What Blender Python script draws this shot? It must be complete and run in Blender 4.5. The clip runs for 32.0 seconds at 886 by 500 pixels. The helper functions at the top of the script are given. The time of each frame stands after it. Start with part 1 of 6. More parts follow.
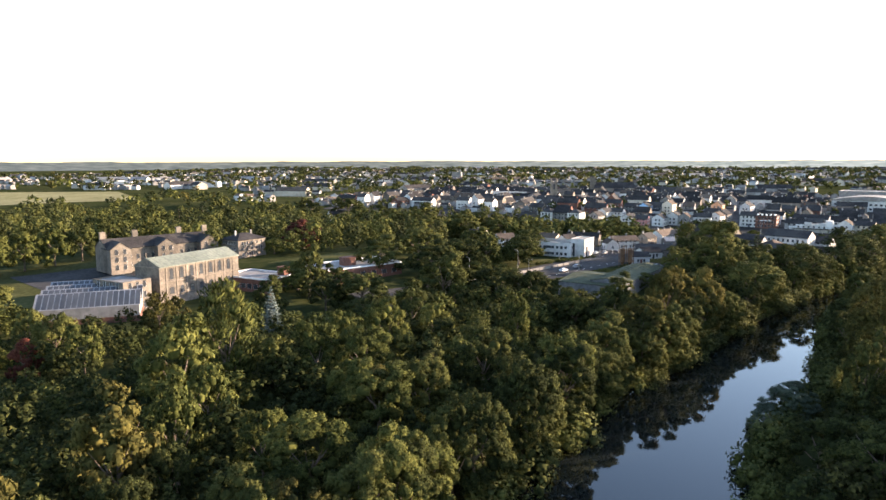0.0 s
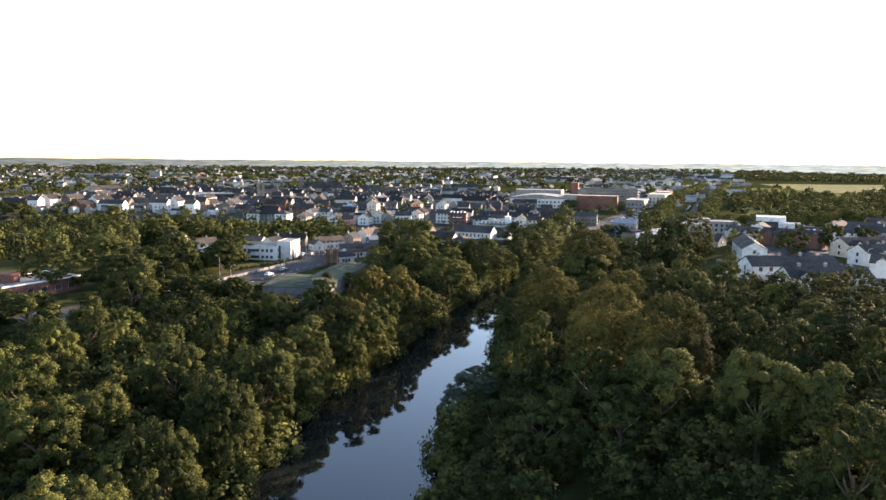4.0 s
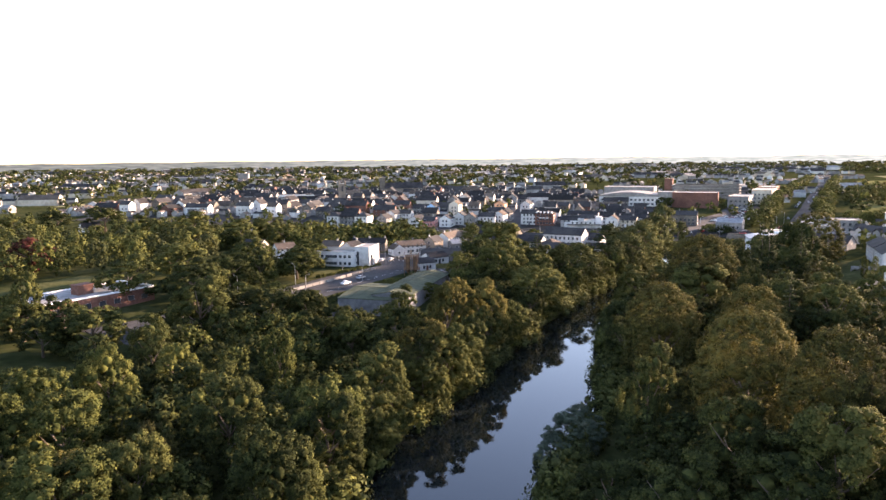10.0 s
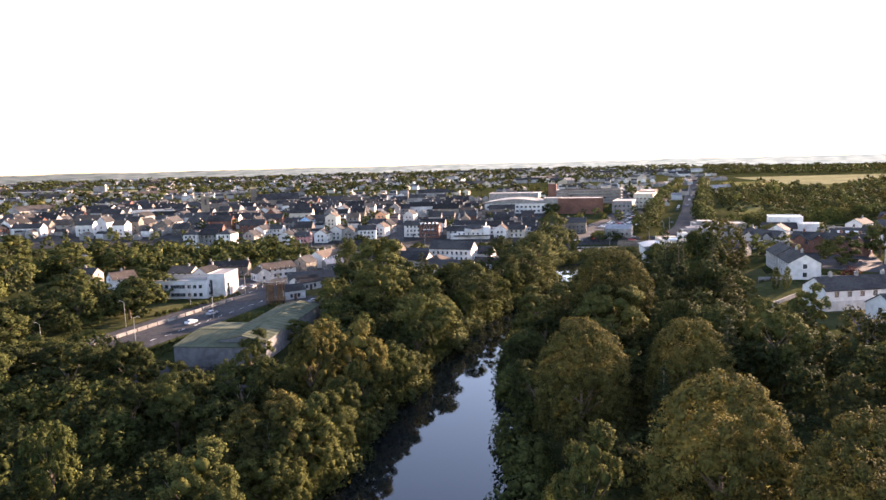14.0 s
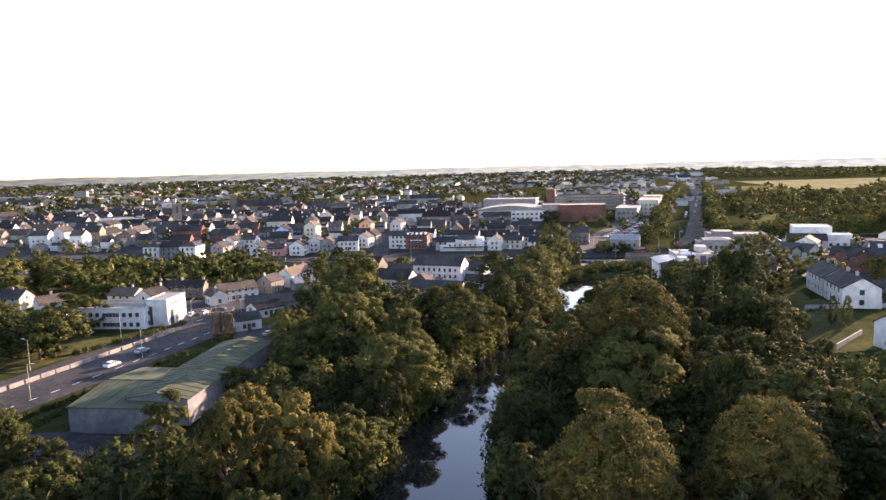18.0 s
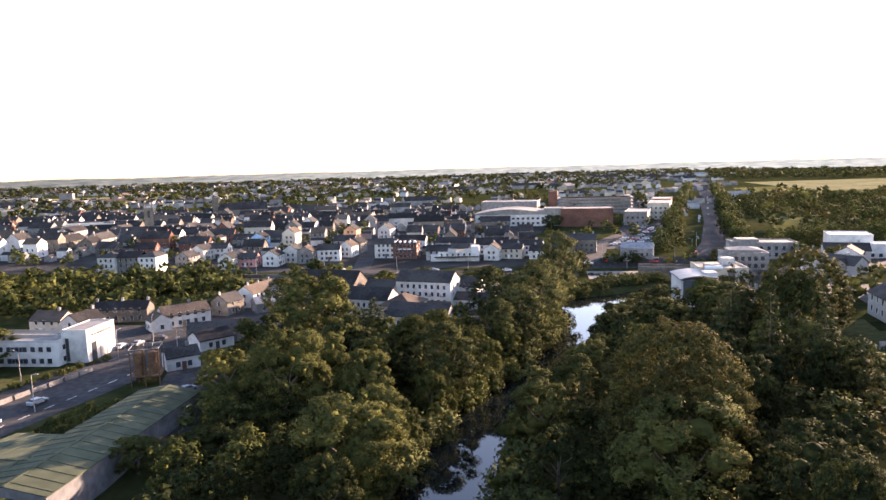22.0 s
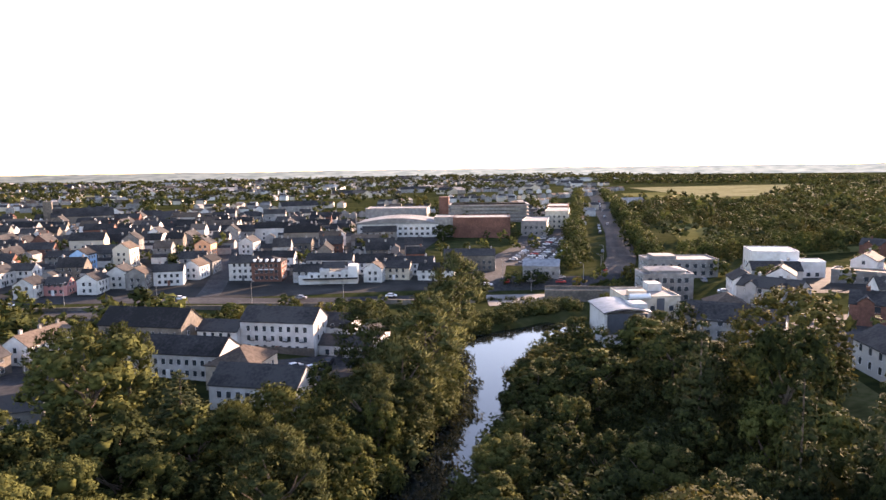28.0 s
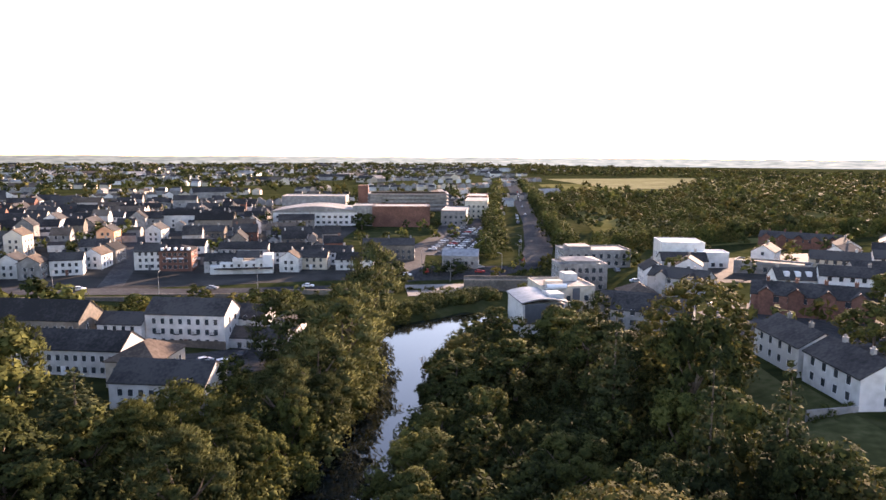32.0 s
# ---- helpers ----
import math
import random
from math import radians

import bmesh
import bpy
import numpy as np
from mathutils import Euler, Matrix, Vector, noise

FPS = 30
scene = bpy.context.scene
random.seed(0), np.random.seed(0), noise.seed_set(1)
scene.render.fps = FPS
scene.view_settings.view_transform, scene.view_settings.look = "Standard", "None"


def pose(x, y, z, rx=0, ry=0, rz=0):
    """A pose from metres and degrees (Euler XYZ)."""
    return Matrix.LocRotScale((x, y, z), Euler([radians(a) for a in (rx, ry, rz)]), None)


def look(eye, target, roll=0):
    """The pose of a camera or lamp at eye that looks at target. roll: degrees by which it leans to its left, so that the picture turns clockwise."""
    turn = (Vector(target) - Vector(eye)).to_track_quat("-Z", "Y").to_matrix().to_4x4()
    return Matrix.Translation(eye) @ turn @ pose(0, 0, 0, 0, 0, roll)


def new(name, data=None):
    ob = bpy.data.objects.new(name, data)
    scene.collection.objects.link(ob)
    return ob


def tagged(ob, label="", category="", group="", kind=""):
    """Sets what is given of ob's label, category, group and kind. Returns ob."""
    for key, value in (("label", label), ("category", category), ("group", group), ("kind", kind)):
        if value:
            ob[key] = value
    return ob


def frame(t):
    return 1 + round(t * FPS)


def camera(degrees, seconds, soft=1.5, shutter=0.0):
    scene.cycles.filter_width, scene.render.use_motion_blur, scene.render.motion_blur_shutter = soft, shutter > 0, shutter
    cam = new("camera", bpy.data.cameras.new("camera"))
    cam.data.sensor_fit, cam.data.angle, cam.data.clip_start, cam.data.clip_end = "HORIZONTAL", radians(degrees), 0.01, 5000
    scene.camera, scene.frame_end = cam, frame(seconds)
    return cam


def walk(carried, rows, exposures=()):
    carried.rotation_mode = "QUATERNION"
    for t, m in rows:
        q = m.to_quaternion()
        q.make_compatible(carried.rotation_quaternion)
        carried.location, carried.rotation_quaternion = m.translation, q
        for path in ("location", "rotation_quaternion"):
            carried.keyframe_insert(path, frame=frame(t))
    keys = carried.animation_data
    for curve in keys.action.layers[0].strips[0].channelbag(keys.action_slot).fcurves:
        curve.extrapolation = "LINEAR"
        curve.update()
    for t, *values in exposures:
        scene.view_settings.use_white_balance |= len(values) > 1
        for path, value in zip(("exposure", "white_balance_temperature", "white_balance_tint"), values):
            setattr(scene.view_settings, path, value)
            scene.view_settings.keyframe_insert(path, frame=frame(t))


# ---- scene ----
cam = camera(66.29, 32.0)
PATH = [
    (0, pose(-4.15, -2.63, 47.52, 82.407, 0, 14.075) @ pose(0, 0, 0, 0, 0, -0.162)),
    (0.5, pose(-3.24, -1.76, 47.76, 82.764, 0, 16.301) @ pose(0, 0, 0, 0, 0, 0.026)),
    (1, pose(-2.48, -1.10, 47.92, 82.780, 0, 19.248) @ pose(0, 0, 0, 0, 0, 0.331)),
    (1.5, pose(-1.97, -0.78, 48.05, 82.690, 0, 22.592) @ pose(0, 0, 0, 0, 0, 0.652)),
    (2, pose(-1.57, -0.67, 48.14, 82.301, 0, 24.788) @ pose(0, 0, 0, 0, 0, 0.777)),
    (2.5, pose(-1.11, -0.55, 48.23, 82.211, 0, 23.284) @ pose(0, 0, 0, 0, 0, 0.856)),
    (4.5, pose(-0.31, -0.40, 48.60, 82.355, 0, -14.910) @ pose(0, 0, 0, 0, 0, 0.388)),
    (5, pose(-0.67, -0.44, 48.70, 82.216, 0, -10.949) @ pose(0, 0, 0, 0, 0, 0.359)),
    (5.5, pose(-0.20, -0.15, 48.76, 82.092, 0, -0.530) @ pose(0, 0, 0, 0, 0, 0.426)),
    (6, pose(0.00, 0.00, 48.81, 81.870, 0, -0.000) @ pose(0, 0, 0, 0, 0, 0.410)),
    (6.5, pose(0.02, 0.57, 48.73, 81.781, 0, 0.148) @ pose(0, 0, 0, 0, 0, 0.395)),
    (7, pose(-0.04, 2.00, 48.64, 81.755, 0, 0.109) @ pose(0, 0, 0, 0, 0, 0.250)),
    (7.5, pose(0.03, 4.04, 48.67, 81.800, 0, 0.128) @ pose(0, 0, 0, 0, 0, 0.084)),
    (8, pose(0.21, 6.54, 48.75, 81.882, 0, 0.223) @ pose(0, 0, 0, 0, 0, -0.093)),
    (8.5, pose(0.28, 9.54, 48.81, 81.980, 0, 0.219) @ pose(0, 0, 0, 0, 0, -0.201)),
    (9, pose(0.42, 13.07, 48.86, 82.068, 0, 0.236) @ pose(0, 0, 0, 0, 0, -0.354)),
    (9.5, pose(0.61, 16.91, 48.85, 82.131, 0, -2.228) @ pose(0, 0, 0, 0, 0, -0.487)),
    (10, pose(0.89, 20.91, 48.91, 82.224, 0, -2.885) @ pose(0, 0, 0, 0, 0, -0.667)),
    (10.5, pose(1.45, 25.10, 48.89, 82.313, 0, -3.285) @ pose(0, 0, 0, 0, 0, -0.845)),
    (11, pose(1.86, 29.37, 48.95, 82.319, 0, -6.793) @ pose(0, 0, 0, 0, 0, -0.980)),
    (11.5, pose(2.47, 33.90, 48.94, 82.420, 0, -7.655) @ pose(0, 0, 0, 0, 0, -1.068)),
    (12, pose(3.37, 38.47, 48.91, 82.500, 0, -8.059) @ pose(0, 0, 0, 0, 0, -1.181)),
    (12.5, pose(4.35, 43.08, 48.96, 82.496, 0, -11.216) @ pose(0, 0, 0, 0, 0, -1.284)),
    (13, pose(5.29, 47.66, 48.97, 82.549, 0, -12.029) @ pose(0, 0, 0, 0, 0, -1.326)),
    (13.5, pose(6.53, 52.23, 48.97, 82.604, 0, -12.378) @ pose(0, 0, 0, 0, 0, -1.432)),
    (14, pose(7.89, 56.80, 48.96, 82.658, 0, -12.601) @ pose(0, 0, 0, 0, 0, -1.451)),
    (14.5, pose(9.21, 61.41, 48.98, 82.703, 0, -12.771) @ pose(0, 0, 0, 0, 0, -1.456)),
    (16.5, pose(15.20, 79.47, 49.18, 82.818, 0, -12.974) @ pose(0, 0, 0, 0, 0, -1.532)),
    (17, pose(16.83, 83.86, 49.07, 82.897, 0, -12.964) @ pose(0, 0, 0, 0, 0, -1.528)),
    (17.5, pose(18.42, 88.20, 49.10, 82.921, 0, -12.968) @ pose(0, 0, 0, 0, 0, -1.536)),
    (18, pose(20.05, 92.50, 49.13, 82.952, 0, -12.933) @ pose(0, 0, 0, 0, 0, -1.502)),
    (18.5, pose(21.72, 96.85, 49.08, 82.955, 0, -12.916) @ pose(0, 0, 0, 0, 0, -1.483)),
    (19, pose(23.38, 101.23, 49.07, 82.930, 0, -12.905) @ pose(0, 0, 0, 0, 0, -1.452)),
    (19.5, pose(25.03, 105.61, 49.10, 82.910, 0, -12.890) @ pose(0, 0, 0, 0, 0, -1.523)),
    (20, pose(26.71, 110.01, 49.10, 82.901, 0, -12.858) @ pose(0, 0, 0, 0, 0, -1.539)),
    (20.5, pose(28.34, 114.48, 48.86, 82.990, 0, -12.840) @ pose(0, 0, 0, 0, 0, -1.527)),
    (21, pose(29.90, 118.82, 48.79, 83.052, 0, -12.864) @ pose(0, 0, 0, 0, 0, -1.541)),
    (21.5, pose(31.52, 123.21, 48.89, 83.016, 0, -12.858) @ pose(0, 0, 0, 0, 0, -1.609)),
    (22, pose(33.16, 127.65, 48.84, 83.024, 0, -12.847) @ pose(0, 0, 0, 0, 0, -1.594)),
    (22.5, pose(34.73, 132.11, 48.77, 83.025, 0, -12.854) @ pose(0, 0, 0, 0, 0, -1.603)),
    (23, pose(36.35, 136.65, 48.73, 83.023, 0, -12.853) @ pose(0, 0, 0, 0, 0, -1.474)),
    (23.5, pose(38.00, 141.14, 48.66, 83.052, 0, -12.836) @ pose(0, 0, 0, 0, 0, -1.475)),
    (24, pose(39.60, 145.65, 48.61, 83.085, 0, -12.855) @ pose(0, 0, 0, 0, 0, -1.486)),
    (24.5, pose(41.27, 150.08, 48.55, 83.103, 0, -12.847) @ pose(0, 0, 0, 0, 0, -1.502)),
    (25, pose(42.89, 154.77, 48.43, 83.146, 0, -12.872) @ pose(0, 0, 0, 0, 0, -1.465)),
    (25.5, pose(44.47, 159.30, 48.39, 83.170, 0, -12.906) @ pose(0, 0, 0, 0, 0, -1.454)),
    (27.5, pose(51.88, 175.96, 49.04, 83.177, 0, -14.763) @ pose(0, 0, 0, 0, 0, -0.957)),
    (28, pose(52.52, 178.26, 48.97, 83.036, 0, -22.154) @ pose(0, 0, 0, 0, 0, -0.859)),
    (28.5, pose(52.88, 179.74, 48.91, 82.969, 0, -24.601) @ pose(0, 0, 0, 0, 0, -0.693)),
    (29, pose(53.26, 180.22, 48.80, 82.754, 0, -25.427) @ pose(0, 0, 0, 0, 0, -0.497)),
    (29.5, pose(53.44, 180.24, 48.73, 82.624, 0, -26.625) @ pose(0, 0, 0, 0, 0, -0.246)),
    (30, pose(53.55, 180.27, 48.76, 82.500, 0, -27.372) @ pose(0, 0, 0, 0, 0, -0.095)),
    (30.5, pose(53.74, 180.39, 48.88, 82.358, 0, -27.884) @ pose(0, 0, 0, 0, 0, 0.059)),
    (31, pose(53.76, 180.46, 48.94, 82.250, 0, -28.318) @ pose(0, 0, 0, 0, 0, 0.188)),
    (31.5, pose(53.75, 180.44, 48.94, 82.126, 0, -28.666) @ pose(0, 0, 0, 0, 0, 0.280)),
    (32, pose(53.75, 180.41, 48.93, 82.062, 0, -28.970) @ pose(0, 0, 0, 0, 0, 0.331)),
]
walk(cam, PATH, [(0, 2.18, 6700, 19), (2.5, 2.18, 6700, 19), (6, 2.32, 6850, 24), (12, 2.46, 6980, 31), (17, 2.34, 7000, 32), (32, 2.26, 7000, 33)])

# ---------------------------------------------------------------- light
SUN_AZ, SUN_EL = 61.0, 12.5
world = bpy.data.worlds.new("world")
scene.world = world
world.use_nodes = True
wn = world.node_tree.nodes
sky = wn.new("ShaderNodeTexSky")
sky.sky_type = "NISHITA"
sky.sun_disc = False
sky.sun_elevation, sky.sun_rotation = radians(SUN_EL), radians(SUN_AZ)
sky.air_density, sky.dust_density, sky.ozone_density = 1.0, 0.4, 1.5
wn["Background"].inputs[1].default_value = 0.125
world.node_tree.links.new(sky.outputs[0], wn["Background"].inputs[0])
sun = new("sun", bpy.data.lights.new("sun", "SUN"))
sun.data.energy, sun.data.angle, sun.data.color = 5.0, radians(0.6), (1.0, 0.80, 0.58)
az, el = radians(SUN_AZ), radians(SUN_EL)
sun.matrix_basis = look((0, 0, 0), (-math.sin(az) * math.cos(el), -math.cos(az) * math.cos(el), -math.sin(el)))


# ---------------------------------------------------------------- materials
def material(name, colors, rough=0.85, scale=2.0, metal=0.0, bump=0.15, big=0.12, rand=0.0, island=0.0, spec=0.3, sub=0.0):
    """A node material: colours mixed by noise at two scales, fine relief, and a change of tone from object to object or clump to clump."""
    m = bpy.data.materials.new(name)
    m.use_nodes = True
    nt = m.node_tree
    n, l = nt.nodes, nt.links
    b = n["Principled BSDF"]
    co = n.new("ShaderNodeTexCoord")
    t1 = n.new("ShaderNodeTexNoise")
    t1.inputs["Scale"].default_value, t1.inputs["Detail"].default_value = scale, 6
    t2 = n.new("ShaderNodeTexNoise")
    t2.inputs["Scale"].default_value, t2.inputs["Detail"].default_value = scale * big, 3
    geo = n.new("ShaderNodeNewGeometry")
    l.new(geo.outputs["Position"], t1.inputs["Vector"])
    l.new(geo.outputs["Position"], t2.inputs["Vector"])
    add = n.new("ShaderNodeMath")
    add.operation = "ADD"
    l.new(t1.outputs[0], add.inputs[0])
    l.new(t2.outputs[0], add.inputs[1])
    fac = n.new("ShaderNodeMath")
    fac.operation = "MULTIPLY_ADD"
    fac.inputs[1].default_value, fac.inputs[2].default_value = 1.3, -0.8
    l.new(add.outputs[0], fac.inputs[0])
    last = fac.outputs[0]
    for amount, source in ((rand, n.new("ShaderNodeObjectInfo").outputs["Random"]), (island, geo.outputs["Random Per Island"])):
        if amount:
            k = n.new("ShaderNodeMath")
            k.operation = "MULTIPLY_ADD"
            k.inputs[1].default_value = amount
            l.new(source, k.inputs[0])
            sub_half = n.new("ShaderNodeMath")
            sub_half.operation = "SUBTRACT"
            sub_half.inputs[1].default_value = amount / 2
            l.new(last, sub_half.inputs[0])
            l.new(sub_half.outputs[0], k.inputs[2])
            last = k.outputs[0]
    ramp = n.new("ShaderNodeValToRGB")
    e = ramp.color_ramp.elements
    while len(e) < len(colors):
        e.new(0.5)
    for i, c in enumerate(colors):
        e[i].position = 0.15 + 0.7 * i / max(1, len(colors) - 1)
        e[i].color = (*c, 1)
    l.new(last, ramp.inputs[0])
    l.new(ramp.outputs[0], b.inputs["Base Color"])
    b.inputs["Roughness"].default_value, b.inputs["Metallic"].default_value = rough, metal
    b.inputs["Specular IOR Level"].default_value = spec
    if sub:
        tr = n.new("ShaderNodeBsdfTranslucent")
        l.new(ramp.outputs[0], tr.inputs[0])
        mix = n.new("ShaderNodeMixShader")
        mix.inputs[0].default_value = sub
        l.new(b.outputs[0], mix.inputs[1])
        l.new(tr.outputs[0], mix.inputs[2])
        l.new(mix.outputs[0], n["Material Output"].inputs[0])
    if bump:
        bp = n.new("ShaderNodeBump")
        bp.inputs["Strength"].default_value = bump
        l.new(t1.outputs[0], bp.inputs["Height"])
        l.new(bp.outputs[0], b.inputs["Normal"])
    return m


LEAF = {
    "oak": material("oak_leaves", [(0.02, 0.026, 0.01), (0.05, 0.058, 0.019), (0.096, 0.1, 0.03)], 0.9, 1.2, big=0.1, rand=0.5, island=0.5, bump=0, sub=0.22, spec=0.04),
    "lime": material("lime_leaves", [(0.028, 0.036, 0.012), (0.07, 0.08, 0.023), (0.124, 0.128, 0.036)], 0.9, 1.2, big=0.1, rand=0.4, island=0.5, bump=0, sub=0.22, spec=0.04),
    "olive": material("olive_leaves", [(0.030, 0.031, 0.012), (0.070, 0.066, 0.020), (0.124, 0.108, 0.031)], 0.9, 1.2, big=0.1, rand=0.4, island=0.45, bump=0, sub=0.22, spec=0.04),
    "willow": material("willow_leaves", [(0.028, 0.035, 0.014), (0.064, 0.073, 0.027), (0.114, 0.12, 0.044)], 0.9, 1.2, big=0.1, rand=0.3, island=0.45, bump=0, sub=0.22, spec=0.04),
    "sallow": material("grey_willow_leaves", [(0.05, 0.068, 0.045), (0.10, 0.125, 0.085), (0.15, 0.18, 0.125)], 0.9, 1.2, big=0.1, rand=0.3, island=0.45, bump=0, sub=0.3, spec=0.04),
    "beech": material("copper_beech_leaves", [(0.03, 0.012, 0.012), (0.075, 0.025, 0.02), (0.12, 0.045, 0.03)], 0.9, 1.2, big=0.1, rand=0.3, island=0.5, bump=0, sub=0.15, spec=0.04),
    "pine": material("conifer_needles", [(0.016, 0.022, 0.01), (0.034, 0.042, 0.017), (0.062, 0.066, 0.026)], 0.9, 1.2, big=0.1, rand=0.4, island=0.5, bump=0, sub=0.15, spec=0.04),
    "blue": material("blue_cedar_needles", [(0.06, 0.085, 0.08), (0.11, 0.14, 0.13), (0.17, 0.20, 0.18)], 0.9, 1.2, big=0.1, rand=0.3, island=0.5, bump=0, sub=0.1, spec=0.04),
}
BARK = material("bark", [(0.06, 0.045, 0.03), (0.12, 0.09, 0.065), (0.17, 0.14, 0.11)], 0.95, 3.0, bump=0.5)
SOIL = material("ground_soil", [(0.018, 0.022, 0.010), (0.034, 0.040, 0.015), (0.058, 0.058, 0.026)], 0.95, 0.25, big=0.1, spec=0.0)
GRASS = material("mown_grass", [(0.040, 0.044, 0.018), (0.060, 0.063, 0.026), (0.092, 0.090, 0.040)], 0.95, 0.6, big=0.08, spec=0.0)
HAY = material("dry_meadow", [(0.15, 0.143, 0.072), (0.20, 0.188, 0.098), (0.255, 0.236, 0.132)], 0.95, 0.15, big=0.2, spec=0.0)
PASTURE = material("rough_pasture", [(0.07, 0.072, 0.026), (0.11, 0.108, 0.042), (0.165, 0.15, 0.065)], 0.95, 0.05, big=0.3, spec=0.0)
YARD = material("town_yards", [(0.022, 0.022, 0.020), (0.038, 0.037, 0.034), (0.065, 0.062, 0.056)], 0.95, 0.12, big=0.2, spec=0.05)
ASPHALT = material("asphalt", [(0.028, 0.028, 0.029), (0.045, 0.045, 0.046), (0.072, 0.070, 0.068)], 0.92, 0.8, big=0.1, spec=0.08)
PAVING = material("paving", [(0.13, 0.12, 0.11), (0.19, 0.18, 0.165), (0.26, 0.245, 0.225)], 0.9, 1.5, big=0.1)
LINE = material("white_road_paint", [(0.55, 0.55, 0.53), (0.75, 0.75, 0.72)], 0.8, 2.0)
SLATE = material("slate_roof", [(0.020, 0.019, 0.019), (0.036, 0.034, 0.034), (0.062, 0.058, 0.055)], 0.88, 1.5, rand=0.7, spec=0.12)
TILE = material("brown_roof_tile", [(0.066, 0.050, 0.040), (0.100, 0.077, 0.060), (0.142, 0.112, 0.088)], 0.9, 1.5, rand=0.5, spec=0.1)
RENDER = material("white_render", [(0.40, 0.39, 0.365), (0.53, 0.52, 0.49), (0.65, 0.64, 0.61)], 0.9, 0.6, rand=0.5, spec=0.15)
CREAM = material("cream_render", [(0.36, 0.31, 0.24), (0.48, 0.42, 0.33), (0.58, 0.52, 0.42)], 0.9, 0.6, rand=0.5, spec=0.15)
GREYR = material("grey_render", [(0.15, 0.145, 0.135), (0.24, 0.23, 0.215), (0.35, 0.335, 0.315)], 0.9, 0.6, rand=0.7, spec=0.15)
STONE = material("limestone", [(0.10, 0.088, 0.074), (0.155, 0.135, 0.112), (0.22, 0.19, 0.155)], 0.92, 1.2, bump=0.3, rand=0.4, spec=0.15)
BRICK = material("red_brick", [(0.10, 0.050, 0.038), (0.145, 0.072, 0.054), (0.20, 0.102, 0.076)], 0.92, 1.5, rand=0.4, spec=0.12)
BLUE = material("blue_render", [(0.20, 0.36, 0.56), (0.27, 0.45, 0.66), (0.33, 0.52, 0.72)], 0.85, 0.6)
PINK = material("pink_render", [(0.45, 0.19, 0.17), (0.55, 0.25, 0.22), (0.62, 0.31, 0.27)], 0.85, 0.6)
ORANGE = material("orange_render", [(0.55, 0.26, 0.13), (0.65, 0.33, 0.18), (0.70, 0.40, 0.24)], 0.85, 0.6)
COPPER = material("green_copper_roof", [(0.12, 0.14, 0.115), (0.17, 0.19, 0.155), (0.23, 0.25, 0.20)], 0.7, 1.0)
SHEET = material("green_sheet_roof", [(0.048, 0.057, 0.034), (0.068, 0.078, 0.048), (0.095, 0.104, 0.066)], 0.9, 0.5, big=0.2, spec=0.15)
FLATROOF = material("pale_flat_roof", [(0.14, 0.135, 0.13), (0.21, 0.20, 0.19), (0.29, 0.28, 0.265)], 0.85, 0.5)
SHEDWALL = material("weathered_shed_wall", [(0.10, 0.10, 0.10), (0.15, 0.15, 0.15), (0.21, 0.21, 0.205)], 0.85, 0.8, spec=0.1)
METAL = material("grey_sheet_metal", [(0.16, 0.165, 0.17), (0.24, 0.245, 0.25), (0.32, 0.325, 0.33)], 0.5, 0.7, metal=0.3)
STEEL = material("galvanised_steel", [(0.32, 0.32, 0.32), (0.45, 0.45, 0.44)], 0.45, 3.0, metal=0.7)
RUST = material("rusty_steel", [(0.07, 0.04, 0.025), (0.12, 0.065, 0.035), (0.20, 0.11, 0.055)], 0.85, 2.0)
PLANK = material("timber", [(0.16, 0.11, 0.07), (0.24, 0.17, 0.11), (0.30, 0.22, 0.15)], 0.85, 3.0)
PANEL = material("dark_grey_panel", [(0.07, 0.075, 0.085), (0.10, 0.105, 0.115)], 0.7, 0.8)
GLASS = material("window_glass", [(0.03, 0.035, 0.04), (0.06, 0.066, 0.072)], 0.12, 0.3, bump=0, spec=0.6, rand=0.5)
DARK = material("dark_paint", [(0.03, 0.03, 0.033), (0.055, 0.055, 0.058)], 0.5, 2.0)
WHITE = material("white_paint", [(0.68, 0.68, 0.67), (0.80, 0.80, 0.79)], 0.5, 2.0)
RED = material("red_paint", [(0.35, 0.03, 0.025), (0.48, 0.05, 0.04)], 0.4, 2.0)
SILVER = material("silver_paint", [(0.42, 0.43, 0.44), (0.55, 0.56, 0.57)], 0.3, 2.0, metal=0.5)
WATER = material("river_water", [(0.006, 0.009, 0.010), (0.012, 0.015, 0.014)], 0.02, 0.35, bump=0.003, spec=0.5)


# ---------------------------------------------------------------- ground form
RIVER = [(-190, -150, 28), (-110, -60, 27), (-48, 10, 26), (-14, 62, 26), (0.5, 95, 29), (5.5, 116, 28), (14.8, 137, 30), (25.5, 152, 29), (35.5, 178, 25), (45, 205, 21), (54, 222, 17), (63, 240, 16), (73, 256, 15), (88, 272, 14), (102, 289, 14), (114, 307, 15), (125, 326, 17), (138, 346, 27), (155, 353, 20), (168, 360, 12)]


def smooth(t):
    t = np.clip(t, 0.0, 1.0)
    return t * t * (3 - 2 * t)


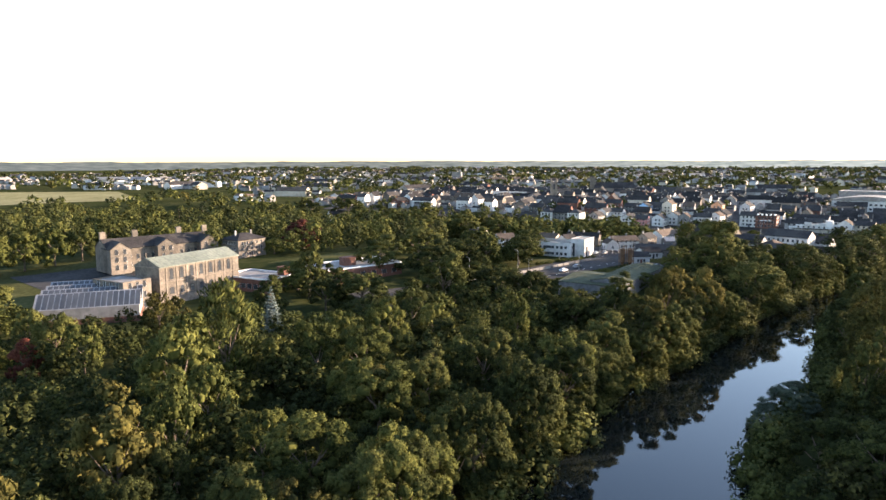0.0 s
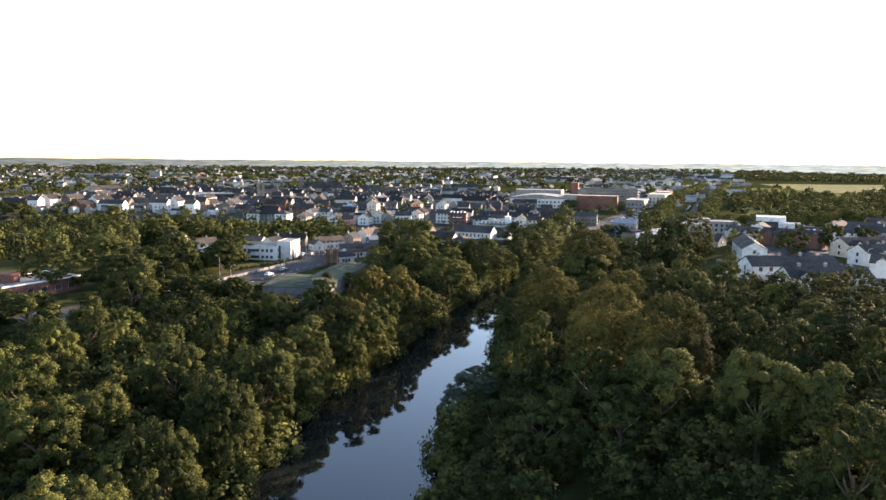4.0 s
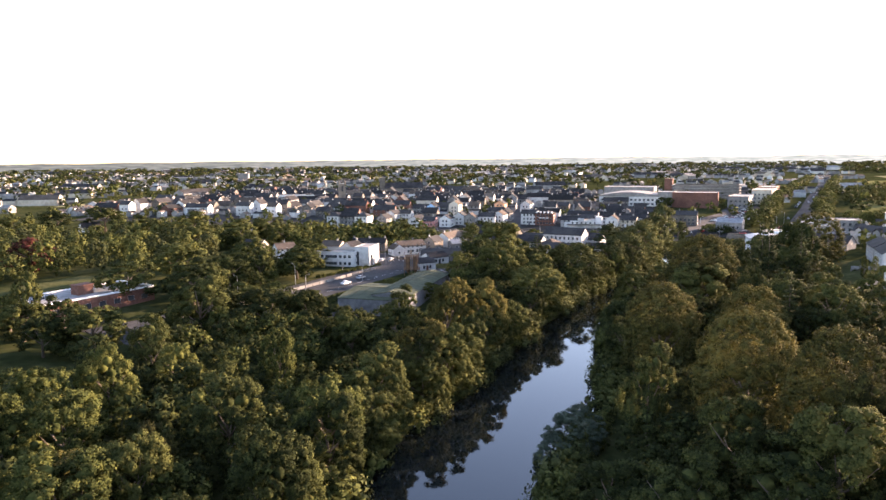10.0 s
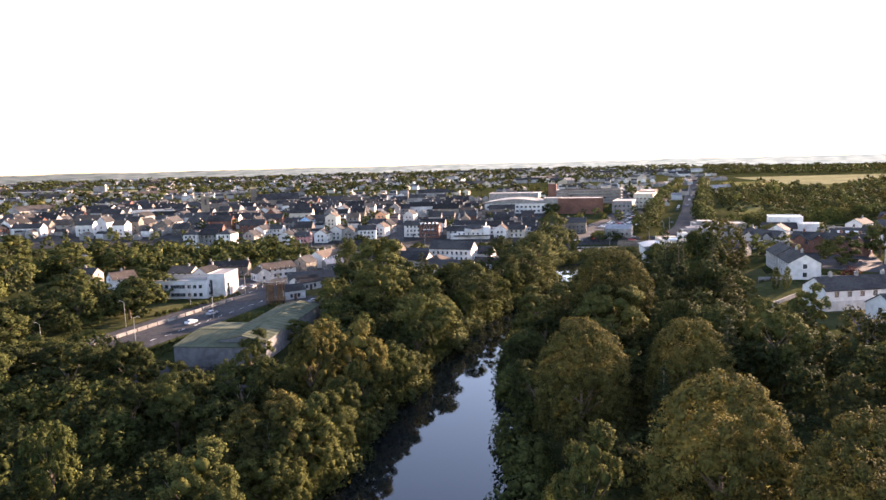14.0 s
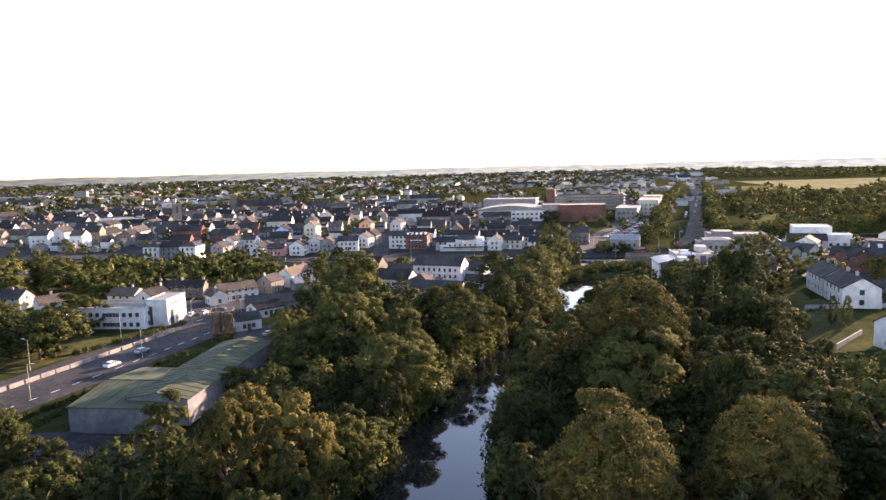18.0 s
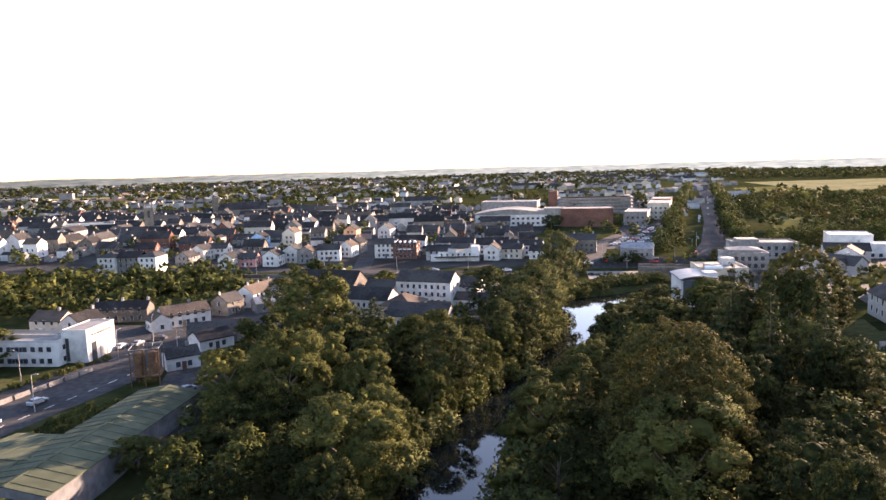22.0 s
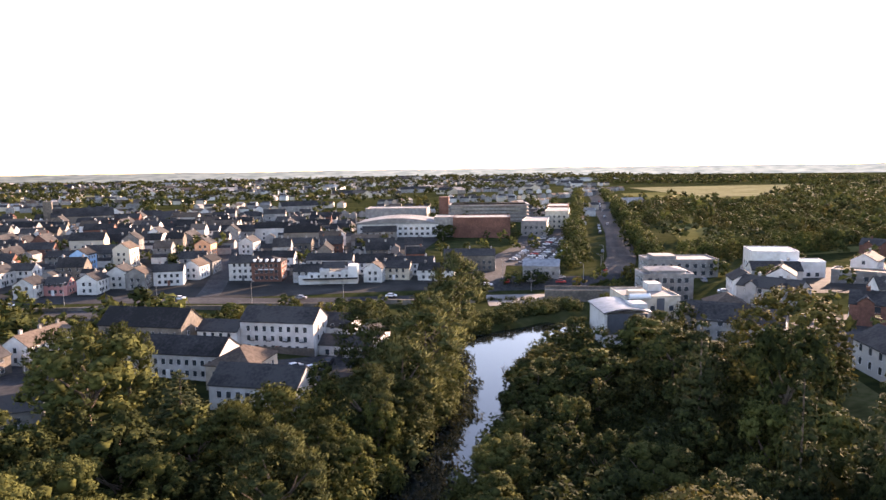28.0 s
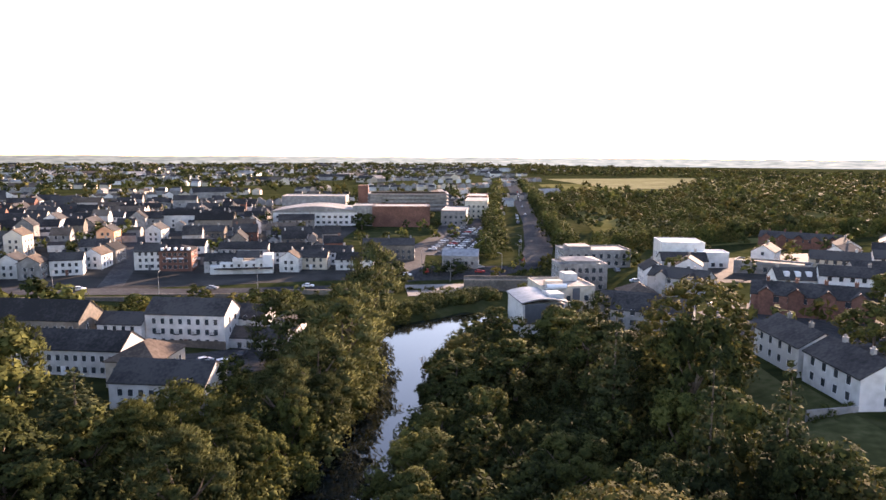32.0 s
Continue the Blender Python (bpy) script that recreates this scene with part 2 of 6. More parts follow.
def river_side(x, y):
    """Signed distance to the river's middle line (right bank positive) and the half width there."""
    x, y = np.asarray(x, float), np.asarray(y, float)
    best, side, half = np.full(x.shape, 1e9), np.zeros(x.shape), np.full(x.shape, 13.0)
    for (ax, ay, aw), (bx, by, bw) in zip(RIVER[:-1], RIVER[1:]):
        dx, dy = bx - ax, by - ay
        u = np.clip(((x - ax) * dx + (y - ay) * dy) / (dx * dx + dy * dy), 0, 1)
        ox, oy = x - ax - u * dx, y - ay - u * dy
        d = np.hypot(ox, oy)
        near = d < best
        best = np.where(near, d, best)
        side = np.where(near, np.sign(ox * dy - oy * dx), side)
        half = np.where(near, (aw + (bw - aw) * u) / 2, half)
    return best * side, half


def ground_z(x, y):
    d, half = river_side(x, y)
    x, y = np.asarray(x, float), np.asarray(y, float)
    right = 10.0 * smooth((d - 24) / 55) * (1 - 0.75 * smooth((y - 300) / 130)) * (1 - 0.6 * smooth((x - 350) / 300))
    left = 3.0 * smooth((-x - 60) / 45) * (1 - smooth((y - 300) / 100)) * (1 - smooth((-x - 260) / 200))
    land = np.where(d > 0, right, left) + 5.0 * smooth((y - 465) / 140)
    cut = smooth((np.abs(d) - half + 2.0) / 4.5)
    return land * cut + (-3.2) * (1 - cut)


def gz(x, y):
    return float(ground_z(np.array([x]), np.array([y]))[0])


def mesh_object(name, verts, faces, mats, parent=None, label="", smooth_faces=False, indices=None):
    me = bpy.data.meshes.new(name)
    me.from_pydata([tuple(v) for v in verts], [], [tuple(f) for f in faces])
    for m in mats if isinstance(mats, (list, tuple)) else [mats]:
        me.materials.append(m)
    if indices is not None:
        me.polygons.foreach_set("material_index", np.asarray(indices, np.int32))
    if smooth_faces:
        me.polygons.foreach_set("use_smooth", [True] * len(me.polygons))
    me.update()
    ob = new(name, me)
    if parent:
        ob.parent = parent
    if label:
        tagged(ob, label)
    return ob


def part(name, bm, mat, parent, label=""):
    me = bpy.data.meshes.new(name)
    bm.to_mesh(me)
    bm.free()
    me.materials.append(mat)
    ob = new(name, me)
    ob.parent = parent
    if label:
        tagged(ob, label)
    return ob


def root(name, m, label, category, group="", kind=""):
    ob = new(name)
    ob.empty_display_size = 0.5
    ob.matrix_basis = m
    return tagged(ob, label, category, group, kind)


def box(bm, x0, x1, y0, y1, z0, z1):
    v = [bm.verts.new(p) for p in ((x0, y0, z0), (x1, y0, z0), (x1, y1, z0), (x0, y1, z0), (x0, y0, z1), (x1, y0, z1), (x1, y1, z1), (x0, y1, z1))]
    for f in ((3, 2, 1, 0), (4, 5, 6, 7), (0, 1, 5, 4), (1, 2, 6, 5), (2, 3, 7, 6), (3, 0, 4, 7)):
        bm.faces.new([v[i] for i in f])
    return bm


def boxes(*rows):
    bm = bmesh.new()
    for r in rows:
        box(bm, *r)
    return bm


def lines(lo, hi, step, far):
    a = list(np.arange(lo, hi + 0.1, step))
    out, s = [], step
    p, q = lo, hi
    while q < far:
        s *= 1.35
        p, q = p - s, q + s
        a = [p] + a + [q]
    return np.array(a)


gx, gy = lines(-230, 330, 4.0, 4700), lines(-60, 480, 4.0, 4700)
GX, GY = np.meshgrid(gx, gy, indexing="ij")
GZ = ground_z(GX, GY)
ny = len(gy)
idx = np.arange(len(gx) * ny).reshape(len(gx), ny)
quads = np.stack([idx[:-1, :-1], idx[1:, :-1], idx[1:, 1:], idx[:-1, 1:]], -1).reshape(-1, 4)
ground = mesh_object("ground", np.stack([GX, GY, GZ], -1).reshape(-1, 3), quads, SOIL, smooth_faces=True)
tagged(ground, "dark green woodland and rough grass ground", "ground", kind="structure")

rv, rf = [], []
for i, (x, y, w) in enumerate(RIVER):
    a, b = RIVER[max(0, i - 1)], RIVER[min(len(RIVER) - 1, i + 1)]
    dx, dy = b[0] - a[0], b[1] - a[1]
    k = (w / 2 + 5) / math.hypot(dx, dy)
    rv += [(x - dy * k, y + dx * k, -1.5), (x + dy * k, y - dx * k, -1.5)]
    if i:
        rf.append((2 * i - 2, 2 * i - 1, 2 * i + 1, 2 * i))
river = mesh_object("water", rv, rf, WATER)
tagged(river, "dark still river water reflecting sky and trees", "river", kind="structure")


def backdrop():
    """The farthest distance: a low uneven ring of woods and fields beyond everything else, glowing with painted haze.
    """
    rnd = np.random.default_rng(4)
    n, R = 720, 2900.0
    v, f = [], []
    for i in range(n):
        a = 2 * math.pi * i / n
        top = 41 + 3.5 * noise.noise(Vector((math.cos(a) * 14, math.sin(a) * 14, 0.0))) + 2.5 * noise.noise(Vector((math.cos(a) * 60, math.sin(a) * 60, 4.0)))
        v += [(R * math.sin(a), R * math.cos(a) + 150, -6), (R * math.sin(a), R * math.cos(a) + 150, top)]
        j = (i + 1) % n
        f.append((2 * i, 2 * j, 2 * j + 1, 2 * i + 1))
    m = bpy.data.materials.new("painted_haze_glow")
    m.use_nodes = True
    nt = m.node_tree
    nd, l = nt.nodes, nt.links
    nd.remove(nd["Principled BSDF"])
    # The ring emits light of its own to paint in distant haze.
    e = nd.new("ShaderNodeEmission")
    geo = nd.new("ShaderNodeNewGeometry")
    tex = nd.new("ShaderNodeTexNoise")
    tex.inputs["Scale"].default_value, tex.inputs["Detail"].default_value = 0.02, 5
    stretch = nd.new("ShaderNodeVectorMath")
    stretch.operation = "MULTIPLY"
    stretch.inputs[1].default_value = (1, 1, 9)
    l.new(geo.outputs["Position"], stretch.inputs[0])
    l.new(stretch.outputs[0], tex.inputs["Vector"])
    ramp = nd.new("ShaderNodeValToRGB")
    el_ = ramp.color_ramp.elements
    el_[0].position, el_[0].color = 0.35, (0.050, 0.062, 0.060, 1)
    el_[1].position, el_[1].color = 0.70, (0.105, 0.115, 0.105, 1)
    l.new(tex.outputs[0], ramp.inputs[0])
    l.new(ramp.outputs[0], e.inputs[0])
    # Emission strength grows towards the sun, painting the brighter haze on that side.
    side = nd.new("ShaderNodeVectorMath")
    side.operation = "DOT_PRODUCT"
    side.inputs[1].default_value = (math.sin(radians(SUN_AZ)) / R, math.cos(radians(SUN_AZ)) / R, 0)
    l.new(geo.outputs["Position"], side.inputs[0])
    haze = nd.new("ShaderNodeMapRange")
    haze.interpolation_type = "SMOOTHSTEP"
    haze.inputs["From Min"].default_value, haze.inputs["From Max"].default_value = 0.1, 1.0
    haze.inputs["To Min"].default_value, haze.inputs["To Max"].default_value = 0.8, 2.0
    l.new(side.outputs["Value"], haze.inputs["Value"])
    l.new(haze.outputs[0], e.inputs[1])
    l.new(e.outputs[0], nd["Material Output"].inputs[0])
    return tagged(mesh_object("backdrop", v, f, m), "glowing ring of distant woods on the horizon, haze painted in paler towards the sun", "backdrop", kind="structure")


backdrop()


def draped(name, pts, mat, width=None, lift=0.08, step=5.0, label="", category="road", kind="structure", parent=None):
    """A sheet that lies on the ground: a strip of a width along a line, or the quad of four corners."""
    v, f = [], []
    if width:
        p = [Vector(q) for q in pts]
        line = []
        for a, b in zip(p[:-1], p[1:]):
            n = max(1, int((b - a).length / step))
            line += [a.lerp(b, i / n) for i in range(n)]
        line.append(p[-1])
        cols = max(2, int(width / 3) + 1)
        for i, q in enumerate(line):
            d = (line[min(i + 1, len(line) - 1)] - line[max(i - 1, 0)]).normalized()
            for c in range(cols):
                o = (c / (cols - 1) - 0.5) * width
                v.append((q.x + d.y * o, q.y - d.x * o))
        rows_, cols_ = len(line), cols
    else:
        a, b, c, d = [Vector(q) for q in pts]
        rows_ = max(2, int(max((b - a).length, (c - d).length) / step) + 1)
        cols_ = max(2, int(max((d - a).length, (c - b).length) / step) + 1)
        for i in range(rows_):
            for j in range(cols_):
                q = a.lerp(b, i / (rows_ - 1)).lerp(d.lerp(c, i / (rows_ - 1)), j / (cols_ - 1))
                v.append((q.x, q.y))
    xy = np.array(v)
    z = ground_z(xy[:, 0], xy[:, 1]) + lift
    ii = np.arange(rows_ * cols_).reshape(rows_, cols_)
    fq = np.stack([ii[:-1, :-1], ii[:-1, 1:], ii[1:, 1:], ii[1:, :-1]], -1).reshape(-1, 4)
    ob = mesh_object(name, np.c_[xy, z], fq, mat, parent)
    up = ob.data.polygons[0].normal.z
    if up < 0:
        ob.data.flip_normals()
    return tagged(ob, label, category, kind=kind)


# ---------------------------------------------------------------- trees
ICO_V, ICO_F = [], []
_b = bmesh.new()
bmesh.ops.create_icosphere(_b, subdivisions=1, radius=1.0)
ICO_V = np.array([v.co[:] for v in _b.verts])
ICO_F = np.array([[v.index for v in f.verts] for f in _b.faces])
_b.free()


def clumps(rng, form, height, radius):
    """Centres and sizes of the leafy lumps that make up a crown."""
    out = []
    if form == "broad":
        lobes = 12
        for i in range(lobes):
            u = (i + 0.5) / lobes
            a = i * 2.399 + rng.uniform(-0.4, 0.4)
            flat = math.sqrt(max(0.02, 1 - (1.08 * u - 0.18) ** 2))
            out_r = radius * 0.60 * flat * rng.uniform(0.78, 1.12)
            lx, ly, lz = out_r * math.cos(a), out_r * math.sin(a), height * (0.22 + 0.56 * u + rng.uniform(-0.03, 0.03))
            lr = radius * rng.uniform(0.36, 0.52)
            out.append((lx, ly, lz, lr * 0.95, 1))
            push = np.array([lx, ly, (lz - height * 0.42) * 0.8])
            push = push / (np.linalg.norm(push) + 1e-6)
            for k in range(11):
                d = rng.normal(size=3)
                d = d / np.linalg.norm(d) + 0.85 * push + np.array([0, 0, 0.35])
                d = d / np.linalg.norm(d) * lr * rng.uniform(0.78, 1.02)
                out.append((lx + d[0], ly + d[1], lz + d[2] * 0.92, lr * rng.uniform(0.26, 0.42)))
    elif form == "dome":
        n = 260
        for i in range(n):
            up = -0.35 + 1.33 * (i + 0.5) / n
            a = i * 2.399 + rng.uniform(-0.3, 0.3)
            r = radius * (0.90 * math.sqrt(max(0.0, 1 - min(1, abs(up)) ** 2.2)) + rng.uniform(-0.07, 0.04))
            out.append((r * math.cos(a), r * math.sin(a), height * (0.40 + 0.555 * up * rng.uniform(0.96, 1.02)), radius * rng.uniform(0.09, 0.17)))
        for i in range(10):
            a = i * 0.63
            out.append((radius * 0.42 * math.cos(a), radius * 0.42 * math.sin(a), height * (0.30 + 0.3 * (i % 2)), radius * 0.46))
    elif form == "tall":
        n = 84
        for i in range(n):
            u = (i + 0.5) / n
            a = i * 2.399 + rng.uniform(-0.6, 0.6)
            prof = math.sin(math.pi * min(1, 0.12 + 0.86 * u)) ** 0.6
            r = radius * (0.72 * prof + rng.uniform(-0.16, 0.16))
            out.append((r * math.cos(a), r * math.sin(a), height * (0.12 + 0.84 * u), radius * rng.uniform(0.16, 0.32)))
    elif form == "pine":
        for k in range(13):
            u = k / 13
            reach = radius * (1 - u) ** 0.75 * rng.uniform(0.8, 1.1)
            turn = rng.uniform(0, 6.28)
            count = 8 if k < 8 else 5
            for i in range(count):
                a = turn + i * 6.283 / count + rng.uniform(-0.25, 0.25)
                for share in (0.74, 0.30):
                    r = reach * share * rng.uniform(0.8, 1.15)
                    out.append((r * math.cos(a), r * math.sin(a), height * (0.06 + 0.92 * u + 0.015 * rng.uniform(-1, 1)) - 0.12 * r, reach * rng.uniform(0.36, 0.46) + 0.3))
        out.append((0, 0, height * 0.97, radius * 0.13))
    elif form == "mid":
        for i in range(16):
            a = i * 2.399 + rng.uniform(-0.4, 0.4)
            u = (i + 0.5) / 16
            r = radius * 0.72 * math.sqrt(1 - (u * 0.95) ** 2) * rng.uniform(0.7, 1.1)
            out.append((r * math.cos(a), r * math.sin(a), height * (0.14 + 0.72 * u), radius * rng.uniform(0.30, 0.44)))
    elif form == "fill":
        for i in range(22):
            a = i * 2.399 + rng.uniform(-0.4, 0.4)
            u = (i + 0.5) / 22
            r = radius * 0.78 * math.sqrt(1 - (u * 0.95) ** 2) * rng.uniform(0.7, 1.1)
            out.append((r * math.cos(a), r * math.sin(a), height * (0.16 + 0.72 * u), radius * rng.uniform(0.26, 0.40)))
    elif form == "speck":
        for i in range(3):
            out.append((radius * 0.4 * math.cos(i * 2.1), radius * 0.4 * math.sin(i * 2.1), height * (0.4 + 0.12 * i), radius * rng.uniform(0.5, 0.7)))
    elif form == "far":
        for i in range(5):
            a = i * 2.399 + rng.uniform(-0.4, 0.4)
            u = (i + 0.5) / 5
            r = radius * 0.62 * math.sqrt(1 - (u * 0.92) ** 2) * rng.uniform(0.7, 1.1)
            out.append((r * math.cos(a), r * math.sin(a), height * (0.28 + 0.52 * u), radius * rng.uniform(0.44, 0.62)))
    else:
        for i in range(24):
            a = i * 2.399
            u = (i + 0.5) / 24
            r = radius * 0.75 * math.sqrt(1 - (u * 0.95) ** 2) * rng.uniform(0.75, 1.1)
            out.append((r * math.cos(a), r * math.sin(a), height * (0.12 + 0.72 * u), radius * rng.uniform(0.28, 0.42)))
    return out


def leaf_mesh(name, form, seed, height, radius, leaves, size, mat, thin=False):
    rng = np.random.default_rng(seed)
    verts, faces, n0 = [], [], 0
    lumps = clumps(rng, form, height, radius)
    if thin:
        lumps = [c for c in lumps if len(c) == 5] + [(*c[:3], c[3] * 1.4) for c in [c for c in lumps if len(c) == 4][::2]]
    weight = np.array([c[3] ** 2 * (0.02 if len(c) == 5 else 1.0) for c in lumps])
    counts = np.maximum(6, (leaves * weight / weight.sum()).astype(int))
    mid = np.array([0, 0, height * 0.5])
    normals = []
    for (x, y, z, r, *inner), k in zip(lumps, counts):
        c = np.array([x, y, z])
        squash = np.array([1, 1, 0.5 if form == "pine" else 0.85])
        core = ICO_V * (r * (0.45 if inner else 0.46)) * squash * rng.uniform(0.85, 1.1, (len(ICO_V), 1)) + c
        verts.append(core)
        normals.append(ICO_V)
        faces += [tuple(f + n0) for f in ICO_F]
        n0 += len(core)
        d = rng.normal(size=(k, 3))
        d += 0.55 * (c - mid) / (np.linalg.norm(c - mid) + 1e-6) + np.array([0, 0, 0.5])
        d /= np.linalg.norm(d, axis=1)[:, None]
        p = c + d * squash * (r * rng.uniform(0.62, 1.14, (k, 1)))
        nrm = d + rng.normal(size=(k, 3)) * 0.45
        nrm /= np.linalg.norm(nrm, axis=1)[:, None]
        t = np.cross(nrm, rng.normal(size=(k, 3)))
        t /= np.linalg.norm(t, axis=1)[:, None]
        b = np.cross(nrm, t)
        s = size * rng.uniform(0.55, 1.25, (k, 1))
        if form == "tall":
            t = 0.6 * t + 0.5 * d + np.array([0, 0, 0.9])
            t *= 1.7 / np.linalg.norm(t, axis=1)[:, None]
            b = np.cross(nrm, t) * 0.38
        q = np.stack([p - t * s, p + t * s * 0.9 - b * s * 0.55, p + t * s * 0.5 + b * s * 0.95 - nrm * s * 0.2], 1).reshape(-1, 3)
        verts.append(q)
        swell = (p - mid) * np.array([1, 1, 0.9])
        swell /= np.linalg.norm(swell, axis=1)[:, None] + 1e-6
        face = 0.62 * d + 0.5 * swell + 0.34 * nrm
        normals.append(np.repeat(face / np.linalg.norm(face, axis=1)[:, None], 3, axis=0))
        i = n0 + 3 * np.arange(k)
        faces += list(zip(i, i + 1, i + 2))
        n0 += 3 * k
    me = bpy.data.meshes.new(name)
    me.from_pydata(np.concatenate(verts).tolist(), [], [tuple(int(a) for a in f) for f in faces])
    me.materials.append(mat)
    me.update()
    me.normals_split_custom_set_from_vertices(np.concatenate(normals).tolist())
    return me


def cone_between(bm, a, b, r0, r1, sides=7):
    a, b = Vector(a), Vector(b)
    d = (b - a).normalized()
    s = d.orthogonal().normalized()
    t = d.cross(s)
    ring = [[bm.verts.new(p + r * (math.cos(w) * s + math.sin(w) * t)) for w in (2 * math.pi * i / sides for i in range(sides))] for p, r in ((a, r0), (b, r1))]
    for i in range(sides):
        bm.faces.new((ring[0][i], ring[0][(i + 1) % sides], ring[1][(i + 1) % sides], ring[1][i]))
    bm.faces.new(ring[1])
    return bm


def trunk_mesh(name, form, seed, height, radius):
    rng = random.Random(seed)
    bm = bmesh.new()
    top = height * (0.9 if form == "pine" else 0.5)
    r = height * (0.013 if form == "pine" else 0.022)
    cone_between(bm, (0, 0, -0.6), (0, 0, height * 0.12), r * 1.5, r)
    cone_between(bm, (0, 0, height * 0.12), (rng.uniform(-.3, .3), rng.uniform(-.3, .3), top), r, r * 0.4)
    for i in range(0 if form == "pine" else 6):
        a = i * 1.05 + rng.uniform(-0.2, 0.2)
        z0 = height * rng.uniform(0.2, 0.45)
        reach = radius * rng.uniform(0.5, 0.75)
        elbow = (reach * 0.5 * math.cos(a), reach * 0.5 * math.sin(a), z0 + height * 0.12)
        cone_between(bm, (0, 0, z0), elbow, r * 0.5, r * 0.32, 5)
        cone_between(bm, elbow, (reach * math.cos(a), reach * math.sin(a), z0 + height * 0.27), r * 0.32, r * 0.1, 5)
    me = bpy.data.meshes.new(name)
    bm.to_mesh(me)
    bm.free()
    me.materials.append(BARK)
    return me


FORMS = {"broad": (18.0, 6.8), "dome": (26.0, 10.0), "tall": (22.0, 5.4), "pine": (22.0, 5.2), "bush": (4.5, 3.4)}
KINDS = [("beech", "bush", 1), ("oak", "broad", 4), ("lime", "broad", 3), ("olive", "broad", 3), ("willow", "broad", 2), ("beech", "broad", 1), ("oak", "tall", 2), ("lime", "tall", 3), ("olive", "tall", 1), ("willow", "tall", 2), ("sallow", "broad", 1), ("sallow", "bush", 1),
         ("olive", "dome", 1), ("pine", "pine", 2), ("blue", "pine", 1), ("oak", "bush", 2), ("willow", "bush", 1), ("lime", "bush", 1)]
WORDS = {"oak": "dark green broadleaved tree with a dense rounded crown", "lime": "bright green broadleaved tree with a lumpy crown", "olive": "olive and gold-tinged broadleaved tree with a domed crown",
         "willow": "tall dark green willow with feathery upright boughs", "sallow": "silvery grey-green willow leaning over the river bank", "beech": "copper beech tree with dark red leaves", "pine": "dark green conifer with layered boughs", "blue": "silvery blue cedar with drooping boughs"}
NEAR, FARM, TRUNKS = {}, {}, {}
for leaf, form, count in KINDS:
    h, r = FORMS[form]
    for i in range(count):
        sd = 100 + 17 * i + 1000 * sorted(FORMS).index(form)
        base = "bush" if form == "bush" else "tree"
        nl = {"dome": 28000, "broad": 13000, "tall": 11000, "pine": 8200, "bush": 900}[form]
        NEAR.setdefault((leaf, form), []).append(leaf_mesh(base + "_crown", form, sd + len(leaf), h, r, nl, 0.20 if form in ("dome", "broad") else 0.215, LEAF[leaf]))
        FARM.setdefault((leaf, form), []).append(leaf_mesh(base + "_crown_small", form, sd + len(leaf), h, r, nl // {"dome": 8, "bush": 2}.get(form, 4), 0.28 if form == "bush" else 0.42, LEAF[leaf], True))
        TRUNKS.setdefault((leaf, form), []).append(trunk_mesh("trunk", form, sd, h, r))
TREES = []


def tree(x, y, height, leaf="oak", form="broad", wide=1.0, near=True, seed=0):
    rng = random.Random(seed * 7919 + int(x * 13) * 31 + int(y * 17))
    h, r = FORMS[form]
    s = height / h
    i = rng.randrange(len(NEAR[leaf, form]))
    name = {"bush": "bush", "pine": "conifer"}.get(form, "tree")
    words = WORDS[leaf] if form != "bush" else "low dense green bush"
    if form == "tall" and leaf != "willow":
        words = "tall narrow green tree with upright feathery boughs"
    near = near and y < 290 and -62 < x < 112
    ob = root(name, pose(x, y, gz(x, y), 0, 0, rng.uniform(0, 360)), words, name, "trees")
    for nm, me in (("trunk", TRUNKS[leaf, form][i]), ("crown", (NEAR if near else FARM)[leaf, form][i])):
        p = new(nm, me)
        p.parent = ob
    ob.scale = (s * wide, s * wide, s)
    TREES.append((x, y, r * s * wide))
    return ob


def mesh_arrays(me):
    v = np.array([p.co[:] for p in me.vertices])
    n = np.zeros_like(v)
    loops = np.array([k.vertex_index for k in me.loops])
    n[loops] = np.array([k.vector[:] for k in me.corner_normals])
    return v, [tuple(p.vertices) for p in me.polygons], n


TINY = {k: [mesh_arrays(leaf_mesh("far_crown", "far", 40 + i, 14.0, 5.6, 30, 1.9, LEAF[k])) for i in range(4)] for k in ("oak", "lime", "olive", "pine")}
SPECK = {k: [mesh_arrays(leaf_mesh("speck_crown", "speck", 60 + i, 14.0, 5.6, 18, 2.2, LEAF[k])) for i in range(3)] for k in ("oak", "lime", "olive", "pine")}
FILL = {k: [mesh_arrays(leaf_mesh("fill_crown", "fill", 70 + i, 18.0, 6.8, 660, 0.52, LEAF[k])) for i in range(3)] for k in ("oak", "lime", "olive")}
MIDW = {k: [mesh_arrays(leaf_mesh("mid_crown", "mid", 90 + i, 18.0, 6.8, 340, 0.78, LEAF[k])) for i in range(3)] for k in ("oak", "lime", "olive", "pine")}
BUSH = {k: [mesh_arrays(FARM[k, "bush"][0])] for k in ("oak", "willow", "lime")}


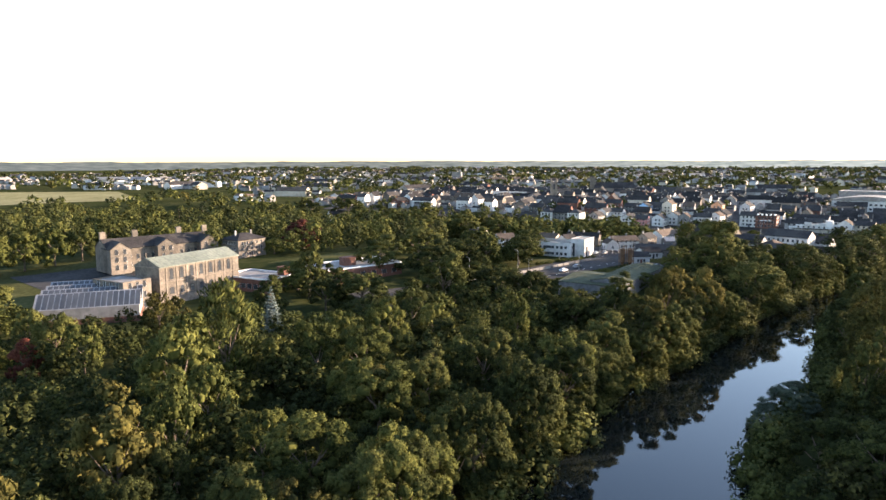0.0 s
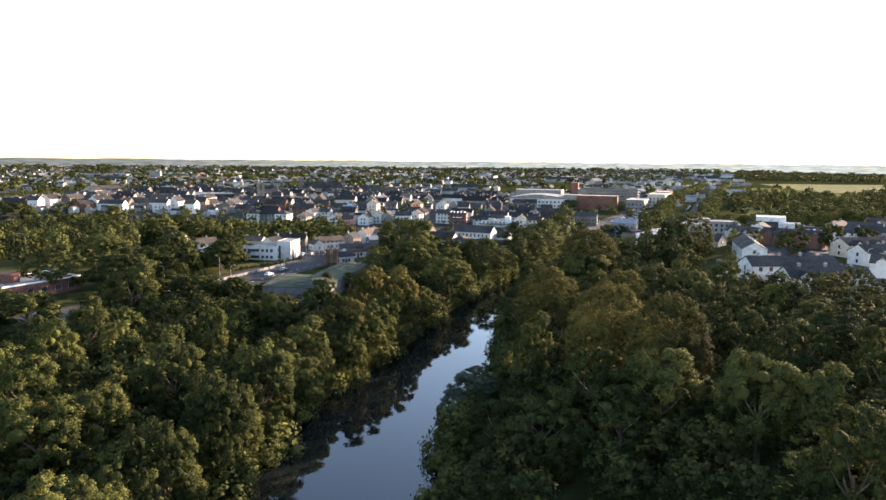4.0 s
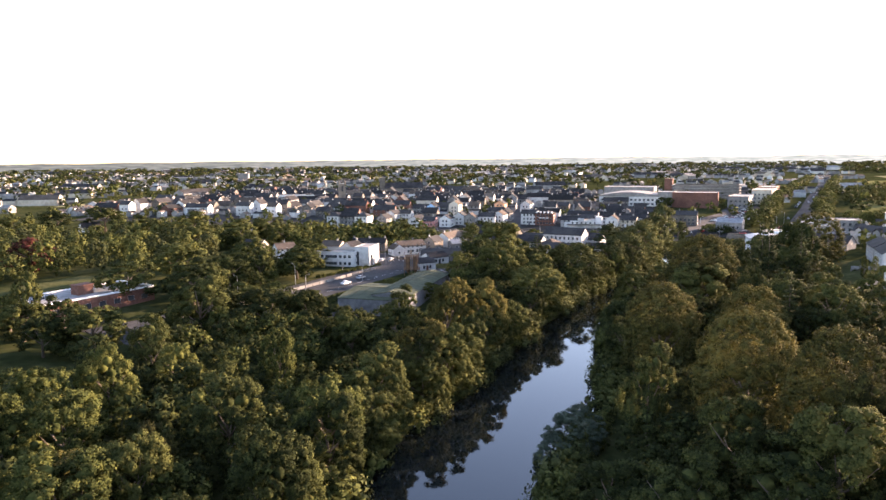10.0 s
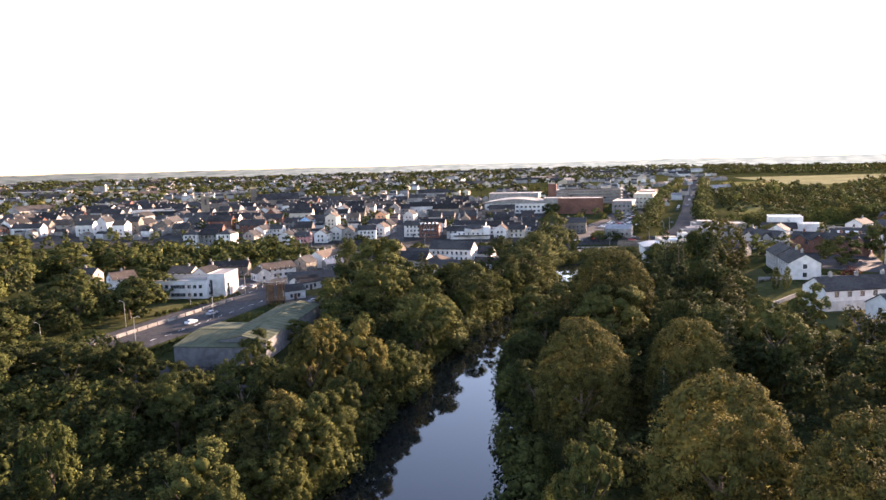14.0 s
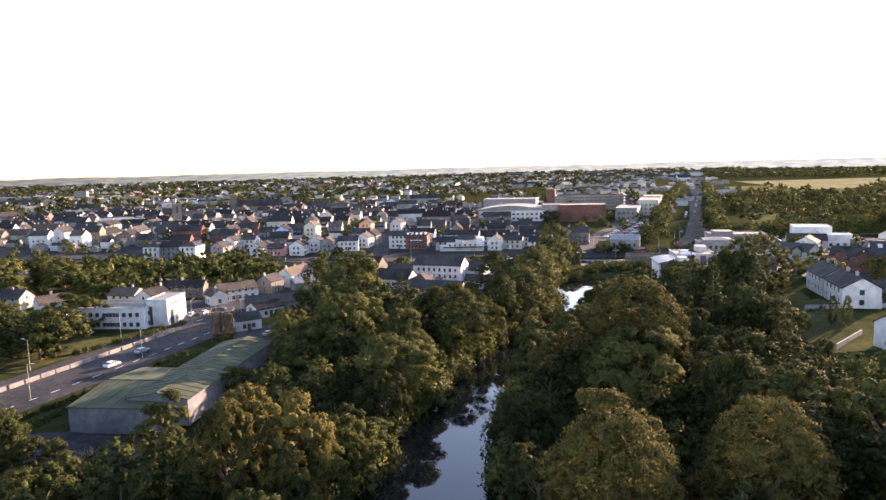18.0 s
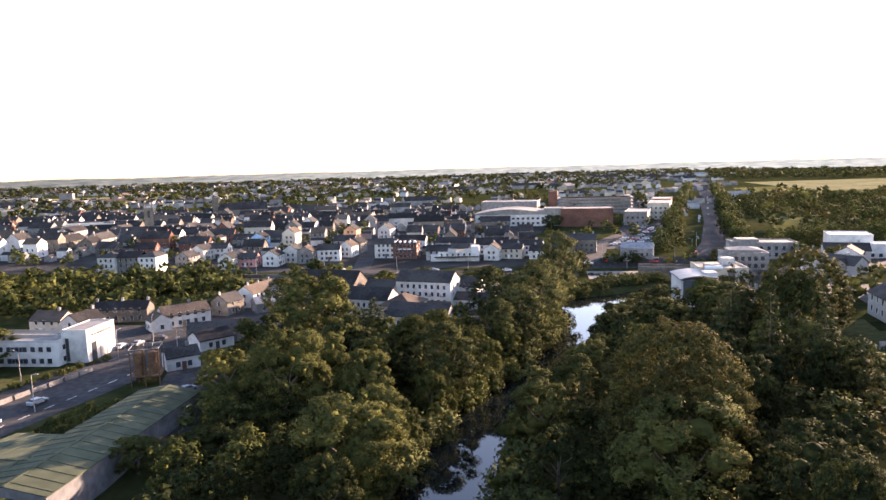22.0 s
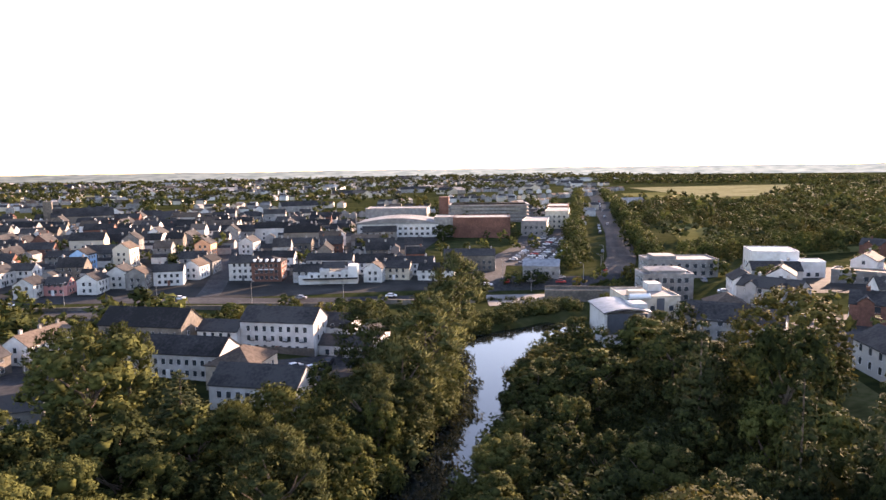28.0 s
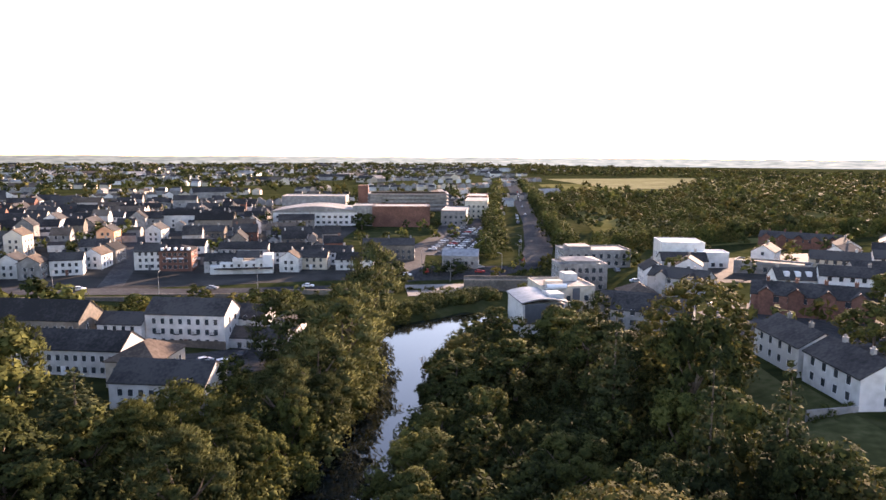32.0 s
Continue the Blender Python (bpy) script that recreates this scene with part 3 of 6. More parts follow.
def growth(name, rows, library, label, base_h):
    """One joined mesh of many crowns that nobody could count; rows of x, y, height, leaf, width."""
    rng = random.Random(len(rows))
    kinds = sorted(library)
    vs, fs, ns, mi, n0 = [], [], [], [], 0
    zs = ground_z(np.array([r[0] for r in rows]), np.array([r[1] for r in rows]))
    for (x, y, h, leaf, wide), z in zip(rows, zs):
        v, f, nv = rng.choice(library[leaf])
        a, s = rng.uniform(0, 6.28), h / base_h
        c, d = math.cos(a) * s * wide, math.sin(a) * s * wide
        vs.append(np.stack([v[:, 0] * c - v[:, 1] * d + x, v[:, 0] * d + v[:, 1] * c + y, v[:, 2] * s + z - 0.3], -1))
        ca, sa = math.cos(a), math.sin(a)
        ns.append(np.stack([nv[:, 0] * ca - nv[:, 1] * sa, nv[:, 0] * sa + nv[:, 1] * ca, nv[:, 2]], -1))
        fs += [tuple(i + n0 for i in q) for q in f]
        mi += [kinds.index(leaf)] * len(f)
        n0 += len(v)
    ob = mesh_object(name, np.concatenate(vs).tolist(), fs, [LEAF[k] for k in kinds], indices=mi)
    ob.data.normals_split_custom_set_from_vertices(np.concatenate(ns).tolist())
    return tagged(ob, label, "vegetation", kind="stuff")


# ---------------------------------------------------------------- buildings
def roof_gable(w, d, eave, rise, over=0.35, thick=0.22, verge=0.2):
    """A pitched roof, its ridge along x."""
    bm = bmesh.new()
    k = rise / (d / 2)
    for s in (-1, 1):
        y0, z0 = s * (d / 2 + over), eave - k * over
        pts = [(-w / 2 - verge, y0, z0), (w / 2 + verge, y0, z0), (w / 2 + verge, 0, eave + rise), (-w / 2 - verge, 0, eave + rise)]
        lo = [bm.verts.new(p) for p in pts]
        hi = [bm.verts.new((p[0], p[1], p[2] + thick)) for p in pts]
        bm.faces.new(hi)
        bm.faces.new(lo[::-1])
        for i in range(4):
            bm.faces.new((lo[i], lo[(i + 1) % 4], hi[(i + 1) % 4], hi[i]))
    bmesh.ops.recalc_face_normals(bm, faces=bm.faces)
    return bm


def roof_hip(w, d, eave, rise, over=0.4, thick=0.2):
    bm = bmesh.new()
    hx = max(0.0, w / 2 - d / 2)
    W, D = w / 2 + over, d / 2 + over
    base = [(-W, -D), (W, -D), (W, D), (-W, D)]
    lo = [bm.verts.new((x, y, eave)) for x, y in base]
    mid = [bm.verts.new((x, y, eave + thick)) for x, y in base]
    a, b = bm.verts.new((-hx - 0.01, 0, eave + rise)), bm.verts.new((hx + 0.01, 0, eave + rise))
    bm.faces.new(lo[::-1])
    for i in range(4):
        bm.faces.new((lo[i], lo[(i + 1) % 4], mid[(i + 1) % 4], mid[i]))
    bm.faces.new((mid[0], mid[1], b, a))
    bm.faces.new((mid[2], mid[3], a, b))
    bm.faces.new((mid[1], mid[2], b))
    bm.faces.new((mid[3], mid[0], a))
    bmesh.ops.recalc_face_normals(bm, faces=bm.faces)
    return bm


def walls_gable(w, d, eave, rise):
    bm = bmesh.new()
    prof = [(-d / 2, -1.0), (d / 2, -1.0), (d / 2, eave), (0, eave + rise), (-d / 2, eave)]
    a = [bm.verts.new((-w / 2, y, z)) for y, z in prof]
    b = [bm.verts.new((w / 2, y, z)) for y, z in prof]
    bm.faces.new(a[::-1])
    bm.faces.new(b)
    for i in range(5):
        bm.faces.new((a[i], a[(i + 1) % 5], b[(i + 1) % 5], b[i]))
    bmesh.ops.recalc_face_normals(bm, faces=bm.faces)
    return bm


WIN = {}


def window_mesh(w, h, frame_mat=None):
    """One moulded frame with a sunk dark pane, facing -y, with a sill."""
    key = (round(w, 2), round(h, 2), frame_mat.name if frame_mat else "")
    if key not in WIN:
        bm = boxes((-w / 2 - .07, w / 2 + .07, -.08, .04, -.08, h + .07))
        front = min(bm.faces, key=lambda f: f.calc_center_median().y)
        bmesh.ops.inset_region(bm, faces=[front], thickness=0.11)
        for v in front.verts:
            v.co.y += 0.07
        pane = front
        sill = min((f for f in bm.faces if abs(f.normal.z) > 0.9), key=lambda f: f.calc_center_median().z)
        for v in sill.verts:
            if v.co.y < 0:
                v.co.y -= 0.06
        me = bpy.data.meshes.new("window")
        index = pane.index
        bm.faces.index_update()
        index = pane.index
        bm.to_mesh(me)
        bm.free()
        me.materials.append(frame_mat or WHITE)
        me.materials.append(GLASS)
        me.polygons[index].material_index = 1
        WIN[key] = me
    return WIN[key]


def windows(parent, side, length, depth, rows, cols, w=1.0, h=1.3, floor=2.8, first=0.9, margin=1.2, frame_mat=None, skip=()):
    """Windows on one side of a block: side 0 is -y, 1 +x, 2 +y, 3 -x; each is a part of its own."""
    me = window_mesh(w, h, frame_mat)
    off = {0: depth / 2, 2: depth / 2, 1: length / 2, 3: length / 2}[side]
    run = length if side in (0, 2) else depth
    for r in range(rows):
        for c in range(cols):
            if (r, c) in skip:
                continue
            u = (c + 0.5) / cols * (run - 2 * margin) + margin - run / 2
            ob = new("window", me)
            ob.parent = parent
            ob.matrix_basis = pose(0, 0, 0, 0, 0, 90 * side) @ pose(u, -off, first + r * floor)


DOORS = {}


def door_mesh(mat):
    """A panelled door in a white frame, facing -y."""
    if mat.name not in DOORS:
        bm = boxes((-0.58, 0.58, -0.07, 0.04, -0.1, 2.2))
        front = min(bm.faces, key=lambda f: f.calc_center_median().y)
        bmesh.ops.inset_region(bm, faces=[front], thickness=0.1)
        for v in front.verts:
            v.co.y += 0.05
        bm.faces.index_update()
        k = front.index
        me = bpy.data.meshes.new("door")
        bm.to_mesh(me)
        bm.free()
        me.materials.append(WHITE)
        me.materials.append(mat)
        me.polygons[k].material_index = 1
        DOORS[mat.name] = me
    return DOORS[mat.name]


def chimney_part(parent, x, z0, z1, y=0.0, mat=None, w=0.9, d=0.6):
    bm = boxes((x - w / 2, x + w / 2, y - d / 2, y + d / 2, z0, z1), (x - w / 2 - .08, x + w / 2 + .08, y - d / 2 - .08, y + d / 2 + .08, z1, z1 + .15))
    for i in (-0.22, 0.22):
        cone_between(bm, (x + i, y, z1 + .15), (x + i, y, z1 + .55), 0.13, 0.10, 6)
    return part("chimney", bm, mat or GREYR, parent)


def house(x, y, rot, w=9.0, d=7.5, eave=5.0, rise=2.4, wall=None, roof=None, rows=2, cols=3, ends=1, chim=(0.0,), hip=False, label="", group="houses of the town", name="house", z=None, sides=(0, 2), fl=2.6, ww=1.0, wh=1.25, door=True):
    """A house with its ridge along its own x axis."""
    wall, roof = wall or RENDER, roof or SLATE
    words = label or f"two-storey {wall.name.replace('_', ' ')} house with a {roof.name.replace('_', ' ')}"
    ob = root(name, pose(x, y, gz(x, y) if z is None else z, 0, 0, rot), words, "house", group)
    if hip:
        part("wall", boxes((-w / 2, w / 2, -d / 2, d / 2, -1, eave)), wall, ob)
        part("roof", roof_hip(w, d, eave, rise), roof, ob)
    else:
        part("wall", walls_gable(w, d, eave, rise), wall, ob)
        part("roof", roof_gable(w, d, eave, rise), roof, ob)
    for c in chim:
        chimney_part(ob, c * (w / 2 - 0.6), eave + rise * 0.6, eave + rise + 0.9, mat=BRICK if wall is BRICK else GREYR, w=0.8)
    if door:
        p = new("door", door_mesh((BRICK, DARK, PANEL, WHITE, PLANK)[int(abs(x * 3 + y)) % 5]))
        p.parent = ob
        p.matrix_basis = pose(((int(cols / 2) + 0.02) / cols - 0.5) * (w - 2.4), -d / 2, 0)
    for s in sides:
        windows(ob, s, w, d, rows, cols, ww, wh, fl)
    if ends and not hip:
        for s in (1, 3):
            windows(ob, s, w, d, rows, ends, ww, wh, fl, margin=1.5)
    return ob


def block(x, y, rot, w, d, h, wall, label, rows=2, cols=6, ends=3, category="building", parapet=0.5, top=None, ww=1.2, wh=1.3, fl=3.2, first=1.0, name="building", sides=(0, 1, 2, 3), z=None, group="", cap=None):
    """A flat-roofed block with a parapet."""
    ob = root(name, pose(x, y, gz(x, y) if z is None else z, 0, 0, rot), label, category, group)
    part("wall", boxes((-w / 2, w / 2, -d / 2, d / 2, -1, h)), wall, ob)
    p = 0.3
    part("parapet", boxes((-w / 2 - .05, w / 2 + .05, -d / 2 - .05, -d / 2 + p, h, h + parapet), (-w / 2 - .05, w / 2 + .05, d / 2 - p, d / 2 + .05, h, h + parapet),
                          (-w / 2 - .05, -w / 2 + p, -d / 2 + p, d / 2 - p, h, h + parapet), (w / 2 - p, w / 2 + .05, -d / 2 + p, d / 2 - p, h, h + parapet)), cap or wall, ob)
    part("roof", boxes((-w / 2 + p, w / 2 - p, -d / 2 + p, d / 2 - p, h, h + 0.08)), top or FLATROOF, ob)
    for s in sides:
        if rows:
            windows(ob, s, w, d, rows, cols if s in (0, 2) else ends, ww, wh, fl, first)
    return ob


# ---------------------------------------------------------------- single trees, bank by bank
tree(53, 120, 23.5, "olive", "dome", 0.91)
tree(56.6, 103, 21.9, "olive", "dome", 0.85)
tree(53, 157, 23, "olive", "dome", 0.88)
tree(86, 212, 25.8, "olive", "dome", 1.07)
tree(129.6, 359, 24.2, "willow", "tall", 1.16)
tree(120, 341, 20.2, "willow", "tall", 1.70)
tree(110, 327, 19, "willow", "tall", 1.70)
tree(101, 308, 20, "willow", "tall", 1.70)
tree(92, 297, 17, "willow", "tall", 1.70)
tree(82, 286, 16, "willow", "tall", 1.70)
tree(95, 333, 17, "willow", "tall", 1.70)
tree(72, 274, 12.5, "oak", "tall", 1.70)
tree(144, 327, 6.5, "oak", "broad", 1.70)
tree(133, 313, 7.5, "olive", "broad", 1.70)
tree(118, 291, 11, "oak", "broad", 1.47)
tree(124, 302, 9, "oak", "broad", 1.70)
tree(106, 275, 8.5, "oak", "broad", 1.46)
tree(98, 264, 9.5, "oak", "broad", 1.39)
tree(152, 336, 6, "oak", "broad", 1.70)
tree(160.4, 342.3, 5.7, "oak", "broad", 1.70)
tree(83.8, 95.5, 21, "pine", "pine", 1.13)
tree(100.9, 137.7, 12, "lime", "broad", 0.73)
tree(75.4, 111.6, 15, "oak", "broad", 0.85)
tree(74.8, 94.9, 16, "oak", "broad", 0.91)
tree(81.2, 84.6, 16, "lime", "broad", 0.76)
tree(53.2, 57.8, 17, "oak", "broad", 0.81)
tree(57.8, 80, 17, "oak", "broad", 0.90)
tree(62.7, 75.2, 16, "oak", "broad", 0.79)
tree(149.8, 261.3, 22, "olive", "dome", 1.16)
tree(-19.3, 203.7, 10, "oak", "broad", 1.27)
tree(-11.3, 197.3, 9, "oak", "broad", 1.21)
tree(-18, 191.2, 10, "oak", "broad", 1.01)
tree(129.6, 224.8, 8, "oak", "broad", 1.29)
tree(129.1, 220.1, 8, "oak", "broad", 1.22)
tree(128.1, 227.6, 9, "oak", "broad", 0.88)
tree(123.6, 225.8, 20, "pine", "pine", 0.78)
tree(127.2, 244.3, 13, "lime", "broad", 0.90)
tree(-108.9, 376, 17, "oak", "broad", 1.70)
tree(-72.2, 251, 16, "oak", "broad", 1.41)
tree(-68.3, 282, 14, "oak", "broad", 1.63)
tree(-70.3, 328, 13, "lime", "broad", 1.70)
tree(-55, 215.9, 14, "oak", "broad", 1.46)
tree(-47.4, 226.9, 13, "oak", "broad", 1.28)
tree(-94.2, 253.9, 15, "oak", "broad", 1.57)
tree(-89.4, 289.6, 16, "oak", "broad", 1.70)
tree(-70.7, 262.9, 13, "oak", "broad", 1.53)
tree(-29, 70, 17, "lime", "broad", 0.72)
tree(-22, 86, 18, "oak", "broad", 0.76)
tree(-17, 102, 18, "oak", "broad", 0.84)
tree(-12, 120, 18, "lime", "broad", 0.82)
tree(-38, 54, 16, "oak", "broad", 0.60)
tree(-99, 197, 12.1, "oak", "broad", 1.27)
tree(-88, 185, 12, "oak", "broad", 1.19)
tree(-108, 207, 11, "lime", "broad", 1.28)
tree(-94, 208, 10.5, "oak", "broad", 1.36)
tree(-68, 50.2, 17, "olive", "broad", 0.65)
tree(-63.7, 66, 20, "olive", "broad", 0.69)
tree(-63.6, 77.6, 18, "lime", "broad", 0.60)
tree(-74.6, 109.2, 24, "lime", "tall", 1.02)
tree(-75.4, 95.9, 21, "lime", "broad", 0.83)
tree(-67.1, 43.5, 15, "olive", "broad", 0.62)
tree(-62.7, 51.2, 14, "oak", "broad", 0.60)
tree(-56.6, 58.1, 14, "oak", "broad", 0.81)
tree(-44.5, 62.4, 14, "oak", "broad", 0.81)
tree(-35.6, 60.2, 14, "olive", "broad", 0.76)
tree(-41.9, 75.9, 16, "lime", "broad", 0.99)
tree(-27.6, 76, 14, "lime", "broad", 0.93)
tree(-35.1, 105.3, 16, "oak", "broad", 0.86)
tree(-53.4, 141.1, 18, "lime", "broad", 0.75)
tree(-53.9, 163.1, 17, "oak", "broad", 0.90)
tree(-60.7, 118.6, 17, "lime", "broad", 0.84)
tree(-50.3, 118.7, 17, "lime", "broad", 0.93)
tree(-40.9, 99.7, 16, "lime", "broad", 1.08)
tree(-64.4, 111.4, 16, "oak", "broad", 0.73)
tree(-27.7, 123.3, 17, "oak", "broad", 0.98)
tree(-25.7, 154.6, 17, "lime", "broad", 0.60)
tree(-11.7, 113.4, 9, "oak", "broad", 1.47)
tree(-51.5, 80.2, 14, "lime", "broad", 0.78)
tree(-58.6, 68.7, 13, "oak", "broad", 0.69)
tree(-46.7, 101.3, 14, "lime", "broad", 0.81)
tree(-66.5, 90.2, 16, "lime", "broad", 0.69)
tree(-173.6, 129.5, 16, "oak", "broad", 1.26)
tree(-159.4, 134.5, 14, "oak", "broad", 1.29)
tree(-157.1, 111.9, 13, "oak", "broad", 0.86)
tree(-126.2, 104.6, 9, "lime", "broad", 0.85)
tree(-118.9, 106.1, 9, "beech", "broad", 0.85)
tree(-105.7, 82.3, 11, "oak", "tall", 0.74)
tree(-93.5, 58, 12, "blue", "pine", 1.66)
tree(-108.3, 110.2, 12, "lime", "broad", 0.82)
tree(-120.4, 115.7, 13, "oak", "broad", 0.94)
tree(-134.7, 123.2, 11, "oak", "broad", 0.87)
tree(-114.1, 142, 12, "olive", "tall", 1.15)
tree(-114.2, 149.4, 10, "olive", "broad", 0.93)
tree(-100.3, 173.5, 12, "oak", "broad", 0.93)
tree(-91.7, 158.3, 12, "blue", "pine", 0.92)
tree(-156.2, 310.2, 15, "beech", "broad", 1.70)
tree(-160.6, 288.2, 8, "lime", "broad", 1.70)
tree(-207.2, 497.6, 19, "oak", "broad", 1.70)
tree(-126.5, 427.3, 20, "oak", "broad", 1.70)
tree(-152.9, 430.8, 18, "oak", "broad", 1.70)
tree(-84.6, 437.3, 15, "oak", "broad", 1.70)
tree(-44.5, 333.5, 13, "oak", "broad", 1.70)
tree(-68.2, 339.2, 10, "oak", "broad", 1.70)
tree(-76.9, 321.8, 10, "oak", "broad", 1.61)
tree(-263.5, 465.7, 16, "lime", "tall", 1.70)
tree(-252.4, 473.2, 16, "oak", "broad", 1.70)
tree(-246.2, 511.9, 15, "oak", "broad", 1.70)
tree(-237.5, 195.4, 17, "lime", "broad", 0.90)
tree(-234.6, 206.2, 17, "lime", "broad", 0.89)
tree(-234.3, 219.1, 17, "lime", "broad", 0.93)
tree(-233.6, 233.4, 17, "lime", "broad", 0.97)
tree(-233.5, 248.5, 17, "oak", "broad", 0.97)
tree(-244, 275.4, 17, "oak", "broad", 1.06)
tree(-240.6, 181, 18, "pine", "pine", 1.55)
tree(-245.3, 192.4, 18, "pine", "pine", 1.36)
tree(-225.3, 145.7, 14, "oak", "broad", 1.44)
tree(-243.9, 172.3, 12, "oak", "broad", 1.68)
tree(-360.5, 276.8, 20, "oak", "broad", 1.70)
tree(-463.1, 328.6, 16, "oak", "broad", 1.70)
tree(-290.5, 349.8, 17, "oak", "broad", 1.25)
tree(-315.1, 405.1, 17, "oak", "broad", 1.43)
tree(-273.7, 375.7, 18, "pine", "pine", 1.70)
tree(-279.8, 411.5, 18, "pine", "pine", 1.70)
tree(-270, 422.7, 17, "oak", "broad", 1.42)
tree(-429.2, 378.9, 14, "oak", "broad", 1.70)
tree(-452.8, 476.1, 12, "oak", "broad", 1.70)
tree(-69, 319.4, 15, "oak", "broad", 1.31)
tree(-42.6, 306, 14, "oak", "broad", 1.57)
tree(-55.8, 203.4, 19, "oak", "broad", 1.16)
tree(-77.6, 188.8, 14, "oak", "broad", 1.46)
tree(-102.7, 206, 17, "oak", "broad", 0.70)
tree(-39.4, 210, 14, "oak", "broad", 1.64)
tree(-58.4, 177.2, 14, "oak", "broad", 0.74)
tree(-29.3, 215.1, 12, "oak", "broad", 1.43)
tree(-5.9, 140.8, 16, "oak", "broad", 0.93)
tree(2.5, 155.6, 17, "olive", "broad", 0.98)
tree(-21.9, 183.8, 13, "oak", "broad", 0.98)
tree(-12.9, 175.4, 14, "oak", "broad", 0.87)
tree(11.8, 192, 20, "olive", "broad", 0.86)
tree(19.7, 185.1, 20, "olive", "broad", 0.74)
tree(-2.6, 182.2, 15, "oak", "broad", 0.97)
tree(41.5, 329.4, 20, "oak", "broad", 1.38)
tree(28.9, 307.1, 15, "oak", "broad", 1.27)
tree(40, 225.4, 17, "oak", "broad", 1.35)
tree(27.2, 195.8, 11, "oak", "broad", 1.42)
tree(40.2, 278.1, 16, "oak", "broad", 1.08)
tree(-6.2, 130.5, 11, "oak", "broad", 1.35)
tree(3, 149.7, 11, "oak", "broad", 1.18)
tree(8.6, 157.3, 12, "oak", "broad", 1.15)
tree(-36.4, 114.5, 13, "olive", "broad", 0.81)
tree(-61.8, 133.7, 16, "lime", "broad", 0.86)
tree(-53.7, 126.1, 14, "lime", "broad", 1.17)
tree(-46, 107.1, 12, "olive", "broad", 1.21)
tree(-33.4, 137.7, 14, "oak", "broad", 0.85)
tree(-45.5, 153.8, 14, "lime", "broad", 0.85)
tree(39.7, 126.3, 19, "oak", "broad", 0.60)
tree(29, 130.2, 8.5, "sallow", "broad", 1.65)
tree(24.6, 125.5, 6.5, "sallow", "broad", 1.46)
tree(26.5, 103.1, 11, "oak", "broad", 1.32)
tree(31.8, 94.6, 14, "oak", "broad", 1.12)
tree(42.8, 90.6, 15, "oak", "broad", 1.22)
tree(43.4, 103.6, 17, "oak", "broad", 0.86)
tree(49.6, 91.6, 18, "oak", "broad", 0.93)
tree(98.3, 225.1, 20, "oak", "broad", 0.93)
tree(84.1, 162.8, 17, "pine", "pine", 1.22)
tree(93.2, 161.2, 16, "oak", "broad", 1.01)
tree(88.6, 185.9, 17, "oak", "broad", 1.00)
tree(113.8, 177.6, 12, "oak", "broad", 0.90)
tree(129.4, 259.6, 24, "pine", "pine", 0.79)
tree(137, 250, 22.4, "oak", "broad", 0.80)
tree(-45.1, 299, 13, "oak", "broad", 1.43)
tree(-94.2, 406.6, 16, "oak", "broad", 1.70)
tree(-72.7, 417.2, 13, "oak", "broad", 1.70)
tree(-58.3, 290.2, 14, "oak", "broad", 1.17)
tree(-27.4, 209, 14, "oak", "broad", 1.00)
tree(-13.6, 186.6, 13, "oak", "broad", 1.16)
tree(10.2, 186.2, 20, "olive", "broad", 0.66)
tree(-1.7, 207.3, 14, "oak", "broad", 0.85)
tree(32.6, 263.3, 20, "oak", "broad", 1.10)
tree(21.9, 281.6, 14, "oak", "broad", 1.25)
tree(45.6, 251.2, 17, "oak", "broad", 0.89)
tree(45.8, 237.7, 14, "oak", "broad", 1.00)
tree(29.8, 201.7, 9, "oak", "broad", 1.70)
tree(40.5, 346.8, 18, "oak", "tall", 1.24)
tree(47.7, 343.3, 18, "oak", "tall", 1.24)
tree(22.3, 244, 9, "oak", "broad", 1.70)
tree(9, 250.9, 7, "oak", "broad", 1.70)
tree(59.4, 167.6, 21, "olive", "broad", 0.93)
tree(73.1, 157.3, 19.5, "olive", "dome", 0.98)
tree(62.7, 148.2, 17, "pine", "pine", 0.87)
tree(79.9, 200.9, 20, "oak", "broad", 1.23)
tree(84.5, 179.4, 18, "oak", "broad", 0.60)
tree(87.9, 172.9, 17, "oak", "broad", 1.03)
tree(115.9, 230, 24, "pine", "pine", 0.62)
tree(74, 234, 14, "oak", "broad", 1.15)
tree(69.5, 215.6, 12, "oak", "broad", 1.06)
tree(104.3, 222.4, 17, "oak", "broad", 0.92)
tree(152.1, 298.4, 14, "oak", "broad", 1.34)
tree(94.3, 260.3, 12, "oak", "broad", 1.24)
tree(63.3, 261.9, 17, "willow", "tall", 1.68)
tree(62, 130.7, 18, "olive", "broad", 0.79)
tree(51.9, 176.4, 11, "oak", "broad", 1.13)
tree(59.2, 201.2, 11, "oak", "broad", 1.16)
tree(114.6, 195.3, 8, "oak", "broad", 0.83)
tree(87.9, 161.2, 12, "oak", "broad", 0.77)
tree(88.8, 153.7, 11, "oak", "broad", 0.70)
tree(193.8, 254.3, 12, "oak", "broad", 1.35)
tree(142.9, 223.2, 7, "lime", "tall", 0.64)
tree(144.8, 221.2, 7, "lime", "tall", 0.64)
tree(56.8, 314.4, 15, "pine", "pine", 1.70)
tree(47.9, 292, 14, "oak", "broad", 1.49)
tree(60.8, 279.5, 15, "oak", "tall", 1.70)
tree(154.7, 399.5, 12, "willow", "broad", 1.35)
tree(112.9, 288.9, 9, "oak", "broad", 1.18)
tree(124.9, 296.4, 10, "oak", "broad", 1.09)
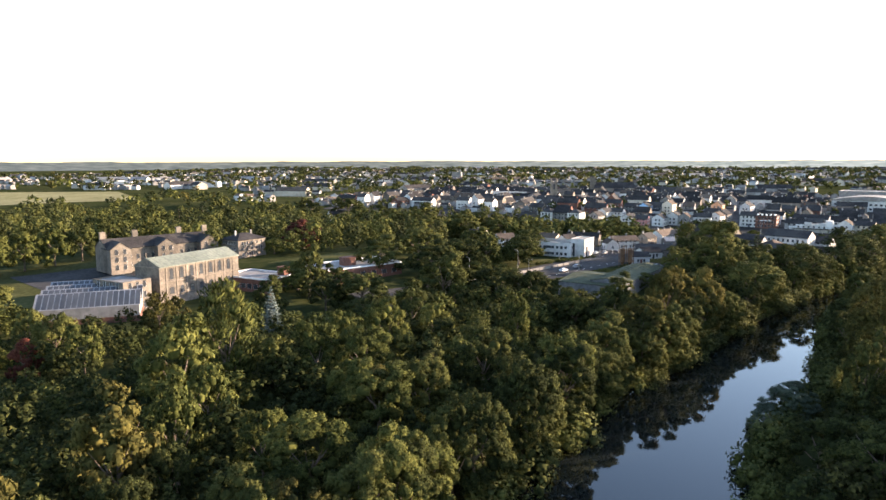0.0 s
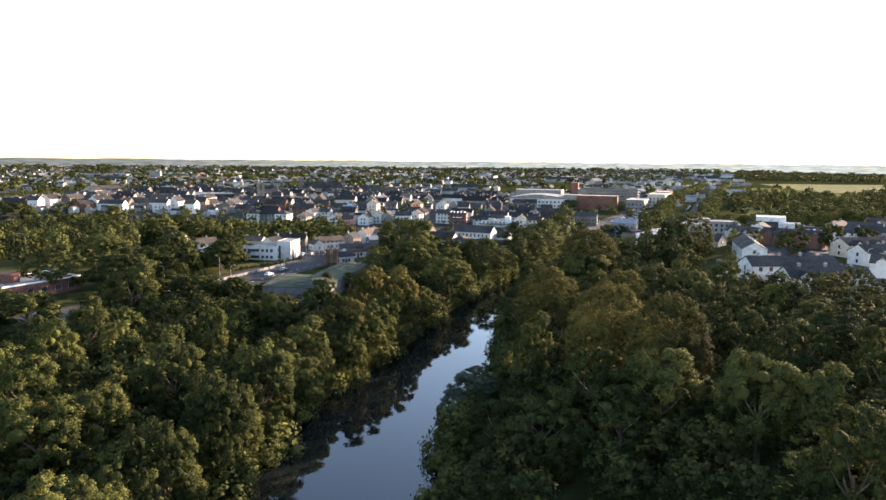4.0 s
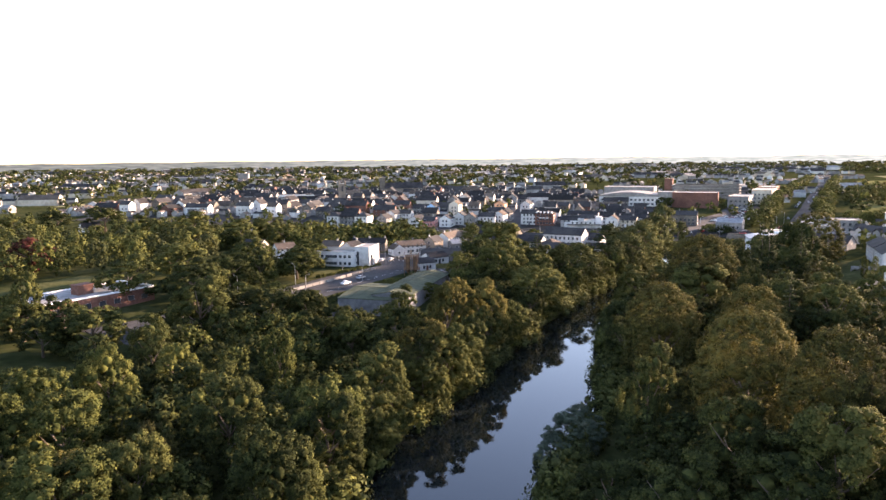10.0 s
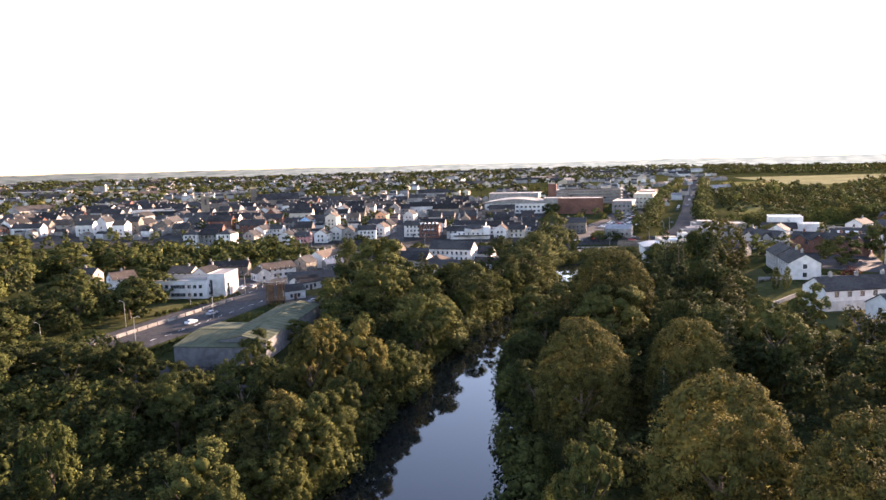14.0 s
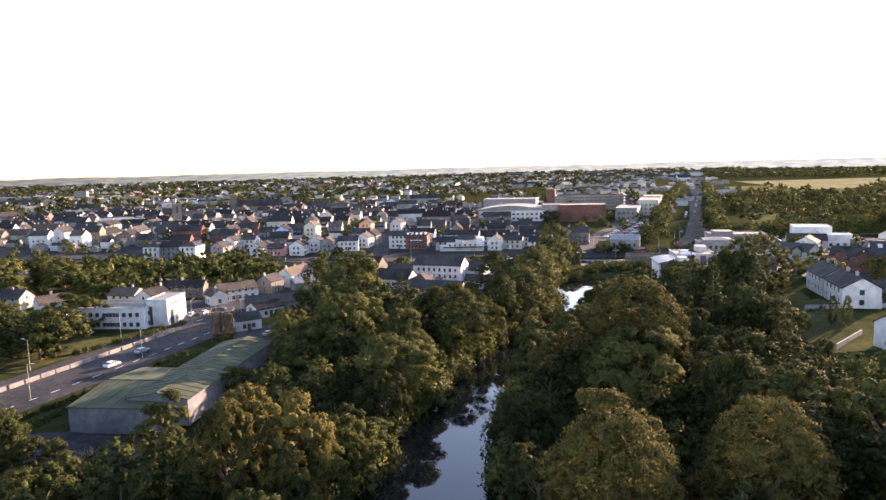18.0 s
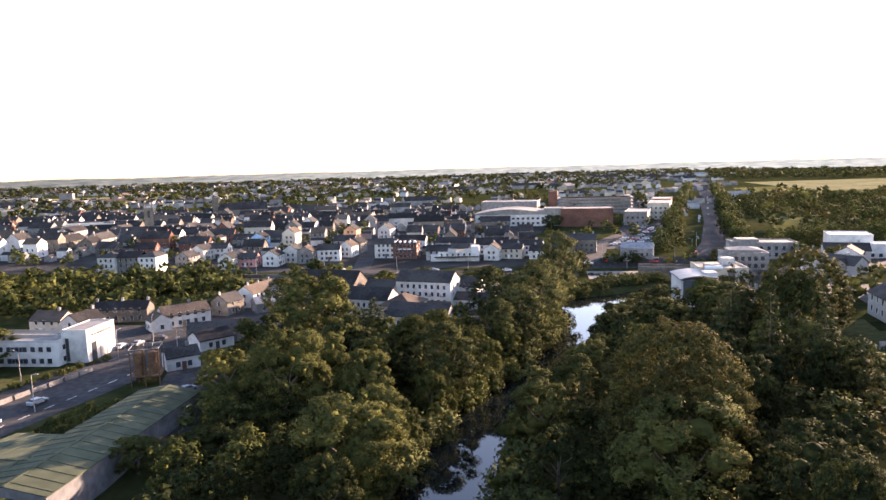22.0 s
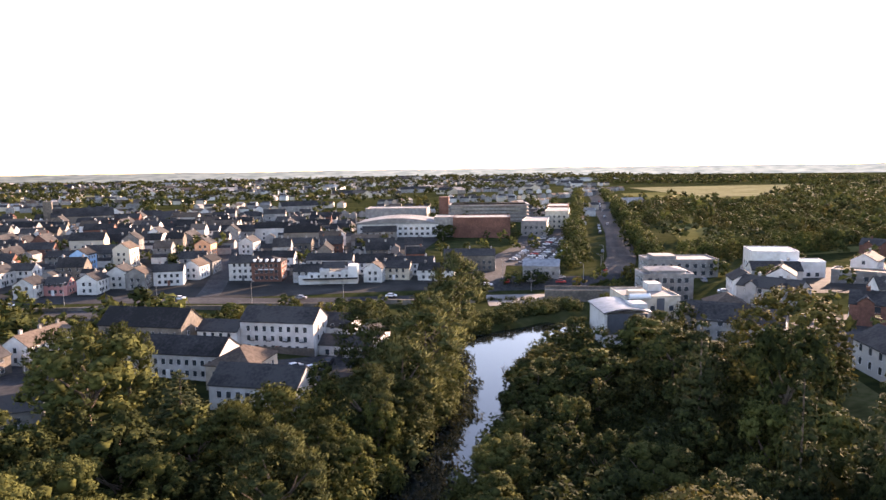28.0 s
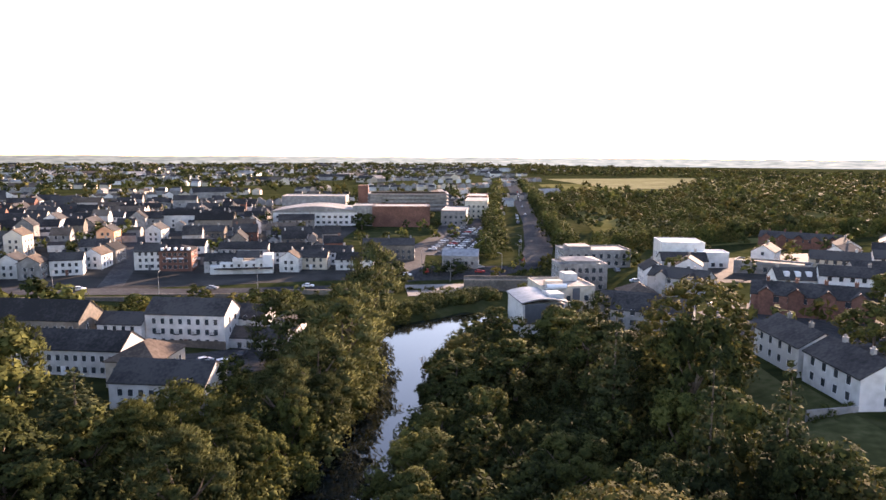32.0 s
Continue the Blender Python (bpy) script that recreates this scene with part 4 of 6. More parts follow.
tree(130.5, 288.4, 13, "oak", "broad", 1.36)
tree(147.1, 286, 15, "oak", "broad", 1.24)
tree(140.7, 269.7, 14, "oak", "broad", 1.36)
tree(111.2, 248, 12, "oak", "broad", 1.35)
tree(109.1, 258.1, 11, "oak", "broad", 0.79)
tree(120.8, 221.2, 12, "oak", "broad", 0.77)
tree(95.9, 267.5, 8, "lime", "broad", 0.99)
tree(183.5, 354.2, 10, "oak", "broad", 1.43)
tree(188.3, 437.3, 5, "oak", "bush", 1.30)
tree(196.9, 432.7, 5, "oak", "bush", 1.61)
tree(73, 408.2, 8, "lime", "broad", 1.49)
tree(105.5, 391, 8, "lime", "broad", 1.70)
tree(109.1, 378.1, 9, "lime", "tall", 1.18)
tree(92.4, 421.2, 6, "oak", "broad", 1.70)
tree(234.2, 340.9, 9, "oak", "broad", 1.38)
tree(213.3, 576.8, 10, "oak", "broad", 1.70)
tree(129.8, 238.6, 13, "oak", "broad", 1.14)
tree(113.1, 271.7, 12, "oak", "broad", 0.82)
tree(90.2, 288.8, 12, "willow", "tall", 1.70)
tree(67.5, 283.9, 15, "oak", "tall", 1.70)
tree(87.8, 249, 11, "oak", "broad", 1.18)
tree(74.9, 238.6, 12, "oak", "broad", 0.77)
tree(32.4, 358.6, 15, "oak", "tall", 1.58)
tree(56.5, 291.7, 14, "oak", "broad", 1.21)
tree(47.8, 302.5, 14, "oak", "broad", 1.04)
tree(50.7, 276.2, 13, "oak", "broad", 0.94)
tree(159.3, 308.2, 12, "oak", "broad", 1.30)


bank_rng = random.Random(5)
for (ax, ay, aw), (bx, by, bw) in zip(RIVER[2:14], RIVER[3:15]):
    L = math.hypot(bx - ax, by - ay)
    for i in range(max(1, int(L / 8.5))):
        u = (i + bank_rng.uniform(0.2, 0.8)) / max(1, int(L / 8.5))
        o = (aw + (bw - aw) * u) / 2 + bank_rng.uniform(2.2, 4.0)
        tree(ax + (bx - ax) * u - (by - ay) / L * o, ay + (by - ay) * u + (bx - ax) / L * o, bank_rng.uniform(12.5, 16.0) * (1.0 if ay < 178 else 0.78), bank_rng.choice(("oak", "oak", "lime")), "broad", bank_rng.uniform(0.75, 0.95), True, i)
tree(176, 231, 3.6, "beech", "bush", 1.0)
tree(222, 266, 13, "oak", "broad", 1.2)
tree(232, 258, 12, "oak", "broad", 1.2)


# ---------------------------------------------------------------- roads, lawns and yards
draped("road", [(-80, 203), (-59, 238), (-30, 285), (-7, 324), (10, 350), (21, 376), (26, 420), (28, 470)], ASPHALT, 25, 0.08, label="grey asphalt dual carriageway past the white office")
draped("road", [(-150, 545), (-60, 517), (0, 492), (40, 477), (78, 457), (110, 438), (140, 421), (178, 424), (200, 432)], ASPHALT, 12, 0.08, label="asphalt riverside road along the town front")
draped("road", [(200, 415), (232, 430), (278, 486), (331, 562), (458, 758), (560, 912), (700, 1130), (900, 1430)], ASPHALT, 15, 0.10, label="long straight asphalt avenue between trees")
draped("road", [(178, 424), (190, 462), (212, 502), (252, 542), (303, 585), (360, 650)], ASPHALT, 11, 0.12, label="asphalt street beside the parked cars")
draped("road", [(70, 470), (78, 510), (88, 560), (104, 640), (130, 760)], ASPHALT, 9, 0.1, label="asphalt town street running uphill")
draped("pavement", [(172, 418), (206, 402), (228, 440), (196, 462)], ASPHALT, None, 0.14, label="asphalt roundabout by the bridge")
draped("pavement", [(156, 390), (184, 380), (192, 398), (164, 410)], PAVING, None, 0.14, label="pale paved riverside plaza")
draped("pavement", [(-24, 333), (-2, 338), (2, 356), (-20, 354)], ASPHALT, None, 0.12, label="tarmac car park beside the office")
draped("pavement", [(-34, 344), (0, 343), (6, 366), (-26, 378)], ASPHALT, None, 0.1, label="tarmac car park behind the office")
draped("pavement", [(58, 478), (168, 434), (200, 472), (84, 522)], YARD, None, 0.03, label="grey verge of the riverside road")
draped("pavement", [(4, 258), (15, 262), (20, 318), (5, 322)], ASPHALT, None, 0.12, label="dark tarmac yard behind the shed")
draped("pavement", [(-34, 208), (-4, 205), (-2, 234), (-30, 236)], ASPHALT, None, 0.12, label="dark tarmac yard before the shed")
draped("pavement", [(72, 340), (96, 332), (104, 352), (78, 362)], ASPHALT, None, 0.12, label="tarmac courtyard between the terraces")
draped("pavement", [(-228, 206), (-192, 186), (-170, 226), (-206, 246)], ASPHALT, None, 0.12, label="dark tarmac school yard")
draped("pavement", [(120, 168), (175, 160), (205, 225), (172, 236)], ASPHALT, None, 0.1, label="tarmac estate parking court")
draped("pavement", [(174, 262), (196, 234), (240, 292), (196, 300)], ASPHALT, None, 0.1, label="tarmac estate road and yards")
draped("pavement", [(226, 330), (262, 300), (340, 344), (300, 380)], YARD, None, 0.1, label="grey yards between the houses on the bank")
draped("pavement", [(300, 346), (318, 330), (350, 356), (330, 376)], ASPHALT, None, 0.16, label="tarmac car park of the brick terrace")
draped("pavement", [(206, 490), (232, 476), (300, 560), (270, 580)], ASPHALT, None, 0.16, label="tarmac car park by the shops")
draped("pavement", [(-300, 600), (-200, 830), (330, 760), (150, 486)], YARD, None, 0.05, 12, label="grey town ground of yards and lanes")
draped("pavement", [(-260, 560), (-250, 620), (170, 500), (120, 452)], YARD, None, 0.04, 10, label="grey town ground of yards behind the front")
draped("lawn", [(-72, 296), (-46, 286), (-26, 316), (-50, 330)], GRASS, None, 0.12, label="mown grass bank beside the road", category="lawn")
draped("lawn", [(-300, 130), (-252, 186), (-168, 130), (-174, 100)], HAY, None, 0.12, label="sunlit mown lawn by the bungalow", category="lawn")
draped("lawn", [(-262, 196), (-236, 262), (-150, 200), (-180, 158)], GRASS, None, 0.05, label="mown school grounds grass", category="lawn")
draped("lawn", [(-150, 262), (-132, 300), (-100, 290), (-104, 258)], GRASS, None, 0.1, label="mown grass behind the flat-roofed wing", category="lawn")
draped("lawn", [(126, 204), (140, 202), (164, 250), (140, 262)], GRASS, None, 0.08, label="green between the wood and the terraces", category="lawn")
draped("lawn", [(128, 238), (150, 232), (168, 262), (150, 274)], GRASS, None, 0.14, label="garden grass behind the terrace", category="lawn")
draped("field", [(-865, 720), (-661, 790), (-490, 620), (-620, 530)], HAY, None, 0.3, 40, label="bright mown hay field", category="field")
draped("field", [(700, 880), (860, 1240), (1420, 1130), (980, 815)], HAY, None, 0.5, 60, label="pale dry meadow in the distance", category="field")
draped("field", [(290, 436), (700, 1050), (1500, 1000), (520, 400)], PASTURE, None, 0.25, 40, label="rough green pasture between hedgerows", category="field")
draped("field", [(-350, 700), (-330, 760), (-150, 745), (-160, 690)], HAY, None, 0.3, 60, label="pale field among the suburbs", category="field")
draped("field", [(-500, 1500), (-480, 1700), (0, 1650), (-60, 1480)], HAY, None, 0.3, 80, label="pale field far beyond the town", category="field")

# ---------------------------------------------------------------- chapel and school
R75 = 75
chapel = root("chapel", pose(-139.5, 192, gz(-140, 191) + 1.9, 0, 0, R75) @ Matrix.Diagonal((0.95, 0.95, 0.80, 1)), "long limestone chapel with arched windows and a green copper roof", "chapel")
part("wall", walls_gable(34, 12, 12.6, 3.0), STONE, chapel)
part("roof", roof_gable(34, 12, 12.6, 3.0, 0.5, 0.25, 0.1), COPPER, chapel, "weathered green copper roof")
part("cornice", boxes((-17.3, 17.3, -6.35, -6.0, 12.0, 12.5), (-17.3, 17.3, -6.25, -6.0, 6.2, 6.6), (17.0, 17.3, -6, 6, 12.0, 12.5), (-17.3, -17.0, -6, 6, 12.0, 12.5)), STONE, chapel)
for i in range(24):
    for s in (-1, 1):
        bm = bmesh.new()
        u = -16.6 + i * 1.44
        cone_between(bm, (u, s * 6.4, 12.7), (u, s * 0.1, 15.85), 0.06, 0.06, 4)
        part("roof_seam", bm, COPPER, chapel)
for i in range(8):
    bm = bmesh.new()
    x = -14.4 + i * 4.1
    box(bm, x - 0.3, x + 0.3, -6.16, -6.0, 0, 12.4)
    part("pilaster", bm, STONE, chapel)


def arch_mesh(w, h, name):
    """A round-headed window: a stone surround with a dark sunk pane."""
    bm = bmesh.new()
    pts = [(-w / 2, 0), (w / 2, 0)] + [(w / 2 * math.cos(a), h - w / 2 + w / 2 * math.sin(a)) for a in [math.pi * k / 8 for k in range(9)]]
    f = bm.faces.new([bm.verts.new((x, -0.12, z)) for x, z in pts])
    ext = bmesh.ops.extrude_face_region(bm, geom=[f])
    for v in ext["geom"]:
        if isinstance(v, bmesh.types.BMVert):
            v.co.y = 0.05
    bmesh.ops.recalc_face_normals(bm, faces=bm.faces)
    bm.faces.ensure_lookup_table()
    front = min(bm.faces, key=lambda q: q.calc_center_median().y)
    bmesh.ops.inset_region(bm, faces=[front], thickness=0.16)
    for v in front.verts:
        v.co.y += 0.1
    bm.faces.index_update()
    k = front.index
    me = bpy.data.meshes.new(name)
    bm.to_mesh(me)
    bm.free()
    me.materials.append(STONE)
    me.materials.append(GLASS)
    me.polygons[k].material_index = 1
    return me


tall_arch, low_arch = arch_mesh(1.7, 4.6, "window"), arch_mesh(1.9, 3.0, "window")
for i in range(7):
    for me, z in ((tall_arch, 7.2), (low_arch, 1.4)):
        w = new("window", me)
        w.parent = chapel
        w.matrix_basis = pose(-12.4 + i * 4.1, -6.0, z)
part("plinth", boxes((-17.4, 17.4, -6.5, 6.5, -3.5, 0.5)), STONE, chapel, "rough limestone plinth")
part("cross", boxes((-17.1, -16.9, -.1, .1, 15.7, 18.0), (-17.1, -16.9, -.5, .5, 17.1, 17.3)), STONE, chapel)
annex = block(-147.2, 169.5, R75, 9.5, 14, 8.8, STONE, "flat-roofed limestone end block of the chapel", 3, 3, 4, ww=0.9, wh=1.8, fl=3.1, first=0.8)

school = root("school", pose(-195, 249, gz(-195, 249), 0, 0, 60), "old limestone school with slate roofs, dormers and chimneys", "school")
part("wall", walls_gable(46, 13, 9, 3.4), STONE, school)
part("roof", roof_gable(46, 13, 9, 3.4, 0.5), SLATE, school)
for cx in (-19, 0, 19):
    bm = walls_gable(9, 8, 9, 2.8)
    bmesh.ops.rotate(bm, verts=bm.verts, matrix=Matrix.Rotation(math.pi / 2, 3, "Z"))
    bmesh.ops.translate(bm, verts=bm.verts, vec=(cx, -5.5, 0))
    wing = part("wing", bm, STONE, school)
    bm = roof_gable(9, 8, 9, 2.8, 0.3)
    bmesh.ops.rotate(bm, verts=bm.verts, matrix=Matrix.Rotation(math.pi / 2, 3, "Z"))
    bmesh.ops.translate(bm, verts=bm.verts, vec=(cx, -5.5, 0.02))
    part("wing_roof", bm, SLATE, school)
    for r in range(3):
        for u in (-1.6, 1.6):
            w = new("window", window_mesh(1.1, 1.9))
            w.parent = school
            w.matrix_basis = pose(cx + u, -10.02, 0.8 + r * 3.1)
windows(school, 0, 46, 13, 2, 14, 1.1, 1.9, 3.3, skip={(r, c) for r in range(2) for c in (0, 1, 6, 7, 12, 13)})
for cx in (-22, -9, 10, 22):
    chimney_part(school, cx, 11, 15.2, 0.6, STONE, 2.2, 1.2)
house(-172, 280, 70, 16, 12, 8, 2.8, STONE, SLATE, 3, 5, 0, (-0.6, 0.6), True, "square limestone house with a hipped slate roof", sides=(0, 1, 2, 3))

hall = root("sports_hall", pose(-150.5, 161.5, gz(-150, 161), 0, 0, 34), "grey sports hall with a glazed saw-tooth roof", "hall")
part("wall", boxes((-13, 13, -14, 14, -1, 4.6)), GREYR, hall)
for i in range(4):
    y0 = -14 + 7 * i
    bm = bmesh.new()
    lo = [bm.verts.new((x, y, z)) for x in (-13.2, 13.2) for y, z in ((y0, 4.6), (y0 + 7, 4.6), (y0 + 6.4, 8.0))]
    for f in ((0, 1, 2), (3, 5, 4), (0, 3, 4, 1), (1, 4, 5, 2), (2, 5, 3, 0)):
        bm.faces.new([lo[k] for k in f])
    bmesh.ops.recalc_face_normals(bm, faces=bm.faces)
    tooth = part("roof", bm, METAL, hall, "grey metal saw-tooth roof")
    for j in range(18):
        bm = bmesh.new()
        a = -12.6 + j * 1.45
        k = 3.4 / 6.4
        v = [bm.verts.new(p) for p in ((a, y0 + 0.3, 4.80), (a + 1.2, y0 + 0.3, 4.80), (a + 1.2, y0 + 6.0, 4.80 + 5.7 * k), (a, y0 + 6.0, 4.80 + 5.7 * k))]
        bm.faces.new(v)
        part("pane", bm, GLASS, tooth)
part("lower_wall", boxes((-13.15, 13.15, -14.15, 14.15, -1, 1.6)), BRICK, hall, "red brick plinth")

wing1 = block(-125, 211, -14, 22, 15, 4.2, BRICK, "low brick school wing with a pale flat roof", 1, 7, 4, ww=2.0, wh=1.5, cap=WHITE)
wing2 = block(-103, 241, 54, 36, 19, 4.2, BRICK, "low brick school wing with a pale flat roof and tank room", 1, 7, 4, ww=2.0, wh=1.5, cap=WHITE)
part("tank_room", boxes((-4, 1, -3, 1, 4.2, 7.2), (-4.2, 1.2, -3.2, 1.2, 7.2, 7.45)), BRICK, wing2, "square brick tank room")
part("tank_room", boxes((6, 9, 3, 6, 4.2, 7.0), (5.8, 9.2, 2.8, 6.2, 7.0, 7.2)), BRICK, wing1, "square brick tank room")

house(-138, 81, 80, 34, 9, 2.9, 2.3, CREAM, SLATE, 1, 8, 1, (-0.3, 0.55), label="long cream bungalow with a dark grey roof", ww=1.8, wh=1.2)
villa = house(-110, 77, 40, 12, 9.5, 4.9, 2.6, RENDER, SLATE, 2, 3, 0, (-0.85, 0.85), True, "white two-storey house with a dark hipped roof", sides=(0, 1, 2, 3), ww=1.6)
part("porch", boxes((-2.2, 2.2, -7.4, -4.75, -0.5, 2.6)), RENDER, villa)
bm = roof_gable(3.2, 4.8, 2.6, 1.3, 0.3)
bmesh.ops.rotate(bm, verts=bm.verts, matrix=Matrix.Rotation(math.pi / 2, 3, "Z"))
bmesh.ops.translate(bm, verts=bm.verts, vec=(0, -6.2, 0))
part("porch_roof", bm, SLATE, villa)
for k, (x, y, h) in enumerate(((-430, 280, 13), (-416, 288, 15), (-404, 296, 12))):
    t = root("ruined_tower", pose(x, y, gz(x, y), 0, 0, 20 * k), "ruined stone tower stump of an old castle", "ruin", "castle ruins")
    part("wall", boxes((-2.5, 2.5, -2.5, 2.5, -1, h), (-2.5, -1.5, -2.5, -1.5, h, h + 1.5), (1.3, 2.5, 1.3, 2.5, h, h + 2.2)), STONE, t)
for x, y, r in ((-372, 262, 20), (-356, 268, 20), (-340, 276, 24), (-390, 250, 20)):
    house(x, y, r, 13, 8, 4.6, 2.4, GREYR, SLATE)
house(-261, 446, 10, 12, 8, 4.8, 2.6, RENDER, SLATE)
house(-215, 492, 40, 12, 8, 4.8, 2.6, RENDER, SLATE)
block(-104, 452, -8, 20, 10, 4.5, GREYR, "low grey building among the trees", 1, 6, 3)

# ---------------------------------------------------------------- office, shed and works by the road
office = block(-33.0, 337, -18, 22.5, 11, 6.4, RENDER, "white two-storey modern office with a glazed corner", 2, 9, 3, ww=1.2, wh=1.2, fl=3.1, first=0.9, category="office building")
windows(office, 0, 8, 11.02, 2, 1, 5.2, 1.1, 3.1, 0.9, frame_mat=METAL)
part("canopy", boxes((-8, -3, -6.6, -5.5, 2.9, 3.1)), METAL, office)
part("roof_rail", boxes((-10, 10, -3.05, -3, 7.1, 7.9), (-10, 10, 3, 3.05, 7.1, 7.9)), STEEL, office)
tower = block(-18.6, 337, -18, 7.0, 13, 8.6, RENDER, "tall white stair block of the office with a loading door", 0, 0, 0, category="office building", parapet=0.3)
part("stair_glazing", boxes((-2.6, -1.5, -6.56, -6.5, 0.4, 6.6)), GLASS, tower, "tall strip of stair glazing")
part("loading_door", boxes((3.5, 3.58, -1.0, 2.4, 0, 3.2)), METAL, tower, "grey roller loading door")
part("entrance_glazing", boxes((3.5, 3.56, -4.6, -2.4, 0, 5.0)), GLASS, tower)
for i in range(7):
    part("sign_bar", boxes((3.5, 3.55, -4.4 + i * 1.3, -3.5 + i * 1.3, 6.7, 7.3)), DARK, tower, "dark sign lettering bar")
block(-48, 342, -18, 6, 6, 3.4, RENDER, "small white flat-roofed outbuilding", 1, 2, 1)


def shed(x, y, rot, w, d, eave, rise, label):
    ob = root("shed", pose(x, y, gz(x, y), 0, 0, rot), label, "shed")
    part("wall", walls_gable(w, d, eave, rise), SHEDWALL, ob)
    part("roof", roof_gable(w, d, eave, rise, 0.3, 0.15, 0.15), SHEET, ob, "pale green sheet roof")
    part("ridge_cap", boxes((-w / 2, w / 2, -0.2, 0.2, eave + rise + 0.1, eave + rise + 0.22)), SHEET, ob)
    n = int(w / 2.4)
    for s in (-1, 1):
        for i in range(n):
            bm = bmesh.new()
            u = -w / 2 + (i + 0.5) * w / n
            k = rise / (d / 2)
            a, b = (u, s * (d / 2 + 0.25), eave - 0.25 * k + 0.19), (u, s * 0.2, eave + rise - 0.2 * k + 0.19)
            cone_between(bm, a, b, 0.05, 0.05, 4)
            part("roof_rib", bm, SHEET, ob)
    return ob


shed(-9.5, 248.3, -20.4, 18, 26, 4.2, 1.3, "long workshop with a pale green sheet roof")
shed(2.2, 261, 69.6, 45, 13, 4.4, 1.2, "narrow workshop wing with a pale green sheet roof")
works = root("silo_tower", pose(1.9, 306, gz(2, 306)), "rusty steel silos in a frame beside the road", "silo")
for i, (x, y) in enumerate(((-1.6, -1.5), (1.6, -1.5), (-1.6, 1.7), (1.6, 1.7))):
    bm = bmesh.new()
    cone_between(bm, (x, y, 2.2), (x, y, 7.9), 1.05, 1.05, 16)
    cone_between(bm, (x, y, 0.8), (x, y, 2.2), 0.3, 1.05, 16)
    cone_between(bm, (x, y, 7.9), (x, y, 8.15), 1.05, 0.75, 16)
    part("silo", bm, RUST, works, "rust-stained steel silo")
for x in (-3.1, 0, 3.1):
    for y in (-3, 3.2):
        part("post", boxes((x - .1, x + .1, y - .1, y + .1, -0.5, 9)), RUST, works)
part("platform", boxes((-3.4, 3.4, -3.3, 3.5, 2.4, 2.55)), RUST, works)
part("handrail", boxes((-3.3, 3.3, -3.25, -3.17, 8.9, 9.0), (-3.3, 3.3, 3.32, 3.4, 8.9, 9.0), (-3.3, -3.22, -3.17, 3.32, 8.9, 9.0), (3.22, 3.3, -3.17, 3.32, 8.9, 9.0)), STEEL, works)
house(7.6, 318, 20, 8, 6.5, 3.4, 1.8, RENDER, SLATE, 1, 2, 1, (0.5,), label="small white works office with a dark slate roof")
bm_w = [(-70, 228), (-48, 265), (-30, 294), (-14, 321)]
barrier = root("road_barrier", pose(0, 0, 0), "pale concrete barrier down the middle of the road", "barrier")
for (ax, ay), (bx, by) in zip(bm_w[:-1], bm_w[1:]):
    n = int(math.hypot(bx - ax, by - ay) / 4)
    for i in range(n):
        u = (i + 0.5) / n
        ob = part("barrier_block", boxes((-1.95, 1.95, -0.22, 0.22, 0, 0.5), (-1.95, 1.95, -0.12, 0.12, 0.5, 1.1)), PAVING, barrier)
        ob.matrix_basis = pose(ax + (bx - ax) * u, ay + (by - ay) * u, 0.05, 0, 0, math.degrees(math.atan2(by - ay, bx - ax)))

# ---------------------------------------------------------------- houses before the town
house(1, 371, 26, 15, 8.5, 4.2, 2.4, RENDER, TILE, 2, 5, 1, (0.3,), label="white two-storey house with a brown tiled roof")
house(-5.5, 364, -64, 7, 6, 3.6, 2.0, RENDER, TILE, 1, 1, 1, (), label="white gabled wing with a brown tiled roof")
house(24, 398, 56, 17, 8, 5.2, 2.6, RENDER, TILE, 2, 6, 1, (-0.8, 0, 0.8), label="white two-storey row with a brown tiled roof")
house(14, 383, 56, 9, 7, 4.8, 2.4, STONE, SLATE, 2, 2, 1, (-1,), label="old stone house with a slate roof")
house(27, 383, 20, 9, 6, 3.4, 1.8, GREYR, METAL, 1, 2, 1, (), label="grey outhouse with a metal roof")
house(19, 345, 3, 26, 9, 3.4, 2.2, GREYR, SLATE, 1, 4, 0, (), label="long low shed with a dark slate roof")
house(13, 337, 30, 10, 8, 3.0, 2.0, RENDER, SLATE, 1, 2, 0, (), label="low white building with a dark roof")
house(-28, 366, 60, 10, 8, 4.6, 2.6, RENDER, SLATE, 2, 2, 1, (1,))
house(-38, 372, -25, 11, 8, 4.6, 2.4, CREAM, TILE, 2, 3, 1, (0.5,))
house(-20, 384, -10, 18, 7, 4.4, 2.2, STONE, SLATE, 2, 6, 0, (-1, 0, 1), label="stone cottage row with a slate roof")
house(-62, 366, 30, 10, 8, 4.4, 2.6, RENDER, TILE)
house(-80, 382, -20, 11, 8, 4.4, 2.6, CREAM, SLATE)

# ---------------------------------------------------------------- terraces by the river
G34 = -34
main = house(83, 371, G34, 21, 10, 8.6, 3.2, RENDER, SLATE, 3, 8, 2, (), label="white three-storey terrace with a dark slate roof", group="riverside terraces", ww=0.9, wh=1.3)
part("plinth", boxes((-10.6, 10.6, -5.15, -5.0, -1, 1.9)), STONE, main, "stone-clad ground floor")
for i in range(4):
    bm = boxes((-7.7 + i * 4.8, -6.3 + i * 4.8, -5.75, -5.05, 3.45, 3.55))
    for j in range(7):
        box(bm, -7.7 + i * 4.8 + j * 0.22, -7.66 + i * 4.8 + j * 0.22, -5.74, -5.7, 3.55, 4.45)
    part("balcony", bm, DARK, main, "black iron balcony")
